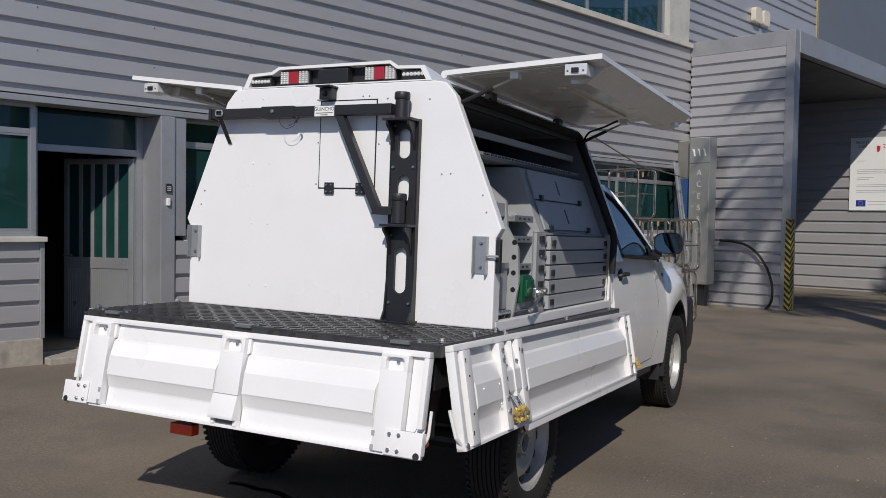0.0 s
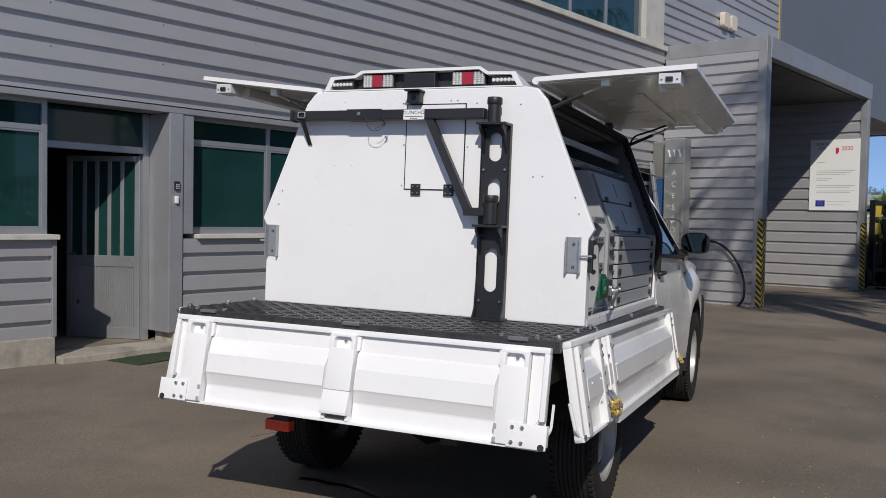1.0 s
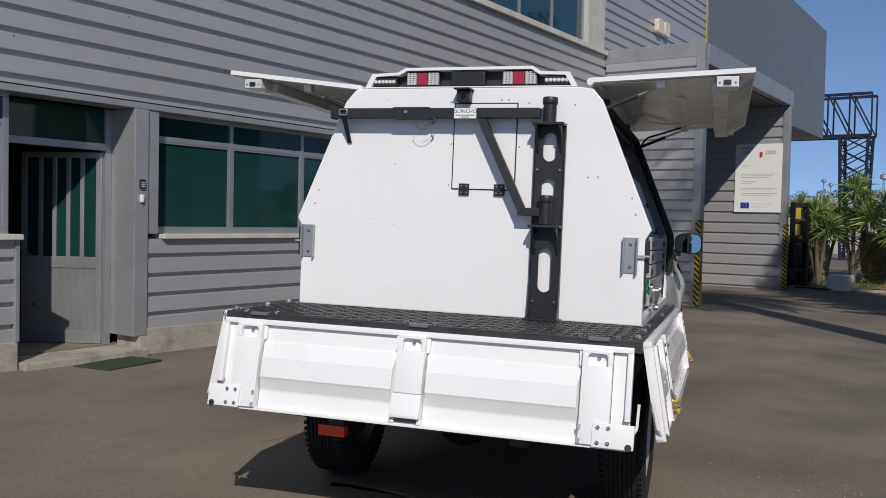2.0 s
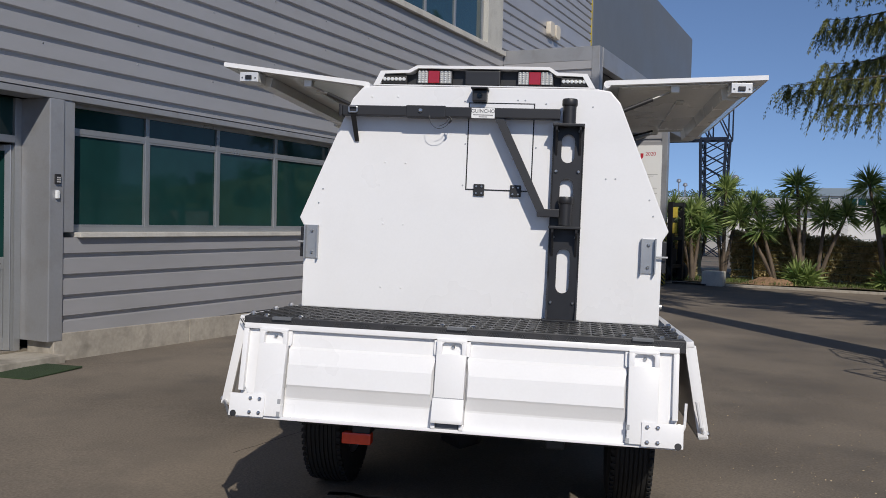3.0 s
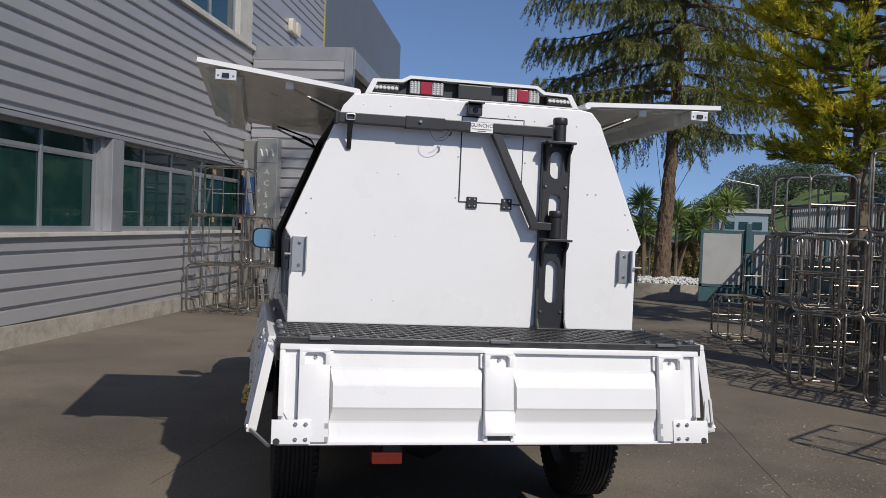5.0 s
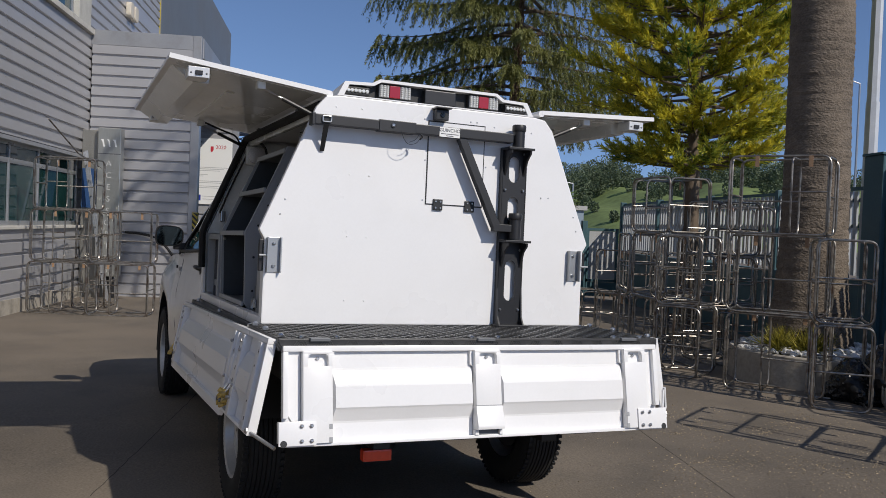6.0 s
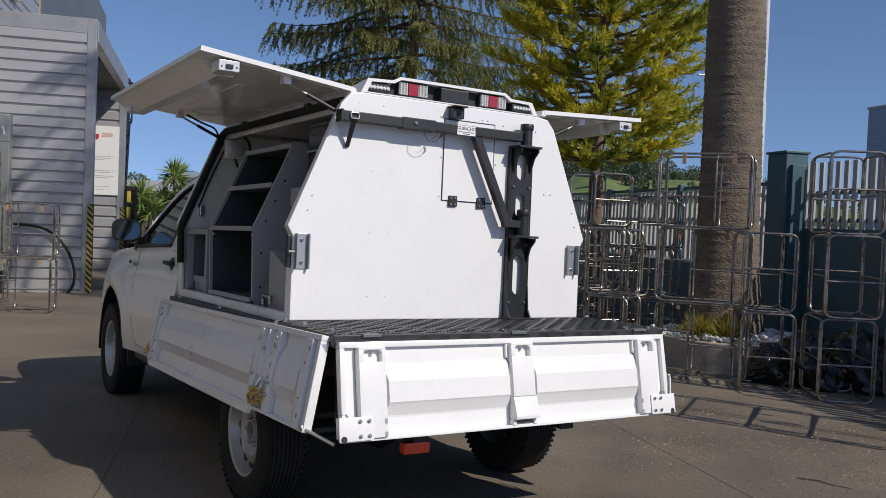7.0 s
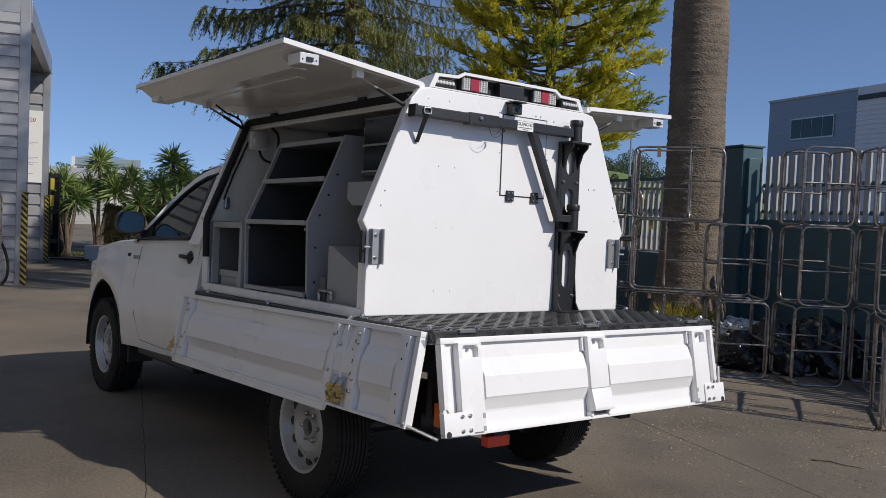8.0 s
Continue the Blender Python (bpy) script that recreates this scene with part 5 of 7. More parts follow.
cc_ = part("clear_cabinet", box(0.715, 1.085, 0.20, 0.60, 1.685, 1.985, bevel=0.006), M_DKGREY, canopy, "dark grey wall cabinet")
part("cabinet_door", box(0.73, 1.07, 0.601, 0.608, 1.70, 1.97, bevel=0.002), mat("smoked_plastic", (0.03, 0.033, 0.037), 0.12, vary=0.1, bump=0), cc_)
for z in (1.70, 1.835):
    part("cabinet_edge", box(0.728, 1.075, 0.608, 0.616, z, z + 0.010, bevel=0.002), M_GREY, cc_)
part("cabinet_hinge", box(1.085, 1.091, 0.55, 0.60, 1.74, 1.78), M_STEEL, cc_)
part("cabinet_hinge", box(1.085, 1.091, 0.55, 0.60, 1.90, 1.94), M_STEEL, cc_)
part("clamp", tube(rounded([(1.14, 0.80, 1.03), (1.14, 0.80, 1.085), (0.98, 0.82, 1.085), (0.98, 0.82, 1.05)], 0.02, closed=False), 0.010), M_STEEL, canopy)
part("clamp_block", box(1.10, 1.16, 0.66, 0.79, DZ + 0.013, 1.15, bevel=0.006), M_DKGREY, canopy)
# right: drawers, lids and pigeonholes
dr = part("drawer_cabinet", box(1.255, 2.42, -0.815, -0.02, DZ + 0.013, 1.435, bevel=0.003), M_GREY, canopy, "grey steel drawer cabinet")
for k in range(5):
    z = 1.042 + k * 0.077
    df = part("drawer", box(1.385, 2.415, -0.842, -0.817, z, z + 0.070, bevel=0.003), M_GREY, dr)
    part("drawer_shadow_gap", box(1.385, 2.415, -0.8185, -0.816, z + 0.0705, z + 0.0765), M_BLACK, dr)
    for x in (1.41, 2.345):
        part("drawer_catch", box(x, x + 0.045, -0.850, -0.840, z + 0.018, z + 0.050, bevel=0.003), M_BLACK, df)
ld = part("lid_cabinet", prism([(-0.02, 1.437), (-0.80, 1.437), (-0.67, 1.77), (-0.02, 1.77)], "x", 1.33, 2.42), M_GREY, canopy, "grey cabinet with two sloping lids")


def lid_y(z):
    return -0.80 + (z - 1.437) * 0.39


for z0, z1 in ((1.452, 1.600), (1.610, 1.758)):
    fl = part("lid", slab([(1.40, lid_y(z0) - 0.004, z0), (2.20, lid_y(z0) - 0.004, z0), (2.20, lid_y(z1) - 0.004, z1), (1.40, lid_y(z1) - 0.004, z1)], -0.010), M_GREY, ld)
    part("slot", slab([(1.80, lid_y(z0 + 0.04) - 0.0165, z0 + 0.04), (1.82, lid_y(z0 + 0.04) - 0.0165, z0 + 0.04), (1.82, lid_y(z1 - 0.03) - 0.0165, z1 - 0.03), (1.80, lid_y(z1 - 0.03) - 0.0165, z1 - 0.03)], 0.003), M_BLACK, fl)
    for x in (1.46, 2.11):
        part("lid_catch", box(x, x + 0.035, lid_y(z0) - 0.022, lid_y(z0) - 0.004, z0 - 0.008, z0 + 0.024), M_BLACK, fl)
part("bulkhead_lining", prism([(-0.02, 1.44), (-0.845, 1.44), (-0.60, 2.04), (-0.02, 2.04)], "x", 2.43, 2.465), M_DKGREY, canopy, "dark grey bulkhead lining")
ts = part("top_tray", prism([(-0.02, 1.785), (-0.62, 1.785), (-0.64, 1.80), (-0.64, 1.815), (-0.02, 1.80)], "x", 0.90, 2.42), M_GREY, canopy, "grey perforated top tray")
part("top_rail", box(0.90, 2.42, -0.60, -0.585, 1.89, 1.925, bevel=0.003), M_GREY, ts)
part("tray_end", prism([(-0.30, 1.78), (-0.64, 1.78), (-0.59, 1.93), (-0.30, 1.93)], "x", 0.88, 0.898), M_GREY, ts)
for k in range(30):
    part("perforation", box(0.95 + k * 0.045, 0.975 + k * 0.045, -0.643, -0.640, 1.803, 1.811), M_BLACK, ts)
pg = part("pigeonhole_shelf", prism([(-0.02, DZ + 0.013), (-0.81, DZ + 0.013), (-0.84, 1.20), (-0.83, 1.36), (-0.77, 1.46), (-0.76, 1.58), (-0.66, 1.66), (-0.62, 1.78), (-0.02, 1.78)], "x", 0.965, 0.985), M_GREY, canopy, "grey steel pigeonhole shelves")
part("side_panel", prism([(-0.02, DZ + 0.013), (-0.80, DZ + 0.013), (-0.80, 1.44), (-0.70, 1.54), (-0.02, 1.54)], "x", 1.235, 1.25), M_GREY, pg)
for z in (1.265, 1.40, 1.50):
    part("shelf", box(0.987, 1.233, -0.765, -0.02, z, z + 0.006), M_GREY, pg)
    part("shelf_lip", box(0.987, 1.233, -0.80, -0.765, z - 0.016, z + 0.016, bevel=0.002), M_FRAME, pg)
    for x in (1.04, 1.10, 1.16):
        part("slot", box(x, x + 0.025, -0.802, -0.799, z - 0.004, z + 0.004), M_BLACK, pg)
for z in (1.16, 1.24, 1.315, 1.385):
    part("hole", disc_caps(bmesh.new(), [(0.013, 0.9655), (0.012, 0.963)], "x", 12, (0, -0.812, z)), M_BLACK, pg)
for z in (1.11, 1.19, 1.27, 1.35, 1.42):
    part("catch", box(1.29, 1.345, -0.828, -0.8155, z - 0.03, z, bevel=0.003), M_BLACK, dr)
    part("knob", disc_caps(bmesh.new(), [(0.009, -0.816), (0.009, -0.826), (0.005, -0.83)], "y", 10, (1.365, 0, z - 0.035)), M_STEEL, dr)
for z, y in ((1.535, -0.75), (1.68, -0.64)):
    part("tray", box(0.73, 0.964, y, -0.1, z, z + 0.008), M_GREY, pg)
    part("tray_lip", box(0.73, 0.964, y - 0.008, y, z - 0.03, z + 0.035, bevel=0.002), M_GREY, pg)
part("bin", box(0.73, 0.93, -0.795, -0.2, 1.07, 1.285, bevel=0.004), M_GREY, pg, "grey sheet-steel bin")
part("bin_rim", box(0.728, 0.935, -0.802, -0.796, 1.262, 1.29, bevel=0.002), M_FRAME, pg)
part("foot_panel", box(0.99, 1.234, -0.805, -0.79, DZ + 0.014, 1.094, bevel=0.003), M_GREY, pg)
part("foot_rod", tube([(0.995, -0.812, 1.052), (1.23, -0.812, 1.052)], 0.005), M_DKGREY, pg)
vs = part("bench_vice", prism([(1.035, 1.097), (1.21, 1.097), (1.215, 1.13), (1.21, 1.17), (1.19, 1.205), (1.15, 1.226), (1.09, 1.23), (1.035, 1.228)], "y", -0.835, -0.64, bevel=0.012), M_GREEN, canopy, "green enamelled bench vice", smooth=True)
part("vice_jaw", box(1.05, 1.15, -0.852, -0.836, 1.125, 1.205, bevel=0.006), M_GREEN, vs, smooth=True)
part("vice_handle", tube([(1.00, -0.90, 1.07), (1.155, -0.90, 1.15)], 0.008), M_STEEL, vs)
for x, z in ((0.997, 1.0685), (1.158, 1.1515)):
    part("handle_knob", disc_caps(bmesh.new(), [(0.0135, -0.913), (0.015, -0.90), (0.0135, -0.887)], "y", 12, (x, 0, z)), M_STEEL, vs)
part("vice_screw", tube([(1.14, -0.80, 1.142), (1.14, -0.905, 1.142)], 0.016), M_STEEL, vs)
part("screw_collar", box(1.115, 1.165, -0.875, -0.853, 1.118, 1.166, bevel=0.006), M_STEEL, vs)
part("clamp", tube(rounded([(0.74, -0.80, 1.01), (0.74, -0.82, 1.06), (0.92, -0.82, 1.06), (0.92, -0.80, 1.01)], 0.02, closed=False), 0.012), M_STEEL, canopy)
part("clamp_block", box(0.77, 0.88, -0.825, -0.72, DZ + 0.013, 1.03, bevel=0.006), M_STEEL, canopy)

# ---- wheels ----
R_T = 0.37


def wheel(x, y, s):
    """s: 1 on the left side, -1 on the right. Outer face at y outward."""
    w = thing("wheel", "", "", None)
    w.parent = truck
    w.matrix_basis = Matrix.Translation((x, y, 0)) @ (Matrix.Identity(4) if s > 0 else pose(0, 0, 0, 0, 0, 180))
    prof = [(0.215, -0.09), (0.24, -0.108), (0.29, -0.115), (0.335, -0.108), (0.358, -0.092), (0.366, -0.07)]
    for k in range(-3, 4):
        yk = k * 0.022
        prof += [(R_T, yk - 0.009), (R_T, yk + 0.006), (R_T - 0.009, yk + 0.008), (R_T - 0.009, yk + 0.012)]
    prof += [(0.366, 0.082), (0.358, 0.094), (0.335, 0.108), (0.29, 0.115), (0.24, 0.108), (0.215, 0.09)]
    tyre = part("tyre", lathe(prof, "y", 56), M_RUBBER, w, "black all-terrain tyre", smooth=True)
    bm = bmesh.new()
    for k in range(64):
        a = 2 * math.pi * k / 64
        for yy in (-0.1, 0.086):
            own = box(-0.008, 0.008, yy, yy + 0.02, 0.345, 0.368)
            bmesh.ops.rotate(own, verts=own.verts, cent=(0, 0, 0), matrix=Matrix.Rotation(a, 3, "Y"))
            merged(bm, own)
    tagged(part("shoulder_pattern", bm, M_RUBBER, tyre), kind="stuff")
    rim = [(0.216, -0.09), (0.222, 0.085), (0.233, 0.094), (0.228, 0.099), (0.212, 0.092), (0.203, 0.060), (0.196, 0.034), (0.187, 0.030), (0.176, 0.040), (0.150, 0.056), (0.122, 0.058), (0.085, 0.034), (0.060, 0.034), (0.054, 0.058), (0.046, 0.058), (0.044, 0.020), (0.001, 0.020)]
    rm = part("rim", lathe(rim, "y", 48), M_RIM, w, "silver steel wheel rim", smooth=True)
    for k in range(12):
        a = 2 * math.pi * k / 12
        part("vent_hole", disc_caps(bmesh.new(), [(0.023, 0.020), (0.023, 0.0480)], "y", 14, (0.173 * math.cos(a), 0, 0.173 * math.sin(a))), M_BLACK, rm)
    for k in range(6):
        a = 2 * math.pi * k / 6
        part("wheel_nut", disc_caps(bmesh.new(), [(0.012, 0.034), (0.012, 0.054), (0.007, 0.058)], "y", 6, (0.072 * math.cos(a), 0, 0.072 * math.sin(a))), M_STEEL, rm)
    part("hub_cap", disc_caps(bmesh.new(), [(0.040, 0.018), (0.040, 0.030), (0.024, 0.040)], "y", 20, (0, 0, 0)), M_BLACK, rm, smooth=True)
    part("brake_drum", disc_caps(bmesh.new(), [(0.16, -0.06), (0.16, 0.03)], "y", 24, (0, 0, 0)), M_BLACK, w)
    for key in ("label", "category"):
        if key in w:
            del w[key]
    return w


XR, XF = 1.13, 4.36
inv = TRUCK.inverted()
for x, y in ((XR, 0.785), (XR, -0.785), (XF, 0.785), (XF, -0.785)):
    g = TRUCK @ Vector((x, y, 0.37))
    g.z = ground_z(g.x) + R_T
    q = inv @ g
    s = 1 if y > 0 else -1
    w = wheel(x, y, s)
    w.location.z = q.z

# ---- cab ----


def belt(x):
    return float(np.interp(x, [2.6, 3.4, 3.8, 4.35, 4.85, 5.12, 5.26], [1.31, 1.285, 1.275, 1.24, 1.18, 1.10, 1.0]))


def half(x):
    return float(np.interp(x, [2.6, 3.6, 4.3, 4.8, 5.1, 5.26], [0.865, 0.875, 0.898, 0.875, 0.78, 0.60]))


def floor_z(x):
    base = float(np.interp(x, [2.6, 3.6, 4.82, 5.26], [0.50, 0.48, 0.44, 0.48]))
    dx = (x - XF - 0.03) / 0.435
    if abs(dx) < 1:
        base = max(base, 0.36 + 0.575 * math.sqrt(1 - dx * dx))
    return base


bm = bmesh.new()
stations = sorted(set([2.60, 2.64, 2.9, 3.2, 3.5, 3.7] + [XF + 0.03 + 0.435 * math.sin(a) for a in np.linspace(-1.5707, 1.5707, 17)] + [4.86, 4.95, 5.05, 5.14, 5.21, 5.26]))
rings = []
for x in stations:
    h, b, f = half(x), belt(x), floor_z(x)
    flare = 0.028 * max(0, 1 - abs(x - XF) / 0.62)
    sec = []
    for k in range(9):
        t = k / 8
        z = f + (b - 0.05 - f) * t
        bulge = 0.03 * math.sin(math.pi * min(1, t * 1.05)) - 0.035 * t * t
        sec.append((h - 0.02 + bulge + flare * (1 - t) ** 0.7, z))
    sec += [(h - 0.055, b - 0.012), (h - 0.11, b + 0.004)]
    dome = float(np.interp(x, [2.6, 3.55, 3.8, 5.0, 5.26], [0.0, 0.0, 0.03, 0.05, 0.0]))
    sec += [(h * 0.55, b + 0.01 + dome * 0.8), (0.0, b + 0.012 + dome)]
    ring = [bm.verts.new((x, y, z)) for y, z in sec] + [bm.verts.new((x, -y, z)) for y, z in sec[-2::-1]]
    rings.append(ring)
for a, b in zip(rings, rings[1:]):
    for i in range(len(a) - 1):
        bm.faces.new((a[i], a[i + 1], b[i + 1], b[i]))
bm.faces.new(rings[0])
bm.faces.new(rings[-1][::-1])
body = part("cab_body", bm, M_WHITE_BODY, truck, "white glossy cab body", smooth=True)
# arch liners and inner block
for s in (-1, 1):
    arch = [(XF + 0.03 + 0.440 * math.cos(a), 0.36 + 0.582 * math.sin(a)) for a in np.linspace(math.pi, 0, 15)]
    arch2 = [(XF + 0.03 + 0.424 * math.cos(a), 0.36 + 0.560 * math.sin(a)) for a in np.linspace(0, math.pi, 15)]
    part("wheel_arch", prism(arch + arch2, "y", min(s * 0.50, s * 0.888), max(s * 0.50, s * 0.888)), M_RUBBER, body, "black wheel-arch liner")
    part("arch_wall", box(XF - 0.43, XF + 0.43, s * 0.49 - 0.01, s * 0.49 + 0.01, 0.45, 0.85), M_PLASTIC, body)
part("floor_pan", box(2.65, 3.75, -0.80, 0.80, 0.44, 0.55, bevel=0.01), M_BLACK, body)
for s in (-1, 1):
    part("side_step", box(2.62, 3.68, s * 0.80 - 0.05, s * 0.80 + 0.05, 0.43, 0.49, bevel=0.015), M_PLASTIC, body)
    part("mud_flap", box(3.85, 3.87, s * 0.77 - 0.10, s * 0.76 + 0.10, 0.34, 0.55, bevel=0.005), M_PLASTIC, body)
part("front_bumper", box(5.06, 5.30, -0.72, 0.72, 0.40, 0.62, bevel=0.05), M_WHITE_BODY, body, smooth=True)
# black piece added on the right only, for shade on the white bumper end
part("bumper_shade", prism([(4.86, 0.50), (4.90, 0.88), (5.02, 0.93), (5.14, 0.90), (5.20, 0.62), (5.12, 0.47), (4.95, 0.44)], "y", -0.868, -0.66, bevel=0.035), M_PLASTIC, body, "added black piece in place of shade on the bumper end", smooth=True)
# greenhouse
RZ = 1.868
gl_b, gl_t = 0.845, 0.655
bm = bmesh.new()
roof_sec = [(0.0, RZ), (0.40, RZ - 0.012), (0.58, RZ - 0.035), (0.655, RZ - 0.075)]
st = [(2.60, -0.04), (2.68, -0.004), (2.82, 0.0), (3.02, -0.022), (3.16, -0.055)]
prev = None
for x, dz in st:
    ring = [bm.verts.new((x, y, z + dz)) for y, z in roof_sec[::-1]] + [bm.verts.new((x, -y, z + dz)) for y, z in roof_sec[1:]]
    if prev:
        for i in range(len(ring) - 1):
            bm.faces.new((prev[i], prev[i + 1], ring[i + 1], ring[i]))
    prev = ring
part("cab_roof", bm, M_WHITE_BODY, body, smooth=True)


def side_y(z):
    return gl_b + (gl_t - gl_b) * (z - 1.285) / (RZ - 0.075 - 1.285)


for s in (-1, 1):
    def pt(x, z, out=0.0):
        return (x, s * (side_y(z) + out), z)
    top = RZ - 0.072
    part("rear_pillar", slab([pt(2.60, 1.27), pt(2.78, 1.27), pt(2.76, top), pt(2.60, top)], -0.05 * s), M_WHITE_BODY, body)
    rail = [(3.84, 1.245), (3.60, 1.425), (3.43, 1.542), (3.26, 1.648), (3.07, 1.734), (2.90, 1.775), (2.74, top - 0.005)]
    inn = [(3.74, 1.262), (3.55, 1.392), (3.385, 1.502), (3.22, 1.604), (3.05, 1.682), (2.90, 1.724), (2.74, 1.745)]
    bm = bmesh.new()
    for k in range(len(rail) - 1):
        slab([pt(*inn[k]), pt(*rail[k]), pt(*rail[k + 1]), pt(*inn[k + 1])], -0.05 * s, bm)
    bmesh.ops.remove_doubles(bm, verts=bm.verts, dist=0.001)
    part("front_pillar", bm, M_WHITE_BODY, body, smooth=True)
    part("frame_trim", tube([pt(x - 0.006, z - 0.006, 0.003) for x, z in inn], 0.009, seg=6), M_PLASTIC, body, smooth=True)
    part("window_trim", tube([pt(2.78, 1.305, 0.004), pt(3.78, 1.28, 0.004)], 0.011), M_PLASTIC, body)
    win = part("side_window", slab([pt(2.785, 1.29, -0.006)] + [pt(x, z, -0.006) for x, z in inn], -0.004 * s), M_CARGLASS, body, "tinted side window")
    win.visible_shadow = False
    part("pillar_trim", slab([pt(2.77, 1.30, 0.003), pt(2.82, 1.30, 0.003), pt(2.80, 1.715, 0.003), pt(2.755, 1.72, 0.003)], -0.006 * s), M_PLASTIC, body)
    part("sail_trim", slab([pt(3.50, 1.290, 0.003), pt(3.74, 1.272, 0.003), pt(3.545, 1.385, 0.003)], -0.006 * s), M_PLASTIC, body)
    # door seams, handle, mirror, badge
    def hy(x, z):
        t = min(1, max(0, (z - floor_z(x)) / (belt(x) - 0.05 - floor_z(x))))
        flare = 0.028 * max(0, 1 - abs(x - XF) / 0.62)
        return half(x) - 0.02 + 0.03 * math.sin(math.pi * min(1, t * 1.05)) - 0.035 * t * t + flare * (1 - t) ** 0.7
    for line in ([(2.665, 1.25), (2.665, 0.9), (2.69, 0.62), (2.75, 0.54)], [(3.72, 1.22), (3.74, 0.95), (3.70, 0.72), (3.60, 0.54)], [(2.75, 0.54), (3.2, 0.53), (3.60, 0.54)]):
        part("door_seam", tube([(x, s * (hy(x, z) + 0.0005), z) for x, z in line], 0.0026, seg=6), M_DKGREY, body)
    hd = part("door_handle", tube(rounded([(2.755, s * (hy(2.755, 1.17) - 0.005), 1.172), (2.765, s * (hy(2.765, 1.17) + 0.03), 1.178), (2.905, s * (hy(2.905, 1.17) + 0.03), 1.183), (2.915, s * (hy(2.915, 1.17) - 0.005), 1.178)], 0.02, closed=False), 0.014), M_PLASTIC, body, "black door handle", smooth=True)
    part("handle_cup", disc_caps(bmesh.new(), [(0.05, -0.004), (0.04, 0.006)], "y", 18, (0, 0, 0)), M_PLASTIC, hd, m=Matrix.Translation((2.80, s * hy(2.80, 1.16), 1.172)))
    for k in range(5):
        part("badge_bar", box(3.72 + 0.027 * k, 3.74 + 0.027 * k, s * hy(3.78, 1.13) - 0.004, s * hy(3.78, 1.13) + 0.005, 1.12, 1.15, bevel=0.002), M_GREY, body)
    part("side_repeater", box(3.92, 3.96, s * hy(3.94, 1.14) - 0.004, s * hy(3.94, 1.14) + 0.008, 1.135, 1.16, bevel=0.003), M_PLASTIC, body)
    def oval(bm, x, k):
        ring = []
        for q in range(28):
            a = 2 * math.pi * q / 28
            c, d_ = math.cos(a), math.sin(a)
            yy = 0.106 * k * math.copysign(abs(c) ** 0.62, c)
            zz_ = 0.080 * k * math.copysign(abs(d_) ** 0.62, d_) * (1.0 + 0.10 * c)
            ring.append(bm.verts.new((x, s * (0.955 + yy), 1.394 + zz_)))
        return ring
    bm = bmesh.new()
    rs = [oval(bm, x, k) for x, k in ((3.605, 0.90), (3.596, 0.95), (3.60, 1.0), (3.625, 1.0), (3.665, 0.93), (3.70, 0.74), (3.722, 0.45), (3.728, 0.15))]
    for a, b in zip(rs, rs[1:]):
        for q in range(28):
            bm.faces.new((a[q], a[(q + 1) % 28], b[(q + 1) % 28], b[q]))
    bm.faces.new(rs[0])
    bm.faces.new(rs[-1])
    mr = part("mirror", bm, M_PLASTIC, body, "black rounded door mirror", smooth=True)
    part("mirror_arm", box(3.62, 3.68, min(s * 0.83, s * 0.90), max(s * 0.83, s * 0.92), 1.29, 1.345, bevel=0.01), M_PLASTIC, mr)
    bm = bmesh.new()
    ra, rb = oval(bm, 3.603, 0.89), oval(bm, 3.600, 0.89)
    for q in range(28):
        bm.faces.new((ra[q], ra[(q + 1) % 28], rb[(q + 1) % 28], rb[q]))
    bm.faces.new(ra)
    bm.faces.new(rb)
    # teal tint stands in for the reflection of dark trees
    part("mirror_glass", bm, mat("mirror_teal_reflection", (0.26, 0.33, 0.34), 0.02, 1.0, vary=0.0, bump=0), mr)
    part("headlamp", box(4.99, 5.15, s * 0.66 - 0.12, s * 0.66 + 0.12, 0.92, 1.05, bevel=0.03), M_LENS, body)
part("windscreen", slab([(3.86, -0.72, 1.26), (3.86, 0.72, 1.26), (3.17, 0.60, RZ - 0.085), (3.17, -0.60, RZ - 0.085)], 0.006), M_CARGLASS, body).visible_shadow = False
bw = part("rear_wall", box(2.605, 2.63, -0.80, 0.80, 1.27, 1.42), M_WHITE_BODY, body)
part("rear_window", slab([(2.61, -0.72, 1.40), (2.61, 0.72, 1.40), (2.61, 0.64, RZ - 0.09), (2.61, -0.64, RZ - 0.09)], 0.006), M_CARGLASS, body).visible_shadow = False
part("dashboard", box(3.35, 3.66, -0.74, 0.74, 1.20, 1.33, bevel=0.04), M_PLASTIC, body)
for s in (-1, 1):
    sb = part("seat_back", box(2.70, 2.84, s * 0.38 - 0.24, s * 0.38 + 0.24, 1.0, 1.45, bevel=0.05), M_DKGREY, body, smooth=True)
    part("headrest", box(2.70, 2.79, s * 0.38 - 0.12, s * 0.38 + 0.12, 1.47, 1.63, bevel=0.035), M_DKGREY, sb, smooth=True)
part("steering_wheel", tube([(3.38 + 0.08 * math.sin(a), 0.38 + 0.18 * math.cos(a), 1.25 + 0.17 * math.sin(a)) for a in np.linspace(0, 2 * math.pi, 24, endpoint=False)], 0.014, closed=True), M_PLASTIC, body)

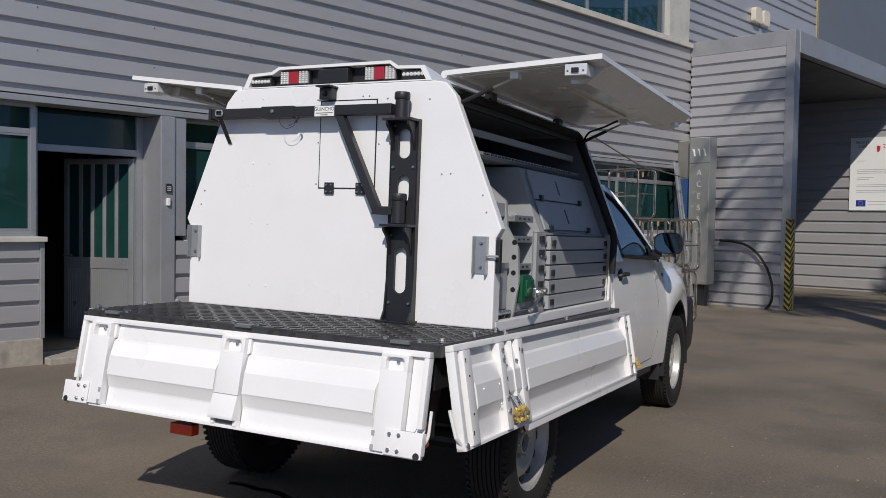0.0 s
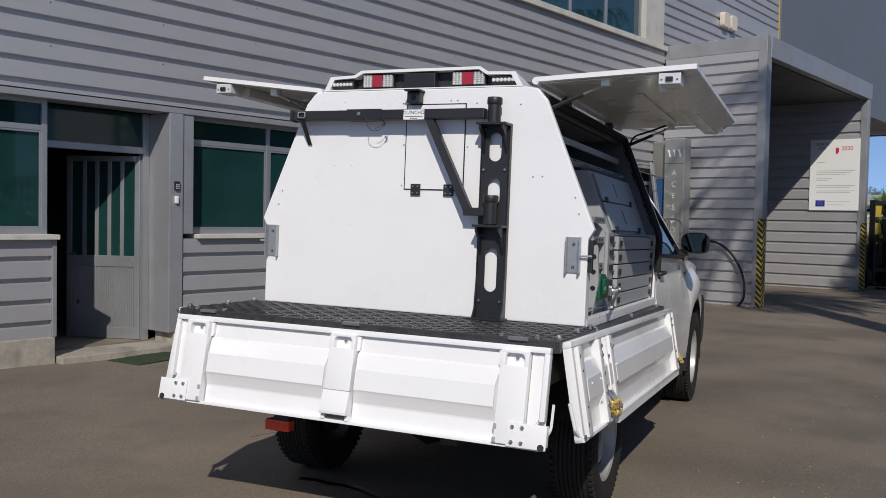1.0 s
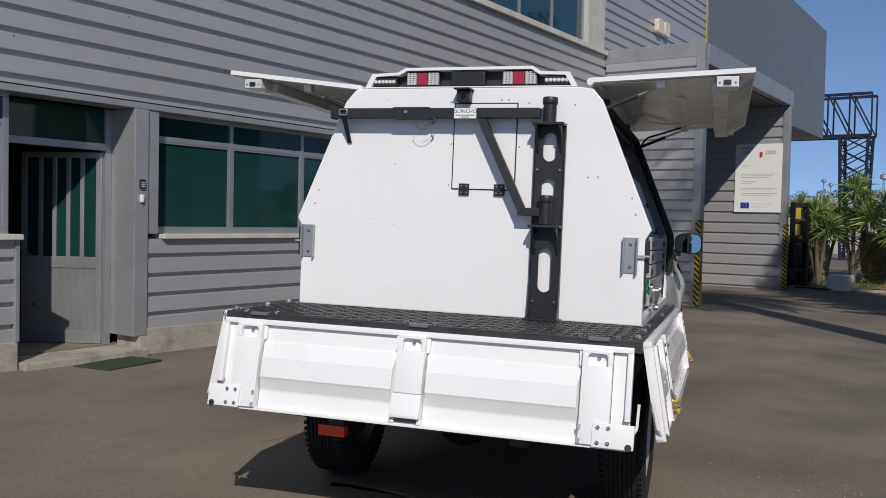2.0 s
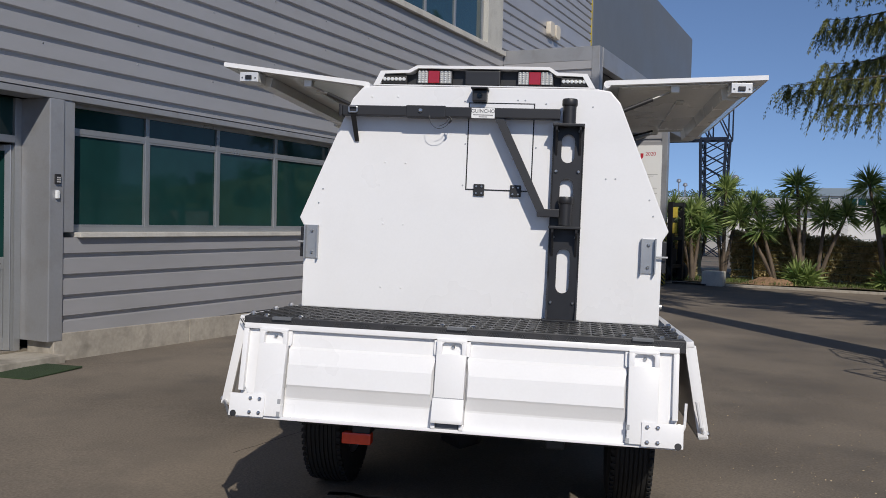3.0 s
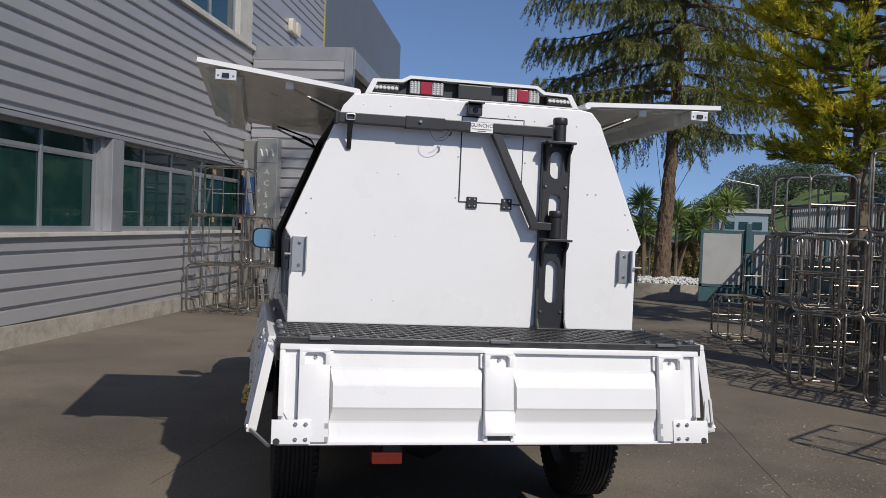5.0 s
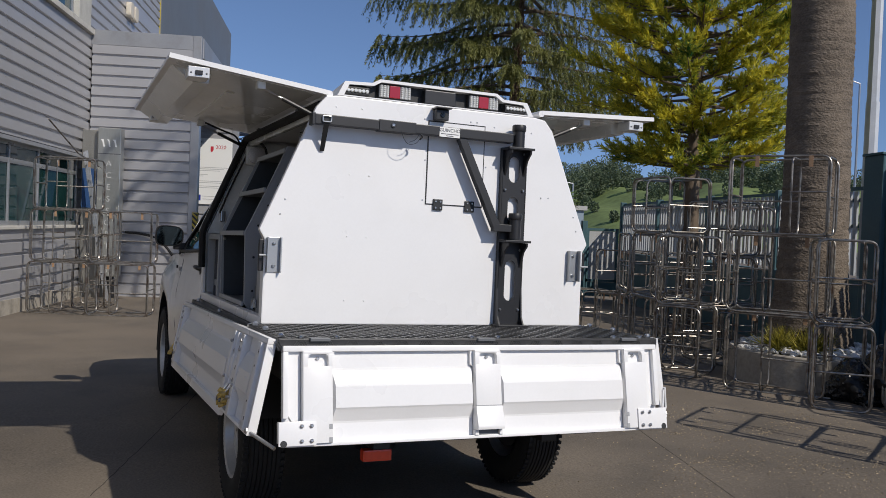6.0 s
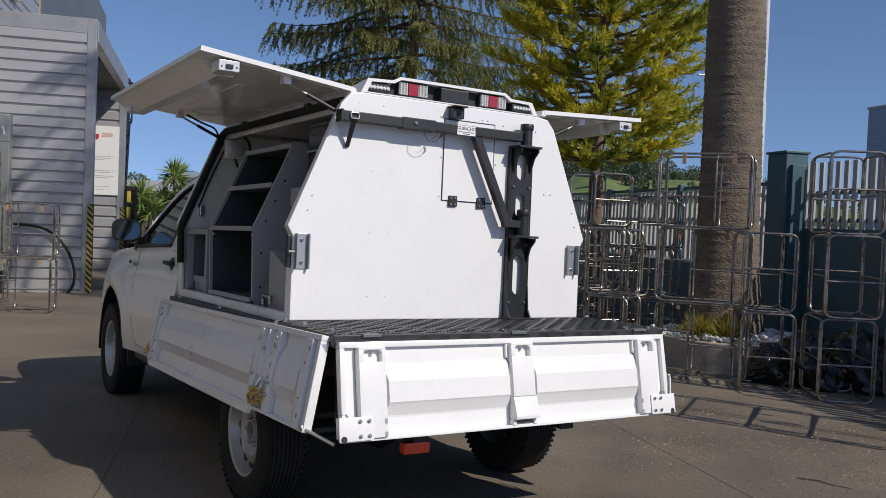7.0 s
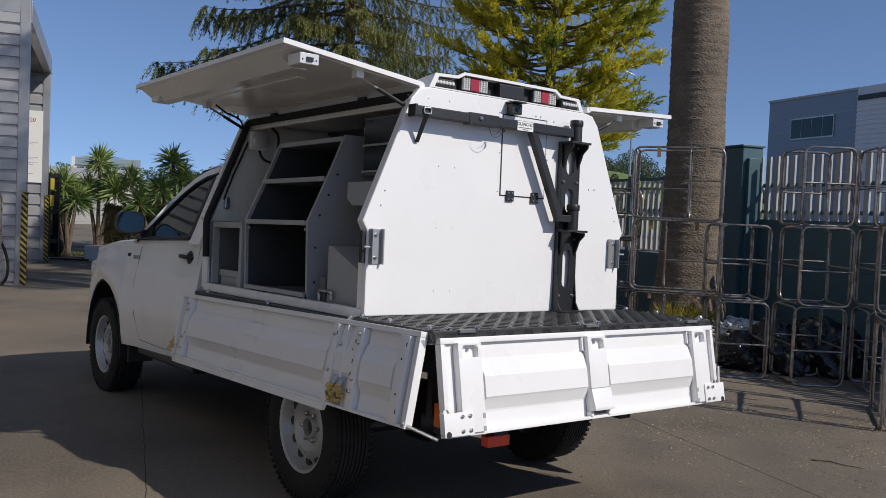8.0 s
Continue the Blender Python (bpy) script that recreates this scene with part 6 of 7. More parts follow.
# ---- things round the yard ----
def leaf_mesh(name, bases, dirs, length, width, material, parent=None, fold=0.0, label="", kind="stuff"):
    """Many small blades: each is a slim kite from its base along its direction."""
    n = len(bases)
    rg = np.random.default_rng(n)
    d = dirs / np.linalg.norm(dirs, axis=1, keepdims=True)
    r = rg.normal(size=(n, 3))
    side = np.cross(d, r)
    side /= np.linalg.norm(side, axis=1, keepdims=True) + 1e-9
    L = (length * rg.uniform(0.7, 1.3, (n, 1))) if np.isscalar(length) else length
    Wd = width * rg.uniform(0.7, 1.3, (n, 1))
    mid = bases + d * L * 0.45
    tip = bases + d * L + np.array([0, 0, -1.0]) * (L * fold)
    v = np.stack([bases, mid + side * Wd, tip, mid - side * Wd], 1).reshape(-1, 3)
    f = np.arange(4 * n).reshape(-1, 4)
    me = bpy.data.meshes.new(name)
    me.from_pydata(v.tolist(), [], f.tolist())
    me.materials.append(material)
    ob = new(name, me)
    ob.parent = parent
    return tagged(ob, label, "", "", kind)


def frond_ring(g, n, r):
    a = g.uniform(0, 2 * np.pi, n)
    return np.stack([np.cos(a), np.sin(a), np.zeros(n)], 1) * r


# tubular frames
def hoop(w, h, z0, bm, r, origin, ax):
    o, ax = Vector(origin), Vector(ax)
    pts = [o + ax * (-w / 2) + Vector((0, 0, z0)), o + ax * (w / 2) + Vector((0, 0, z0)), o + ax * (w / 2) + Vector((0, 0, z0 + h)), o + ax * (-w / 2) + Vector((0, 0, z0 + h))]
    return tube(rounded(pts, 0.09, 4), r, bm, 8, closed=True)


def tube_frame(m, w=1.15, dep=0.5, h=0.75, group="tube frames by the fence", rung=0.5, middle=True):
    t = thing("tube_frame", "bent steel tube frame with rust, stacked outdoors", "tube frame", m, group=group)
    r = 0.0115
    for y in (-dep / 2, dep / 2):
        part("hoop", hoop(w, h - 0.012, 0.012, bmesh.new(), r, (0, y, 0), (1, 0, 0)), M_TUBE, t, smooth=True)
    for x in (-w / 2 + 0.02, w / 2 - 0.02) + ((0.12,) if middle else ()):
        part("side_hoop", hoop(dep - 0.03, h - 0.03, 0.02, bmesh.new(), r * 0.9, (x, 0, 0), (0, 1, 0)), M_TUBE, t, smooth=True)
    for x in (-w / 2 + 0.02, w / 2 - 0.02):
        part("rung", tube([(x, -dep / 2, h * rung), (x, dep / 2, h * rung)], r * 0.8), M_TUBE, t)
    q = 0.12 if middle else w / 2
    part("rung", tube([(0.12 if middle else -w / 2, -dep / 2, h * 0.55), (w / 2, -dep / 2, h * 0.55)], r * 0.8), M_TUBE, t)
    part("rung", tube([(-w / 2, dep / 2, h * 0.45), (q, dep / 2, h * 0.45)], r * 0.8), M_TUBE, t)
    for x in (-w * 0.22, w * 0.31) if middle else ():
        part("tab", box(x - 0.02, x + 0.02, -dep / 2 - 0.016, -dep / 2 - 0.012, h - 0.11, h - 0.0, bevel=0.002), M_OCHRE, t)
    return t


base_frame = tube_frame(pose(6.73, -0.47, ground_z(7.0), 0, 0, 54.5), 0.95, 0.46, 0.782)
slim_frame = tube_frame(pose(5.98, -0.70, ground_z(6.0), 0, 0, 66), 0.5, 0.62, 0.768, middle=False)
small_frame = tube_frame(pose(8.85, -0.72, ground_z(8.8), 0, 0, 6), 0.85, 0.55, 0.66)
g = random.Random(5)


def stack(proto, x, y, rot, levels, h, first=0):
    for k in range(first, levels):
        copy_thing(proto, pose(x + g.uniform(-0.03, 0.03) * (k > 0), y + g.uniform(-0.03, 0.03) * (k > 0), ground_z(x) + k * h, 0, 0, rot + g.uniform(-2, 2) + (180 if g.random() < 0.5 else 0)))


stack(base_frame, 6.73, -0.47, 54.5, 3, 0.789, 1)
stack(slim_frame, 5.98, -0.70, 66, 2, 0.775, 1)
stack(slim_frame, 5.46, -1.17, 68, 3, 0.775)
stack(slim_frame, 4.95, -1.66, 60, 3, 0.775)
stack(slim_frame, 7.75, 0.12, 50, 2, 0.775)
stack(slim_frame, 4.3, -1.9, 75, 2, 0.775)
stack(base_frame, 3.68, -0.60, -40, 2, 0.789)
stack(small_frame, 8.85, -0.72, 6, 3, 0.667, 1)
for x, y, rot, n in ((8.55, 0.08, 4, 2), (9.9, -0.05, -6, 2), (10.3, -0.85, 12, 2)):
    stack(base_frame, x, y, rot, n, 0.789)
for x, y, rot, n in ((9.85, -1.45, -8, 3), (11.2, -0.25, 20, 2), (12.3, 0.05, 5, 1), (11.4, -1.1, -5, 2)):
    stack(small_frame, x, y, rot, n, 0.667)
copy_thing(small_frame, pose(8.6, 0.06, ground_z(8.6) + 1.578, 0, 0, 12))
# frames by the entrance porch
f0 = tube_frame(pose(12.50, 8.43, ground_z(12.5), 0, 0, 86), 0.92, 0.52, 0.805, "tube frames by the porch")
for x, y, rot, k0, k1 in ((12.50, 8.43, 86, 1, 3), (12.42, 7.52, 91, 0, 2), (13.85, 8.35, 4, 0, 2)):
    for k in range(k0, k1):
        copy_thing(f0, pose(x + 0.03 * k, y - 0.02 * k, ground_z(x) + 0.812 * k, 0, 0, rot + 2 * k))
# ladder leaning in the corner
lad = thing("ladder", "worn aluminium ladder leaning against the wall", "ladder", None)
A0, A1 = Vector((15.12, 8.50, ground_z(15.1))), Vector((15.26, 9.0, 2.62))
LW_ = Vector((0.92, 0.39, 0))
for dx in (-0.19, 0.19):
    part("stile", tube([A0 + LW_ * dx, A1 + LW_ * dx], 0.028, seg=4), M_LADDER, lad)
for k in range(9):
    c = A0.lerp(A1, (k + 0.7) / 9.6)
    part("rung", tube([c - LW_ * 0.19, c + LW_ * 0.19], 0.015), M_LADDER, lad)
tagged(obj("loose_rod", tube([(11.7, 8.45, 2.84), (13.1, 8.45, 2.44), (14.9, 8.60, 2.30)], 0.012), M_TUBE), "long thin bent steel rod laid across the stacked frames", "rod")

# ---- palm in its planter ----
PALM = Vector((7.60, -1.25, 0))


def planter(name, x, y, r, top, label, thick=0.07):
    z = ground_z(x)
    t = thing(name, label, "planter", pose(x, y, z))
    h = top - z
    prof = [(r - thick, -0.02), (r - thick, h - 0.01), (r - thick + 0.01, h), (r - 0.012, h), (r, h - 0.012), (r, -0.02)]
    part("ring", lathe(prof, "z", 64), M_CONC, t, "stained concrete ring", smooth=True)
    rg = np.random.default_rng(int(r * 100))
    bm = disc_caps(bmesh.new(), [(r - thick, h - 0.10), (r - thick - 0.001, h - 0.05)], "z", 40, (0, 0, 0))
    part("soil", bm, mat("dark_soil", (0.06, 0.045, 0.03), 0.95), t)
    n = int(900 * r)
    bm = bmesh.new()
    for k in range(n):
        a, q = rg.uniform(0, 2 * np.pi), (r - thick - 0.04) * math.sqrt(rg.uniform())
        s = rg.uniform(0.026, 0.058)
        own = bmesh.ops.create_icosphere(bm, subdivisions=1, radius=s, matrix=pose(q * math.cos(a), q * math.sin(a), h - 0.03 + rg.uniform(0, 0.05) + 0.07 * (1 - q / r), 0, 0, 0) @ Matrix.Diagonal((1, rg.uniform(0.6, 1), 0.6, 1)))
    tagged(part("pebble_bed", bm, M_PEBBLE, t, "white pebbles"), kind="stuff")
    return t


planter("planter", 7.52, -1.35, 0.97, 0.29, "round concrete planter with white pebbles under a palm")
palm = thing("palm_tree", "tall palm tree with a ringed brown trunk", "palm tree", pose(PALM.x, PALM.y, 0.22))
bm = bmesh.new()
prof = []
z = -0.1
k = 0
while z < 11.2:
    r = 0.36 + 0.13 * math.exp(-max(z, 0) / 0.55) - 0.009 * z
    j = 0.004 * (k % 2) + 0.003 * math.sin(k * 1.7)
    prof.append((r + j, z))
    z += 0.026 if z < 5.5 else 0.12
    k += 1
lathe(prof, "z", 48, bm)
for v in bm.verts:
    q = noise.noise(Vector((v.co.x * 3, v.co.y * 3, v.co.z * 1.1))) * 0.015 + noise.noise(v.co * 11) * 0.005 + noise.noise(v.co * 34) * 0.006
    o = Vector((v.co.x, v.co.y, 0)).normalized()
    v.co += o * q
    v.co.x += 0.012 * max(0, v.co.z)
part("trunk", bm, M_PALMBARK, palm, "ringed brown palm trunk", smooth=True)
B, D, LN = [], [], []
rg = np.random.default_rng(3)
bm = bmesh.new()
for k in range(38):
    a, el = rg.uniform(0, 2 * np.pi), rg.uniform(-0.5, 1.3)
    L = rg.uniform(2.2, 3.0)
    p, step = np.array([0.13, 0, 11.1]), L / 12
    pts = [p.copy()]
    for i in range(12):
        e = el - 0.13 * i
        p = p + step * np.array([math.cos(a) * math.cos(e), math.sin(a) * math.cos(e), math.sin(e)])
        pts.append(p.copy())
        t = np.array([math.cos(a) * math.cos(e), math.sin(a) * math.cos(e), math.sin(e)])
        sd = np.array([-math.sin(a), math.cos(a), 0])
        for s in (-1, 1):
            for m_ in range(3):
                B.append(p + t * step * m_ / 3)
                D.append(sd * s + t * 0.6 + np.array([0, 0, -0.25]))
    tube([Vector(q) for q in pts], 0.025, bm, 4, r_end=0.006)
part("frond_stems", bm, M_YUCCA, palm).name = "frond_stem"
leaf_mesh("crown", np.array(B), np.array(D), 0.55, 0.03, M_YUCCA, palm, 0.15)

# spiky low shrub in the planter
rg = np.random.default_rng(11)
for x, y in ((7.30, -0.78), (7.12, -1.00)):
    n = 560
    d = rg.normal(size=(n, 3)) * np.array([0.5, 0.5, 0.25]) + np.array([0, 0, 0.8])
    b = frond_ring(rg, n, 0.12) * rg.uniform(0, 1, (n, 1))
    sh_ = thing("low_shrub", "olive spiky shrub with yellow tips in white pebbles", "shrub", pose(x, y, 0.24), group="planter shrubs")
    leaf_mesh("foliage", b, d, 0.33, 0.0055, M_REED, sh_, 0.12)

# black bags
for x, y, s in ((6.27, -1.10, 0.30), (6.12, -1.38, 0.40), (5.92, -1.78, 0.42), (6.3, -1.95, 0.36)):
    bm = bmesh.new()
    bmesh.ops.create_icosphere(bm, subdivisions=5, radius=1)
    for v in bm.verts:
        q = 1 + 0.25 * noise.noise(v.co * 1.7 + Vector((x, y, 0))) + 0.16 * abs(noise.noise(v.co * 5 + Vector((x, 0, 0)))) + 0.06 * abs(noise.noise(v.co * 13))
        v.co = Vector((v.co.x * q, v.co.y * q, max(v.co.z * q * 0.85, -0.45))) * s
    tagged(obj("bin_bag", bm, M_BAG, None, pose(x, y, ground_z(x) + 0.44 * s, 0, 0, x * 90), True), "full black plastic bin bag on the asphalt", "bag", "black bin bags")

M_MAST = mat("galvanised_steel", (0.62, 0.63, 0.64), 0.45, 0.3, vary=0.08, stain=(0.45, 0.44, 0.42), stain_amount=0.4)
# ---- boundary fence: low dark wall, pale upright slats ----
FY = -2.62
fence = thing("boundary_fence", "dark teal boundary wall topped with pale upright slats", "fence", pose(0, FY, 0))
part("low_wall", box(-3.0, 19.6, -0.08, 0.08, -0.3, 1.02, bevel=0.01), M_TEAL, fence, "dark teal painted low wall")
x = -2.9
while x < 19.5:
    part("slat", box(x, x + 0.075, -0.015, 0.015, 1.06 if x > 8.0 else 1.60, 2.16 if x > 8.4 else 2.42, bevel=0.003), M_GATEGREY, fence)
    x += 0.152
part("lower_sheet", box(-3.0, 8.0, -0.075, 0.075, 1.022, 1.60, bevel=0.006), M_TEAL, fence)
for z in (1.68, 2.02):
    part("rail", box(-3.0, 19.6, -0.06, -0.02, z, z + 0.05), M_TEAL, fence)
part("top_mesh", box(8.4, 19.6, -0.05, -0.03, 2.17, 2.22), M_TEAL, fence)
for x in (11.3, 14.1, 16.9, 19.6, 5.2, 2.0):
    part("post", box(x - 0.05, x + 0.05, -0.09, 0.05, -0.3, 2.25, bevel=0.006), M_TEAL, fence)
pl = thing("gate_pillar", "tall dark teal steel gate pillar", "pillar", pose(8.25, -2.45, ground_z(8)))
part("shaft", box(-0.2, 0.2, -0.16, 0.16, 0, 2.60, bevel=0.015), M_TEAL, pl)
part("cap", box(-0.22, 0.22, -0.18, 0.18, 2.60, 2.63, bevel=0.006), M_TEAL, pl)
part("side_strip", box(-0.26, -0.2, -0.1, 0.1, 0.1, 2.45, bevel=0.004), M_TEAL, pl)
mast = thing("steel_mast", "tall pale galvanised steel mast behind the fence", "mast", pose(12.9, -5.0, -0.2))
part("lower_section", tube([(0, 0, 0), (0, 0, 4.15)], 0.125, None, 8, r_end=0.115), M_MAST, mast)
part("upper_section", tube([(0, 0, 4.151), (0.0, 0.02, 10.5)], 0.105, None, 8, r_end=0.075), M_MAST, mast)
# gate leaves by the far planter
gt = thing("yard_gate", "dark framed yard gate with pale sheet panels", "gate", pose(19.3, 0, ground_z(19.3)))
for y0, y1 in ((-1.52, -0.53), (-2.45, -1.66)):
    lf = part("gate_leaf", box(-0.03, 0.03, y0, y1, 0.12, 0.20), M_TEAL, gt)
    for a, b, c, d_ in ((y0, y1, 1.72, 1.78), (y0, y0 + 0.06, 0.2, 1.72), (y1 - 0.06, y1, 0.2, 1.72), (y0, y1, 0.47, 0.53)):
        part("frame_bar", box(-0.029, 0.029, a + 0.0005, b - 0.0005, c, d_), M_TEAL, lf)
    part("sheet", box(-0.012, 0.012, y0 + 0.06, y1 - 0.06, 0.535, 1.715), M_GATEGREY, lf)
    part("lower_sheet", box(-0.012, 0.012, y0 + 0.06, y1 - 0.06, 0.2, 0.465), M_TEAL, lf)
part("gate_post", box(-0.09, 0.09, -1.655, -1.53, 0, 1.95, bevel=0.01), M_TEAL, gt)

# ---- conifers ----
def spruce(x, y, base):
    t = thing("spruce_tree", "tall drooping conifer with bare lower trunk", "tree", pose(x, y, base))
    rg = np.random.default_rng(21)
    spine = [(0, 0, -0.15), (0.03, -0.02, 0.5), (0.05, -0.08, 2.0), (0.0, -0.2, 4.5), (0.02, -0.28, 7.5), (0.05, -0.3, 10.5), (0.0, -0.3, 13)]
    zs = np.linspace(-0.15, 13, 150)
    rings = [(float(np.interp(z, [p[2] for p in spine], [p[0] for p in spine])), float(np.interp(z, [p[2] for p in spine], [p[1] for p in spine])), float(z)) for z in zs]
    bm = tube(rings, 0.215, None, 30, r_end=0.03)
    for v in bm.verts:
        z = v.co.z
        o = Vector((v.co.x - float(np.interp(z, [p[2] for p in spine], [p[0] for p in spine])), v.co.y - float(np.interp(z, [p[2] for p in spine], [p[1] for p in spine])), 0))
        if o.length > 0.02:
            # flared foot, shallow lobes and loose bark plates
            plate = noise.noise(Vector((v.co.x * 16, v.co.y * 16, z * 7)))
            v.co += o.normalized() * (0.07 * math.exp(-max(0, z) * 1.6) + 0.03 * noise.noise(v.co * 2.5) + (0.014 if plate > 0.08 else -0.006) + 0.018 * noise.noise(v.co * 17))
    part("trunk", bm, M_TRUNK, t, "cracked brown trunk with loose plates of bark")
    bw_ = bmesh.new()
    B, D = [], []
    count = 84
    for k in range(count):
        z = 4.15 + (k / count) * 8.3 + rg.uniform(-0.15, 0.15)
        reach = float(np.interp(z, [4.1, 5.0, 7.5, 12.5], [3.4, 5.0, 4.8, 0.9])) * rg.uniform(0.6, 1.08)
        a = k * 2.39996 + rg.uniform(-0.3, 0.3)
        # the lowest limbs on this side are gone
        if z < 4.75 and math.sin(a) > 0.1:
            continue
        # crown grown away from the yard, thin on the near side
        reach *= (1 - 0.45 * max(0, -math.cos(a)) * (z < 9.5)) * (1 + 0.22 * max(0, math.sin(a)))
        p = np.array([0.0, -0.05 * z, z])
        n = 15
        pts = [p.copy()]
        rise, wob = rg.uniform(0.0, 0.25), rg.uniform(-0.25, 0.25)
        for i in range(n):
            u = i / n
            e = rise - 0.40 * math.sin(u * math.pi * 0.9) * (1 - 0.5 * u) + 0.15 * u * u
            aa = a + wob * u
            p = p + reach / n * np.array([math.cos(aa) * math.cos(e) + (0.42 if z < 9.5 else 0.0), math.sin(aa) * math.cos(e), math.sin(e)])
            pts.append(p.copy())
            if i < 2:
                continue
            side = np.array([-math.sin(aa), math.cos(aa), 0])
            along = np.array([math.cos(aa), math.sin(aa), 0])
            for s in ((-1, 1, -1, 1, 0) if math.sin(a) > 0.2 else (-1, 1, 0)):
                # side sprays arch out and hang; the others hang straight down
                tw = rg.uniform(0.3, 1.1) * (1.15 - 0.45 * u) * (reach / 4.5 + 0.15)
                m = 13
                w_ = (np.arange(m) + rg.uniform()) / m
                if s:
                    path = p + np.outer(w_ * (1 - 0.4 * w_), side * s * tw) + np.outer(w_, along * 0.45 * tw) + np.outer(-(0.15 * w_ + 0.75 * w_ ** 2) * tw, [0, 0, 1.0])
                else:
                    path = p + np.outer(w_, rg.normal(size=3) * 0.08) + np.outer(-w_ * tw * 0.9, [0, 0, 1.0])
                # needles lie close along each hanging cord
                run = np.gradient(path, axis=0)
                run /= np.linalg.norm(run, axis=1, keepdims=True) + 1e-9
                q = np.repeat(path, 7, 0) + rg.normal(size=(m * 7, 3)) * 0.017
                B.append(q)
                D.append(np.repeat(run, 7, 0) + rg.normal(size=(m * 7, 3)) * 0.42)
        tube([Vector(q) for q in pts], 0.045 * reach / 4 + 0.01, bw_, 5, r_end=0.005)
    tagged(part("branchwork", bw_, M_BARK, t), kind="stuff")
    leaf_mesh("crown", np.concatenate(B), np.concatenate(D), 0.095, 0.0092, M_SPRUCE, t, 0.1)
    return t


planter("planter", 22.7, -0.26, 1.8, 0.20, "wide round concrete planter with white pebbles under a conifer")
spruce(22.9, -0.12, 0.05)
for y1, z1 in ((-1.6, 5.2), (0.55, 5.6)):
    tagged(obj("guy_wire", tube([(22.75, -0.35 if y1 < 0 else -0.05, 2.45), (21.6, y1, z1)], 0.008, None, 5), M_PLASTIC), "thin dark cable hanging in the conifer", "cable")


def gold_pine(x, y, base):
    t = thing("golden_pine_tree", "dense conifer with golden-green brushy shoots", "tree", pose(x, y, base))
    rg = np.random.default_rng(8)
    part("trunk", tube([(0, 0, -0.1), (0.02, 0.02, 3), (-0.02, 0, 6), (0, 0, 12.2)], 0.17, None, 12, r_end=0.02), M_BARK, t, smooth=True)
    bw_ = bmesh.new()
    B, D = [], []
    for k in range(290):
        z = 2.7 + (k / 290) * 9.4 + rg.uniform(-0.1, 0.1)
        reach = max(0.25, np.interp(z, [2.6, 3.2, 4.4, 7.0, 9.5, 12.2], [1.0, 1.5, 1.85, 1.65, 1.1, 0.15])) * rg.uniform(0.5, 1.18)
        a = k * 2.39996 + rg.uniform(-0.4, 0.4)
        p = np.array([0.0, 0.0, z])
        pts = [p.copy()]
        e0 = rg.uniform(-0.25, 0.1)
        for i in range(6):
            u = i / 6
            e = e0 + 0.55 * u
            p = p + reach / 6 * np.array([math.cos(a) * math.cos(e), math.sin(a) * math.cos(e), math.sin(e)])
            pts.append(p.copy())
            if i < 2:
                continue
            for s in range(6):
                d = np.array([math.cos(a + rg.uniform(-0.9, 0.9)), math.sin(a + rg.uniform(-0.9, 0.9)), rg.uniform(0.0, 0.9)])
                d = d / np.linalg.norm(d)
                L = rg.uniform(0.22, 0.50) * (1.1 - 0.3 * (i < 3))
                for c in range(52):
                    w_ = (c + rg.uniform()) / 52
                    rad = rg.normal(size=3)
                    rad -= d * rad.dot(d)
                    B.append(p + d * L * w_)
                    D.append(rad * 0.62 + d * 1.1 + np.array([0, 0, 0.3]))
        tube([Vector(q) for q in pts], 0.03, bw_, 5, r_end=0.008)
    tagged(part("branchwork", bw_, M_BARK, t), kind="stuff")
    leaf_mesh("crown", np.array(B), np.array(D), 0.105, 0.0105, M_GOLD, t, 0.0)
    return t


gold_pine(13.3, -2.0, ground_z(13.3))

# ---- verge, hedge, yuccas beyond the yard ----
VX = 24.6
structure("kerb", box(VX - 0.14, VX, -3.2, 30, -0.5, -0.155, bevel=0.012), M_CONC, "pale concrete kerb along the verge", "kerb")
bm = bmesh.new()
bmesh.ops.create_grid(bm, x_segments=24, y_segments=80, size=1)
for v in bm.verts:
    v.co = Vector((VX + 3 + v.co.x * 3, 12 + v.co.y * 18, 0))
    v.co.z = -0.13 + 0.05 * noise.noise(v.co * 0.7) + 0.03 * noise.noise(v.co * 3)
structure("verge", bm, mat("verge_soil", (0.11, 0.085, 0.05), 0.95, vary=0.35, grain=12, bump=0.4, stain=(0.06, 0.09, 0.025), stain_amount=0.9), "rough grass and soil verge", "ground")
rg = np.random.default_rng(4)
n = 9000
b = np.stack([rg.uniform(VX + 0.02, VX + 1.6, n), rg.uniform(-3, 22, n), np.full(n, -0.14)], 1)
d = rg.normal(size=(n, 3)) * 0.4 + np.array([0, 0, 1.0])
leaf_mesh("grass", b, d, 0.12, 0.008, M_GRASS, None, 0.1, "short green verge grass", "stuff")["category"] = "grass"


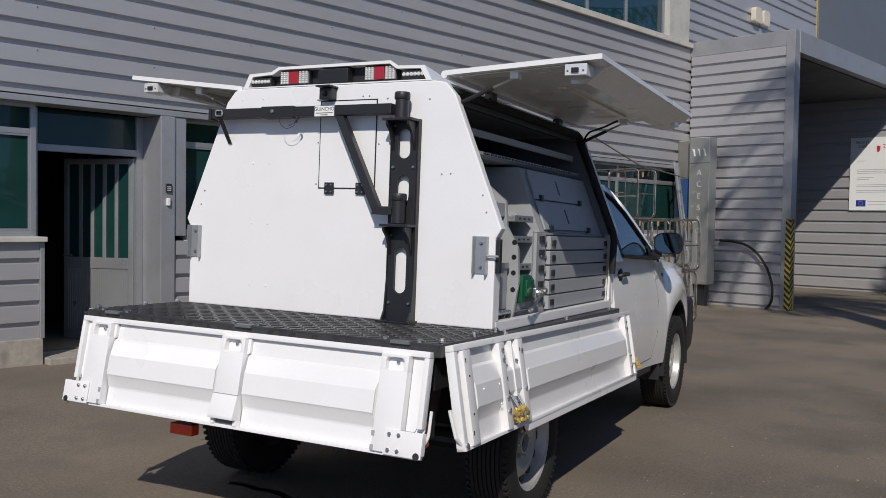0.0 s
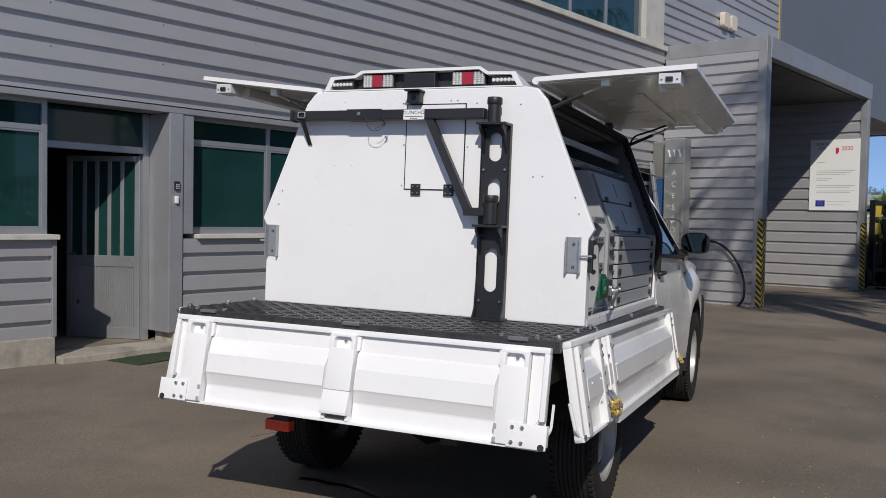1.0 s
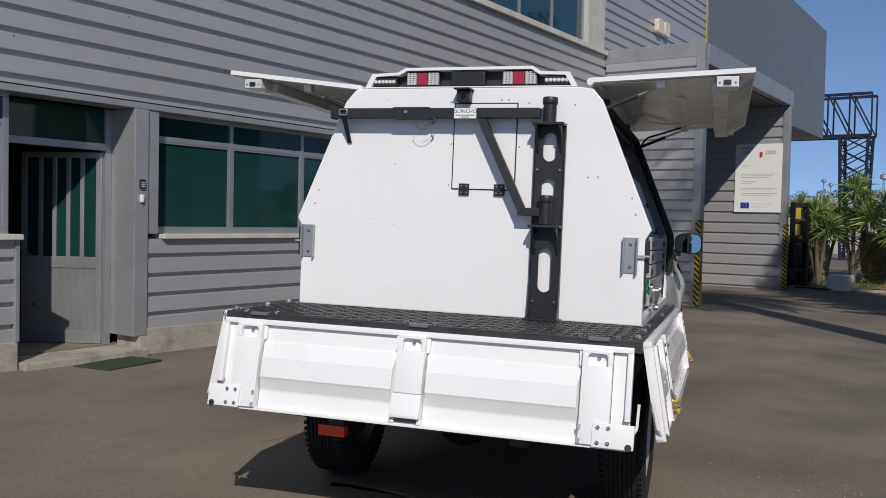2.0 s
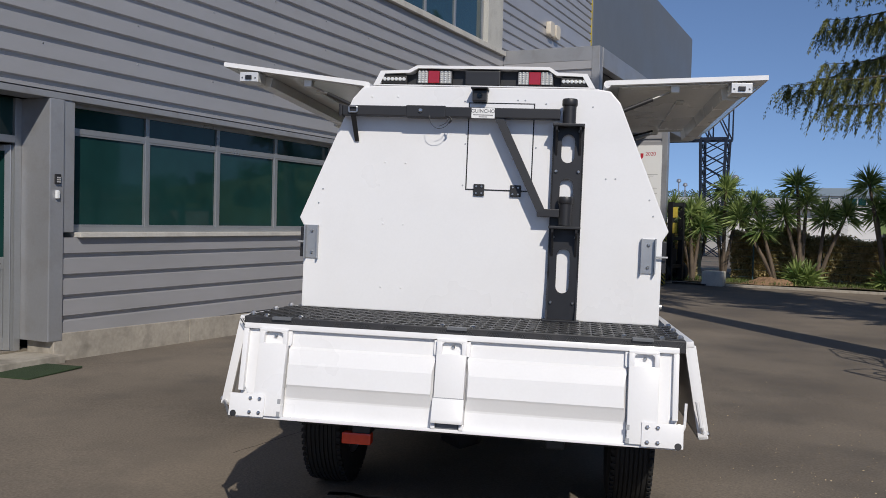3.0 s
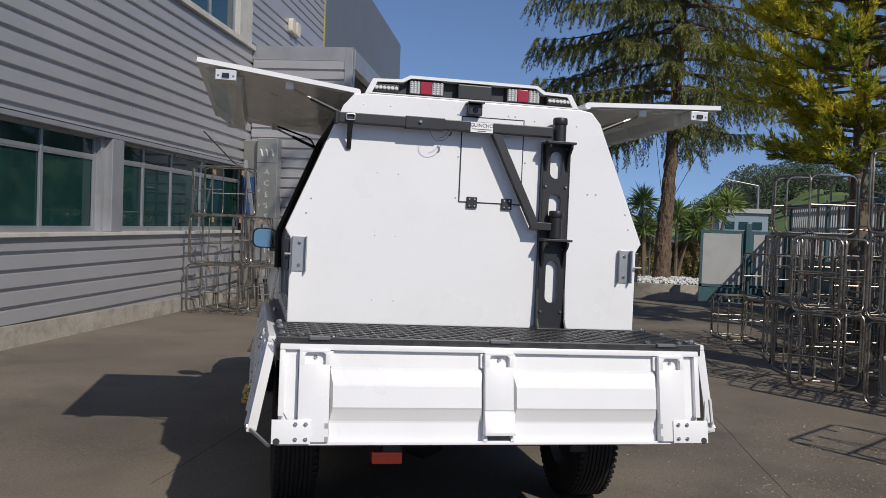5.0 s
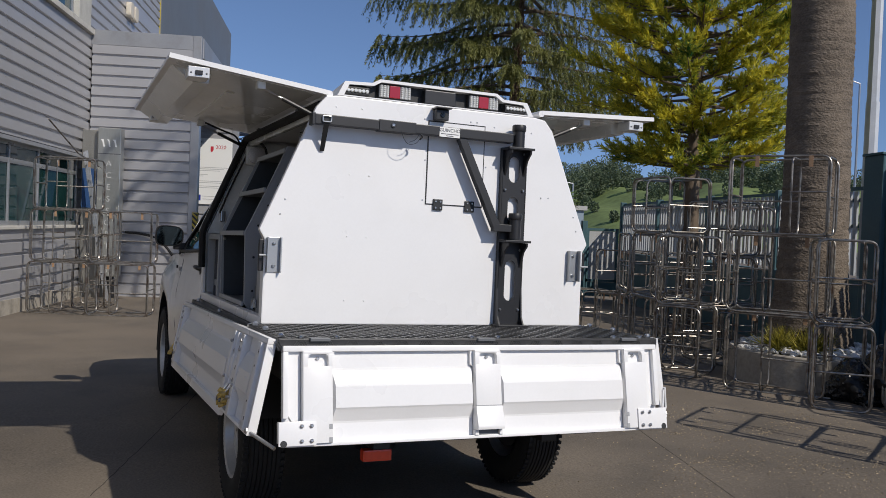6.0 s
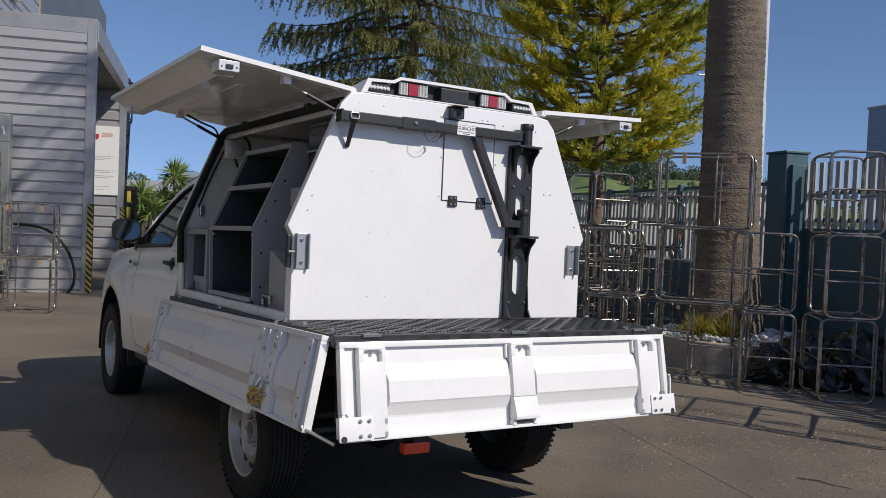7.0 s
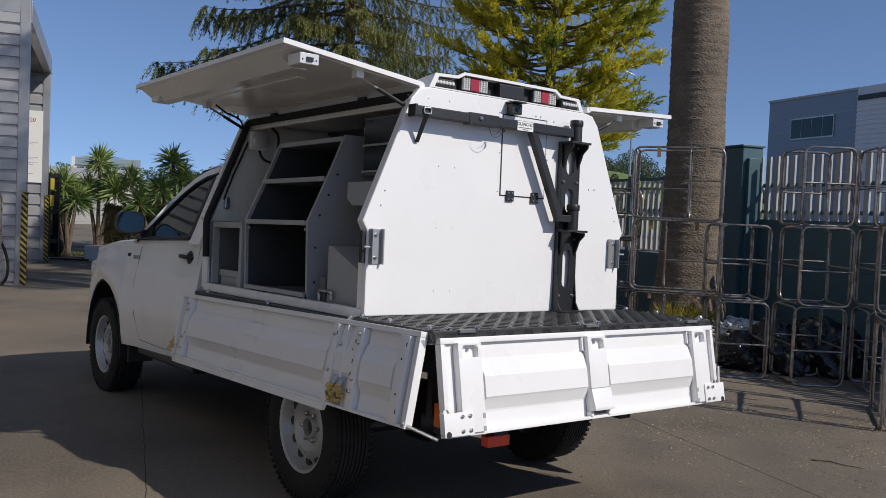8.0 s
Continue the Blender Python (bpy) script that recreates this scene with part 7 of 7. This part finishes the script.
def hedge(x0, x1, y0, y1, z0, z1, n, material, label):
    rg = np.random.default_rng(n)
    u = rg.uniform(size=(n, 3))
    y = y0 + (y1 - y0) * u[:, 0]
    top = z1 + 0.12 * np.sin(y * 1.7) + 0.1 * np.sin(y * 4.3 + 1) + rg.normal(size=n) * 0.05
    z = z0 + (top - z0) * np.sqrt(u[:, 1])
    x = x0 + (x1 - x0) * u[:, 2] ** 3.2 + 0.10 * np.sin(y * 2.3 + z * 3)
    d = rg.normal(size=(n, 3)) + np.array([-0.5, 0, 0.3])
    t = thing("hedge", label, "hedge", None)
    leaf_mesh("foliage", np.stack([x, y, z], 1), d, 0.085, 0.030, material, t, 0.1)
    part("core", box(x0 + 0.25, x1 - 0.05, y0, y1, z0 - 0.1, z1 - 0.2), mat("dry_twigs", (0.28, 0.23, 0.12), 0.95, vary=0.4, grain=8), t)


hedge(26.2, 27.2, -3.0, 6.05, -0.15, 1.25, 62000, M_HEDGE, "clipped brown-green boundary hedge")
hedge(26.4, 27.3, 7.1, 9.6, -0.15, 1.15, 16000, M_HEDGE, "short piece of brown-green hedge past a gap")
# wire fence posts before the hedge
wf = thing("wire_fence", "thin dark green wire mesh fence", "fence", None)
for k in range(9):
    part("post", tube([(25.9, -3.8 + 1.83 * k, -0.2), (25.9, -3.8 + 1.83 * k, 1.4)], 0.025), M_TEAL, wf)
bm = bmesh.new()
for k in range(7):
    tube([(25.9, -2.5, 0.0 + 0.2 * k), (25.9, 17.5, 0.0 + 0.2 * k)], 0.004, bm, 4)
tagged(part("wires", bm, M_TEAL, wf), kind="stuff")


def yucca(x, y, heads, base=-0.15):
    t = thing("yucca", "multi-stemmed yucca with spiky green rosettes", "yucca", pose(x, y, base), group="yuccas along the hedge")
    rg = np.random.default_rng(int(abs(x * 100 + y * 1000)))
    B, D, Ls = [], [], []
    for dy, h, dx in heads:
        part("stem", tube([(0, 0, 0), (dx * 0.4, dy * 0.35, h * 0.4), (dx, dy, h)], 0.07, None, 8, r_end=0.04), M_BARK, t, smooth=True)
        n = 220
        el = rg.uniform(-0.65, 1.5, n)
        a = rg.uniform(0, 2 * np.pi, n)
        d = np.stack([np.cos(a) * np.cos(el), np.sin(a) * np.cos(el), np.sin(el)], 1)
        B.append(np.tile(np.array([dx, dy, h]), (n, 1)) + d * 0.05 + np.array([0, 0, 1]) * rg.uniform(-0.18, 0.08, (n, 1)))
        D.append(d)
    leaf_mesh("foliage", np.concatenate(B), np.concatenate(D), 0.52, 0.022, M_YUCCA, t, 0.12)


yucca(25.5, 4.66, [(1.05, 1.87, 0), (0.68, 2.22, 0.2), (0.42, 1.59, -0.1)])
yucca(25.5, 4.0, [(0.18, 2.82, 0), (-0.06, 2.39, 0.15), (0.48, 2.0, -0.1), (0.1, 0.25, -0.2), (-0.2, 0.2, -0.15)])
yucca(25.6, 3.6, [(-0.17, 1.97, 0), (-0.70, 2.03, 0.1)])
yucca(25.5, 1.86, [(0.49, 2.88, 0), (0.29, 2.14, 0.15)])
yucca(25.6, 1.62, [(0.10, 2.42, 0), (0.17, 2.05, 0.15), (-0.1, 0.25, -0.2), (0.2, 0.2, -0.2)])
yucca(25.5, 1.38, [(-0.17, 2.39, 0), (-0.20, 1.97, 0.12)])
yucca(25.6, 0.05, [(0.1, 2.54, 0), (0.0, 1.8, 0.1)])
yucca(25.7, -0.9, [(0.0, 2.2, 0), (-0.45, 1.85, 0.2)])
yucca(25.6, -1.9, [(0.0, 2.35, 0), (-0.5, 2.6, 0.2), (0.4, 1.8, 0)])
yucca(25.2, 6.95, [(0.12, 1.95, 0), (-0.2, 1.6, 0.1), (0.4, 1.45, 0.2)])
yucca(25.9, 6.2, [(0.0, 2.7, 0), (-0.35, 2.1, 0.1), (0.3, 1.9, 0.2)])
yucca(28.5, 8.3, [(0.0, 2.2, 0), (-0.6, 2.0, 0.1)])
yucca(27.3, 7.25, [(0.0, 2.1, 0), (-0.3, 1.6, 0.1)])
yucca(20.6, -3.7, [(0.0, 2.0, 0), (0.3, 1.6, 0)])
# heap of brown soil on the verge
bm = bmesh.new()
bmesh.ops.create_grid(bm, x_segments=16, y_segments=16, size=1)
for v in bm.verts:
    q = max(0, 1 - v.co.x ** 2 - v.co.y ** 2)
    v.co = Vector((v.co.x * 0.4, v.co.y * 0.85, 0.20 * q * (1 + 0.5 * noise.noise(v.co * 4)) - 0.03))
tagged(obj("soil_mound", bm, mat("brown_soil", (0.26, 0.16, 0.09), 0.95, vary=0.4, grain=14, bump=0.4), None, pose(25.05, 4.75, -0.14)), "low mound of loose brown soil on the verge", "soil")
# golden cypress far behind the hedge
rg = np.random.default_rng(31)
n = 12000
b = rg.normal(size=(n, 3))
b = b / np.linalg.norm(b, axis=1, keepdims=True) * (rg.uniform(size=(n, 1)) ** 0.4) * np.array([0.95, 0.85, 2.4])
b += 0.24 * np.sin(b * 3.1) + 0.1 * np.sin(b * 9)
b[:, 2] += 2.65
ls = thing("golden_cypress", "bright yellow upright cypress behind the hedge", "tree", pose(95, -2.75, 0))
leaf_mesh("crown", b, rg.normal(size=(n, 3)) + np.array([0, 0, 1.0]), 0.28, 0.07, M_LIME, ls)
part("trunk", tube([(0, 0, -1.4), (0, 0, 3.4)], 0.12), M_BARK, ls)

# ---- lattice tower with gantry, forklift ----
tw = thing("lattice_tower", "dark blue steel lattice tower carrying a gantry beam", "tower", pose(50, 10.95, -0.3) @ Matrix.Scale(1.36, 4))
M_NAVY = mat("dark_blue_steel", (0.012, 0.02, 0.04), 0.5, vary=0.2)
TH = 4.88


def leg(sx, sy, z):
    k = 0.38 + 0.13 * z / TH
    return Vector((sx * k, sy * k, z))


for sx in (-1, 1):
    for sy in (-1, 1):
        part("leg", tube([leg(sx, sy, -0.2), leg(sx, sy, TH)], 0.07, seg=4), M_NAVY, tw)
for i in range(9):
    z0, z1 = i * TH / 9, (i + 1) * TH / 9
    for a, b_ in (((-1, -1), (-1, 1)), ((1, -1), (1, 1)), ((-1, -1), (1, -1)), ((-1, 1), (1, 1))):
        part("brace", tube([leg(*a, z0), leg(*b_, z1)], 0.03, seg=4), M_NAVY, tw)
        part("brace", tube([leg(*b_, z0), leg(*a, z1)], 0.03, seg=4), M_NAVY, tw)
tagged(obj("concrete_block", box(-0.25, 0.25, -0.29, 0.29, 0, 0.42, bevel=0.03), M_SILL, None, pose(24.35, 6.18, ground_z(24.3))), "cream concrete block at the end of the hedge", "block")
for sy, z in ((-0.5, TH), (0.5, TH), (-0.5, TH + 1.6), (0.5, TH + 1.6)):
    part("chord", tube([(sy, -0.6, z), (sy, 6.5, z)], 0.075, seg=4), M_NAVY, tw)
for i in range(9):
    y0, y1 = -0.6 + i * 0.79, -0.6 + (i + 1) * 0.79
    for sx in (-0.5, 0.5):
        part("brace", tube([(sx, y0, TH), (sx, y1, TH + 1.6)], 0.04, seg=4), M_NAVY, tw)
        part("brace", tube([(sx, y0, TH), (sx, y0, TH + 1.6)], 0.04, seg=4), M_NAVY, tw)
    part("brace", tube([(-0.45, y0, TH), (0.45, y1, TH)], 0.02, seg=4), M_NAVY, tw)

fk = thing("forklift", "dark forklift with yellow mast plates parked behind the porch", "forklift", pose(24.6, 7.33, -0.22, 0, 0, 72))
for y in (-0.30, 0.30):
    part("mast_rail", box(-0.08, 0.08, y - 0.05, y + 0.05, 0.1, 2.35, bevel=0.008), M_BLACK, fk)
for z in (0.5, 1.3, 2.28):
    part("cross_bar", box(-0.05, 0.05, -0.25, 0.25, z - 0.05, z + 0.05), M_BLACK, fk)
part("mast_plate", box(-0.09, -0.081, 0.1, 0.34, 1.45, 1.75), M_YELLOW, fk, "yellow plate")
part("mast_plate", box(-0.09, -0.081, 0.1, 0.34, 1.9, 2.2), M_YELLOW, fk, "yellow plate")
part("body", box(0.2, 1.6, -0.45, 0.45, 0.25, 1.0, bevel=0.06), M_PLASTIC, fk)
part("counterweight", box(1.35, 1.9, -0.5, 0.5, 0.3, 1.05, bevel=0.1), M_YELLOW, fk)
part("seat", box(0.8, 1.25, -0.25, 0.25, 1.0, 1.35, bevel=0.05), M_PLASTIC, fk)
for x, y in ((0.2, 0.5), (0.2, -0.5), (1.5, 0.45), (1.5, -0.45)):
    part("tyre", disc_caps(bmesh.new(), [(0.3, y - 0.09), (0.32, y - 0.06), (0.32, y + 0.06), (0.3, y + 0.09)], "y", 24, (x, 0, 0.32)), M_RUBBER, fk, smooth=True)
for x, y in ((0.3, 0.42), (0.3, -0.42), (1.3, 0.42), (1.3, -0.42)):
    part("guard_post", tube([(x, y, 0.9), (x + 0.05, y, 2.05)], 0.03), M_BLACK, fk)
part("guard_roof", box(0.25, 1.45, -0.48, 0.48, 2.05, 2.12, bevel=0.02), M_BLACK, fk)
for y in (-0.2, 0.2):
    part("fork", box(-1.1, -0.08, y - 0.06, y + 0.06, 0.02, 0.06), M_BLACK, fk)

# ---- distance ----
def lamp_post(x, y, h, arm=0.0):
    t = thing("street_lamp", "tall pale street lamp beyond the hedge", "street lamp", pose(x, y, -0.3), group="distant street lamps")
    part("pole", tube([(0, 0, 0), (0, 0, h)], 0.10, None, 10, r_end=0.07), M_FRAME, t)
    if arm:
        part("arm", tube([(0, 0, h - 0.02), (0, arm, h + 0.45)], 0.045), M_FRAME, t)
        part("head", box(-0.12, 0.12, arm - 0.1, arm + 0.5, h + 0.42, h + 0.52, bevel=0.02), M_FRAME, t)
    else:
        part("head", disc_caps(bmesh.new(), [(0.12, h), (0.30, h + 0.12), (0.27, h + 0.36), (0.10, h + 0.48)], "z", 16, (0, 0, 0)), M_FRAME, t, smooth=True)


lamp_post(75, 13.8, 5.6)
lamp_post(60, -31.9, 13.4, 1.5)
lamp_post(112, 26.6, 7.2)
lamp_post(112, 25.8, 6.7)
lamp_post(75, -14.5, 6.0, 2.6)
wh = thing("warehouse", "long pale warehouse with a low grey roof in the distance", "warehouse", pose(62, 12, 0))
part("wall", box(0, 20, -6.5, 28, -0.6, 2.77), M_FAR, wh)
part("roof", prism([(-0.6, 2.77), (0, 2.76), (10, 3.62), (20, 2.76), (20, 2.95), (10, 3.80), (-0.6, 2.95)], "y", -6.7, 28.5), M_FARROOF, wh)
for k in range(6):
    part("roller_door", box(-0.05, 0.0, -5 + k * 5, -2.5 + k * 5, -0.4, 2.0), M_FARROOF, wh)
wh2 = thing("white_building", "far white building with a grey parapet and a row of windows", "building", pose(150, 9.5, 0))
part("wall", box(0, 14, -4.9, 4.9, -0.6, 6.7), M_FAR, wh2)
part("parapet", box(-0.3, 14.3, -5.1, 5.1, 6.7, 7.95, bevel=0.05), M_FARGREY, wh2)
part("corner_post", box(-0.5, 0.0, 4.7, 5.2, -0.6, 8.0), M_FAR, wh2)
for k in range(7):
    part("window", box(-0.12, 0.0, -4.6 + k * 1.32, -3.5 + k * 1.32, 5.3, 6.4), M_PANE, wh2)
shed = thing("far_shed", "small grey industrial shed beyond the gate", "building", pose(60, -10.2, 0))
part("wall", box(0, 6, -1.6, 1.6, -0.6, 3.0), M_FARGREY, shed)
part("roof", box(-0.2, 6.2, -1.8, 1.8, 3.0, 3.3), M_FARROOF, shed)
for k in range(3):
    part("window", box(-0.05, 0.0, -1.2 + k * 0.9, -0.6 + k * 0.9, 1.9, 2.4), M_PANE, shed)
ob_ = thing("office_block", "blue-grey flat-roofed block with a window band and white end", "building", pose(78.8, -60.4, 0))
part("wall", box(-13.0, 0, -14, 0, -1, 15.15), M_FARGREY, ob_)
part("coping", box(-13.0, 0.1, -14, 0.12, 15.155, 15.4, bevel=0.03), M_FARROOF, ob_)
for k in range(9):
    part("sheet_joint", box(-12.9, -0.02, 0.0, 0.035, 1.2 + 1.5 * k, 1.25 + 1.5 * k), M_FARROOF, ob_)
part("white_bay", box(-30, -13.05, -14, 0.5, -1, 15.3), mat("white_ribbed_sheet", (0.66, 0.67, 0.67), 0.6, vary=0.06), ob_)
for k in range(16):
    part("bay_rib", box(-30, -13.05, 0.5, 0.57, 7.6 + 0.45 * k, 7.75 + 0.45 * k), M_FAR, ob_)
part("bay_soffit", box(-30, -13.2, 0.5, 0.62, 14.0, 14.5), M_BLACK, ob_)
wn_ = part("window", box(-9.75, -3.6, 0.0, 0.12, 10.85, 13.1), M_FRAME, ob_)
for k in range(4):
    part("pane", box(-9.6 + k * 1.5, -8.22 + k * 1.5, 0.12, 0.16, 11.0, 12.95), M_PANE, wn_)


def hill(name, centre, radii, height, n, label, m_=80, leaf=1.1):
    """A wooded rise: ground swell and a thick skin of tree crowns."""
    t = thing(name, label, "hill", pose(*centre))
    rg = np.random.default_rng(n)
    bm = bmesh.new()
    bmesh.ops.create_grid(bm, x_segments=30, y_segments=60, size=1)

    def up(u, v):
        return height * max(0, 1 - u * u) * max(0, 1 - v ** 4) * (0.75 + 0.35 * noise.noise(Vector((u * 2, v * 4, n)))) - 1
    for v in bm.verts:
        v.co = Vector((v.co.x * radii[0], v.co.y * radii[1], up(v.co.x, v.co.y)))
    part("slope", bm, mat("meadow", (0.15, 0.20, 0.06), 0.95, vary=0.45, grain=0.6, blotch=0.05, bump=0.3), t, smooth=True)
    B, D = [], []
    for k in range(n):
        u, w_ = rg.uniform(-0.9, 0.35), rg.uniform(-0.97, 0.97)
        # woods on the crest, open meadow with scattered bushes below
        bare = u < -0.10 + 0.12 * noise.noise(Vector((u * 3, w_ * 8, 3)))
        if bare and rg.uniform() < 0.88:
            continue
        c = np.array([u * radii[0], w_ * radii[1], up(u, w_)])
        hh = rg.uniform(1.5, 3) if bare else rg.uniform(4, 9)
        q = rg.normal(size=(m_, 3))
        q /= np.linalg.norm(q, axis=1, keepdims=True)
        B.append(c + q * np.array([hh * 0.33, hh * 0.33, hh * 0.5]) + np.array([0, 0, hh * 0.5]))
        D.append(q + rg.normal(size=(m_, 3)) * 0.7)
    leaf_mesh("woodland", np.concatenate(B), np.concatenate(D), leaf, leaf * 0.33, M_WOODS, t)


hill("wooded_hill", (230, -98, 0), (90, 64), 20, 1500, "low wooded hill beyond the fence", 240, 0.55)
hill("far_ridge", (520, 130, 0), (90, 260), 19, 1500, "dark wooded ridge on the horizon")
# small litter: dry leaves and chips on the asphalt
rg = np.random.default_rng(17)
n = 9000
b = np.stack([rg.uniform(-0.5, 9, n), rg.uniform(-1.5, 3.2, n), np.zeros(n)], 1)
b[600:, 0] = rg.normal(3.3, 1.7, n - 600)
b[600:, 1] = rg.normal(0.45, 0.95, n - 600)
hub = np.stack([rg.normal(3.9, 1.5, 70), rg.normal(0.55, 0.65, 70)], 1)
own = rg.integers(0, 70, 5200)
b[n - 5200:, :2] = hub[own] + rg.normal(size=(5200, 2)) * rg.uniform(0.04, 0.30, 70)[own][:, None]
b[:, 2] = [ground_z(q) + 0.004 for q in b[:, 0]]
d = np.stack([rg.normal(size=n), rg.normal(size=n), np.full(n, 0.08)], 1)
leaf_mesh("dry_litter", b, d, rg.uniform(0.003, 0.017, (n, 1)), 0.003, mat("dry_leaf_litter", (0.42, 0.33, 0.21), 0.9, island=0.5), None, 0.0, "scattered dry leaf litter on the asphalt", "stuff")["category"] = "litter"
# joint lines in the asphalt
for y0, x0, x1 in ((1.58, 1.6, 18.0), (5.13, 2.9, 7.0)):
    pts = []
    for i in range(60):
        x = x0 + (x1 - x0) * i / 59
        pts.append(Vector((x, y0 + 0.012 * noise.noise(Vector((i * 0.4, y0, 0))), ground_z(x) - 0.0015)))
    structure("ground_crack", tube(pts, 0.0035, None, 4), mat("joint_dirt", (0.05, 0.042, 0.034), 0.95), "thin dark joint line in the asphalt", "crack")
# dry twig near the frames
tagged(obj("twig", tube([(2.90, 1.05, 0.006), (2.82, 0.97, 0.012), (2.74, 0.93, 0.008), (2.66, 0.86, 0.007)], 0.006, None, 6, r_end=0.002), M_BARK), "thin dry twig lying on the asphalt", "twig")
# dark oil streak under the tail
bm = tube([(2.55, 4.19, 0), (2.585, 4.10, 0), (2.60, 4.0, 0), (2.635, 3.92, 0), (2.65, 3.80, 0), (2.62, 3.68, 0), (2.61, 3.5, 0)], 0.028, None, 10, r_end=0.022)
for v in bm.verts:
    v.co += Vector((0.012 * noise.noise(v.co * 9), 0, 0))
    v.co.z = ground_z(2.6) + 0.001 + 0.09 * max(v.co.z, -0.01)
tagged(obj("oil_streak", bm, mat("fresh_oil", (0.008, 0.008, 0.008), 0.3, vary=0.2), None), "black oil streak on the asphalt under the tail", "stain")
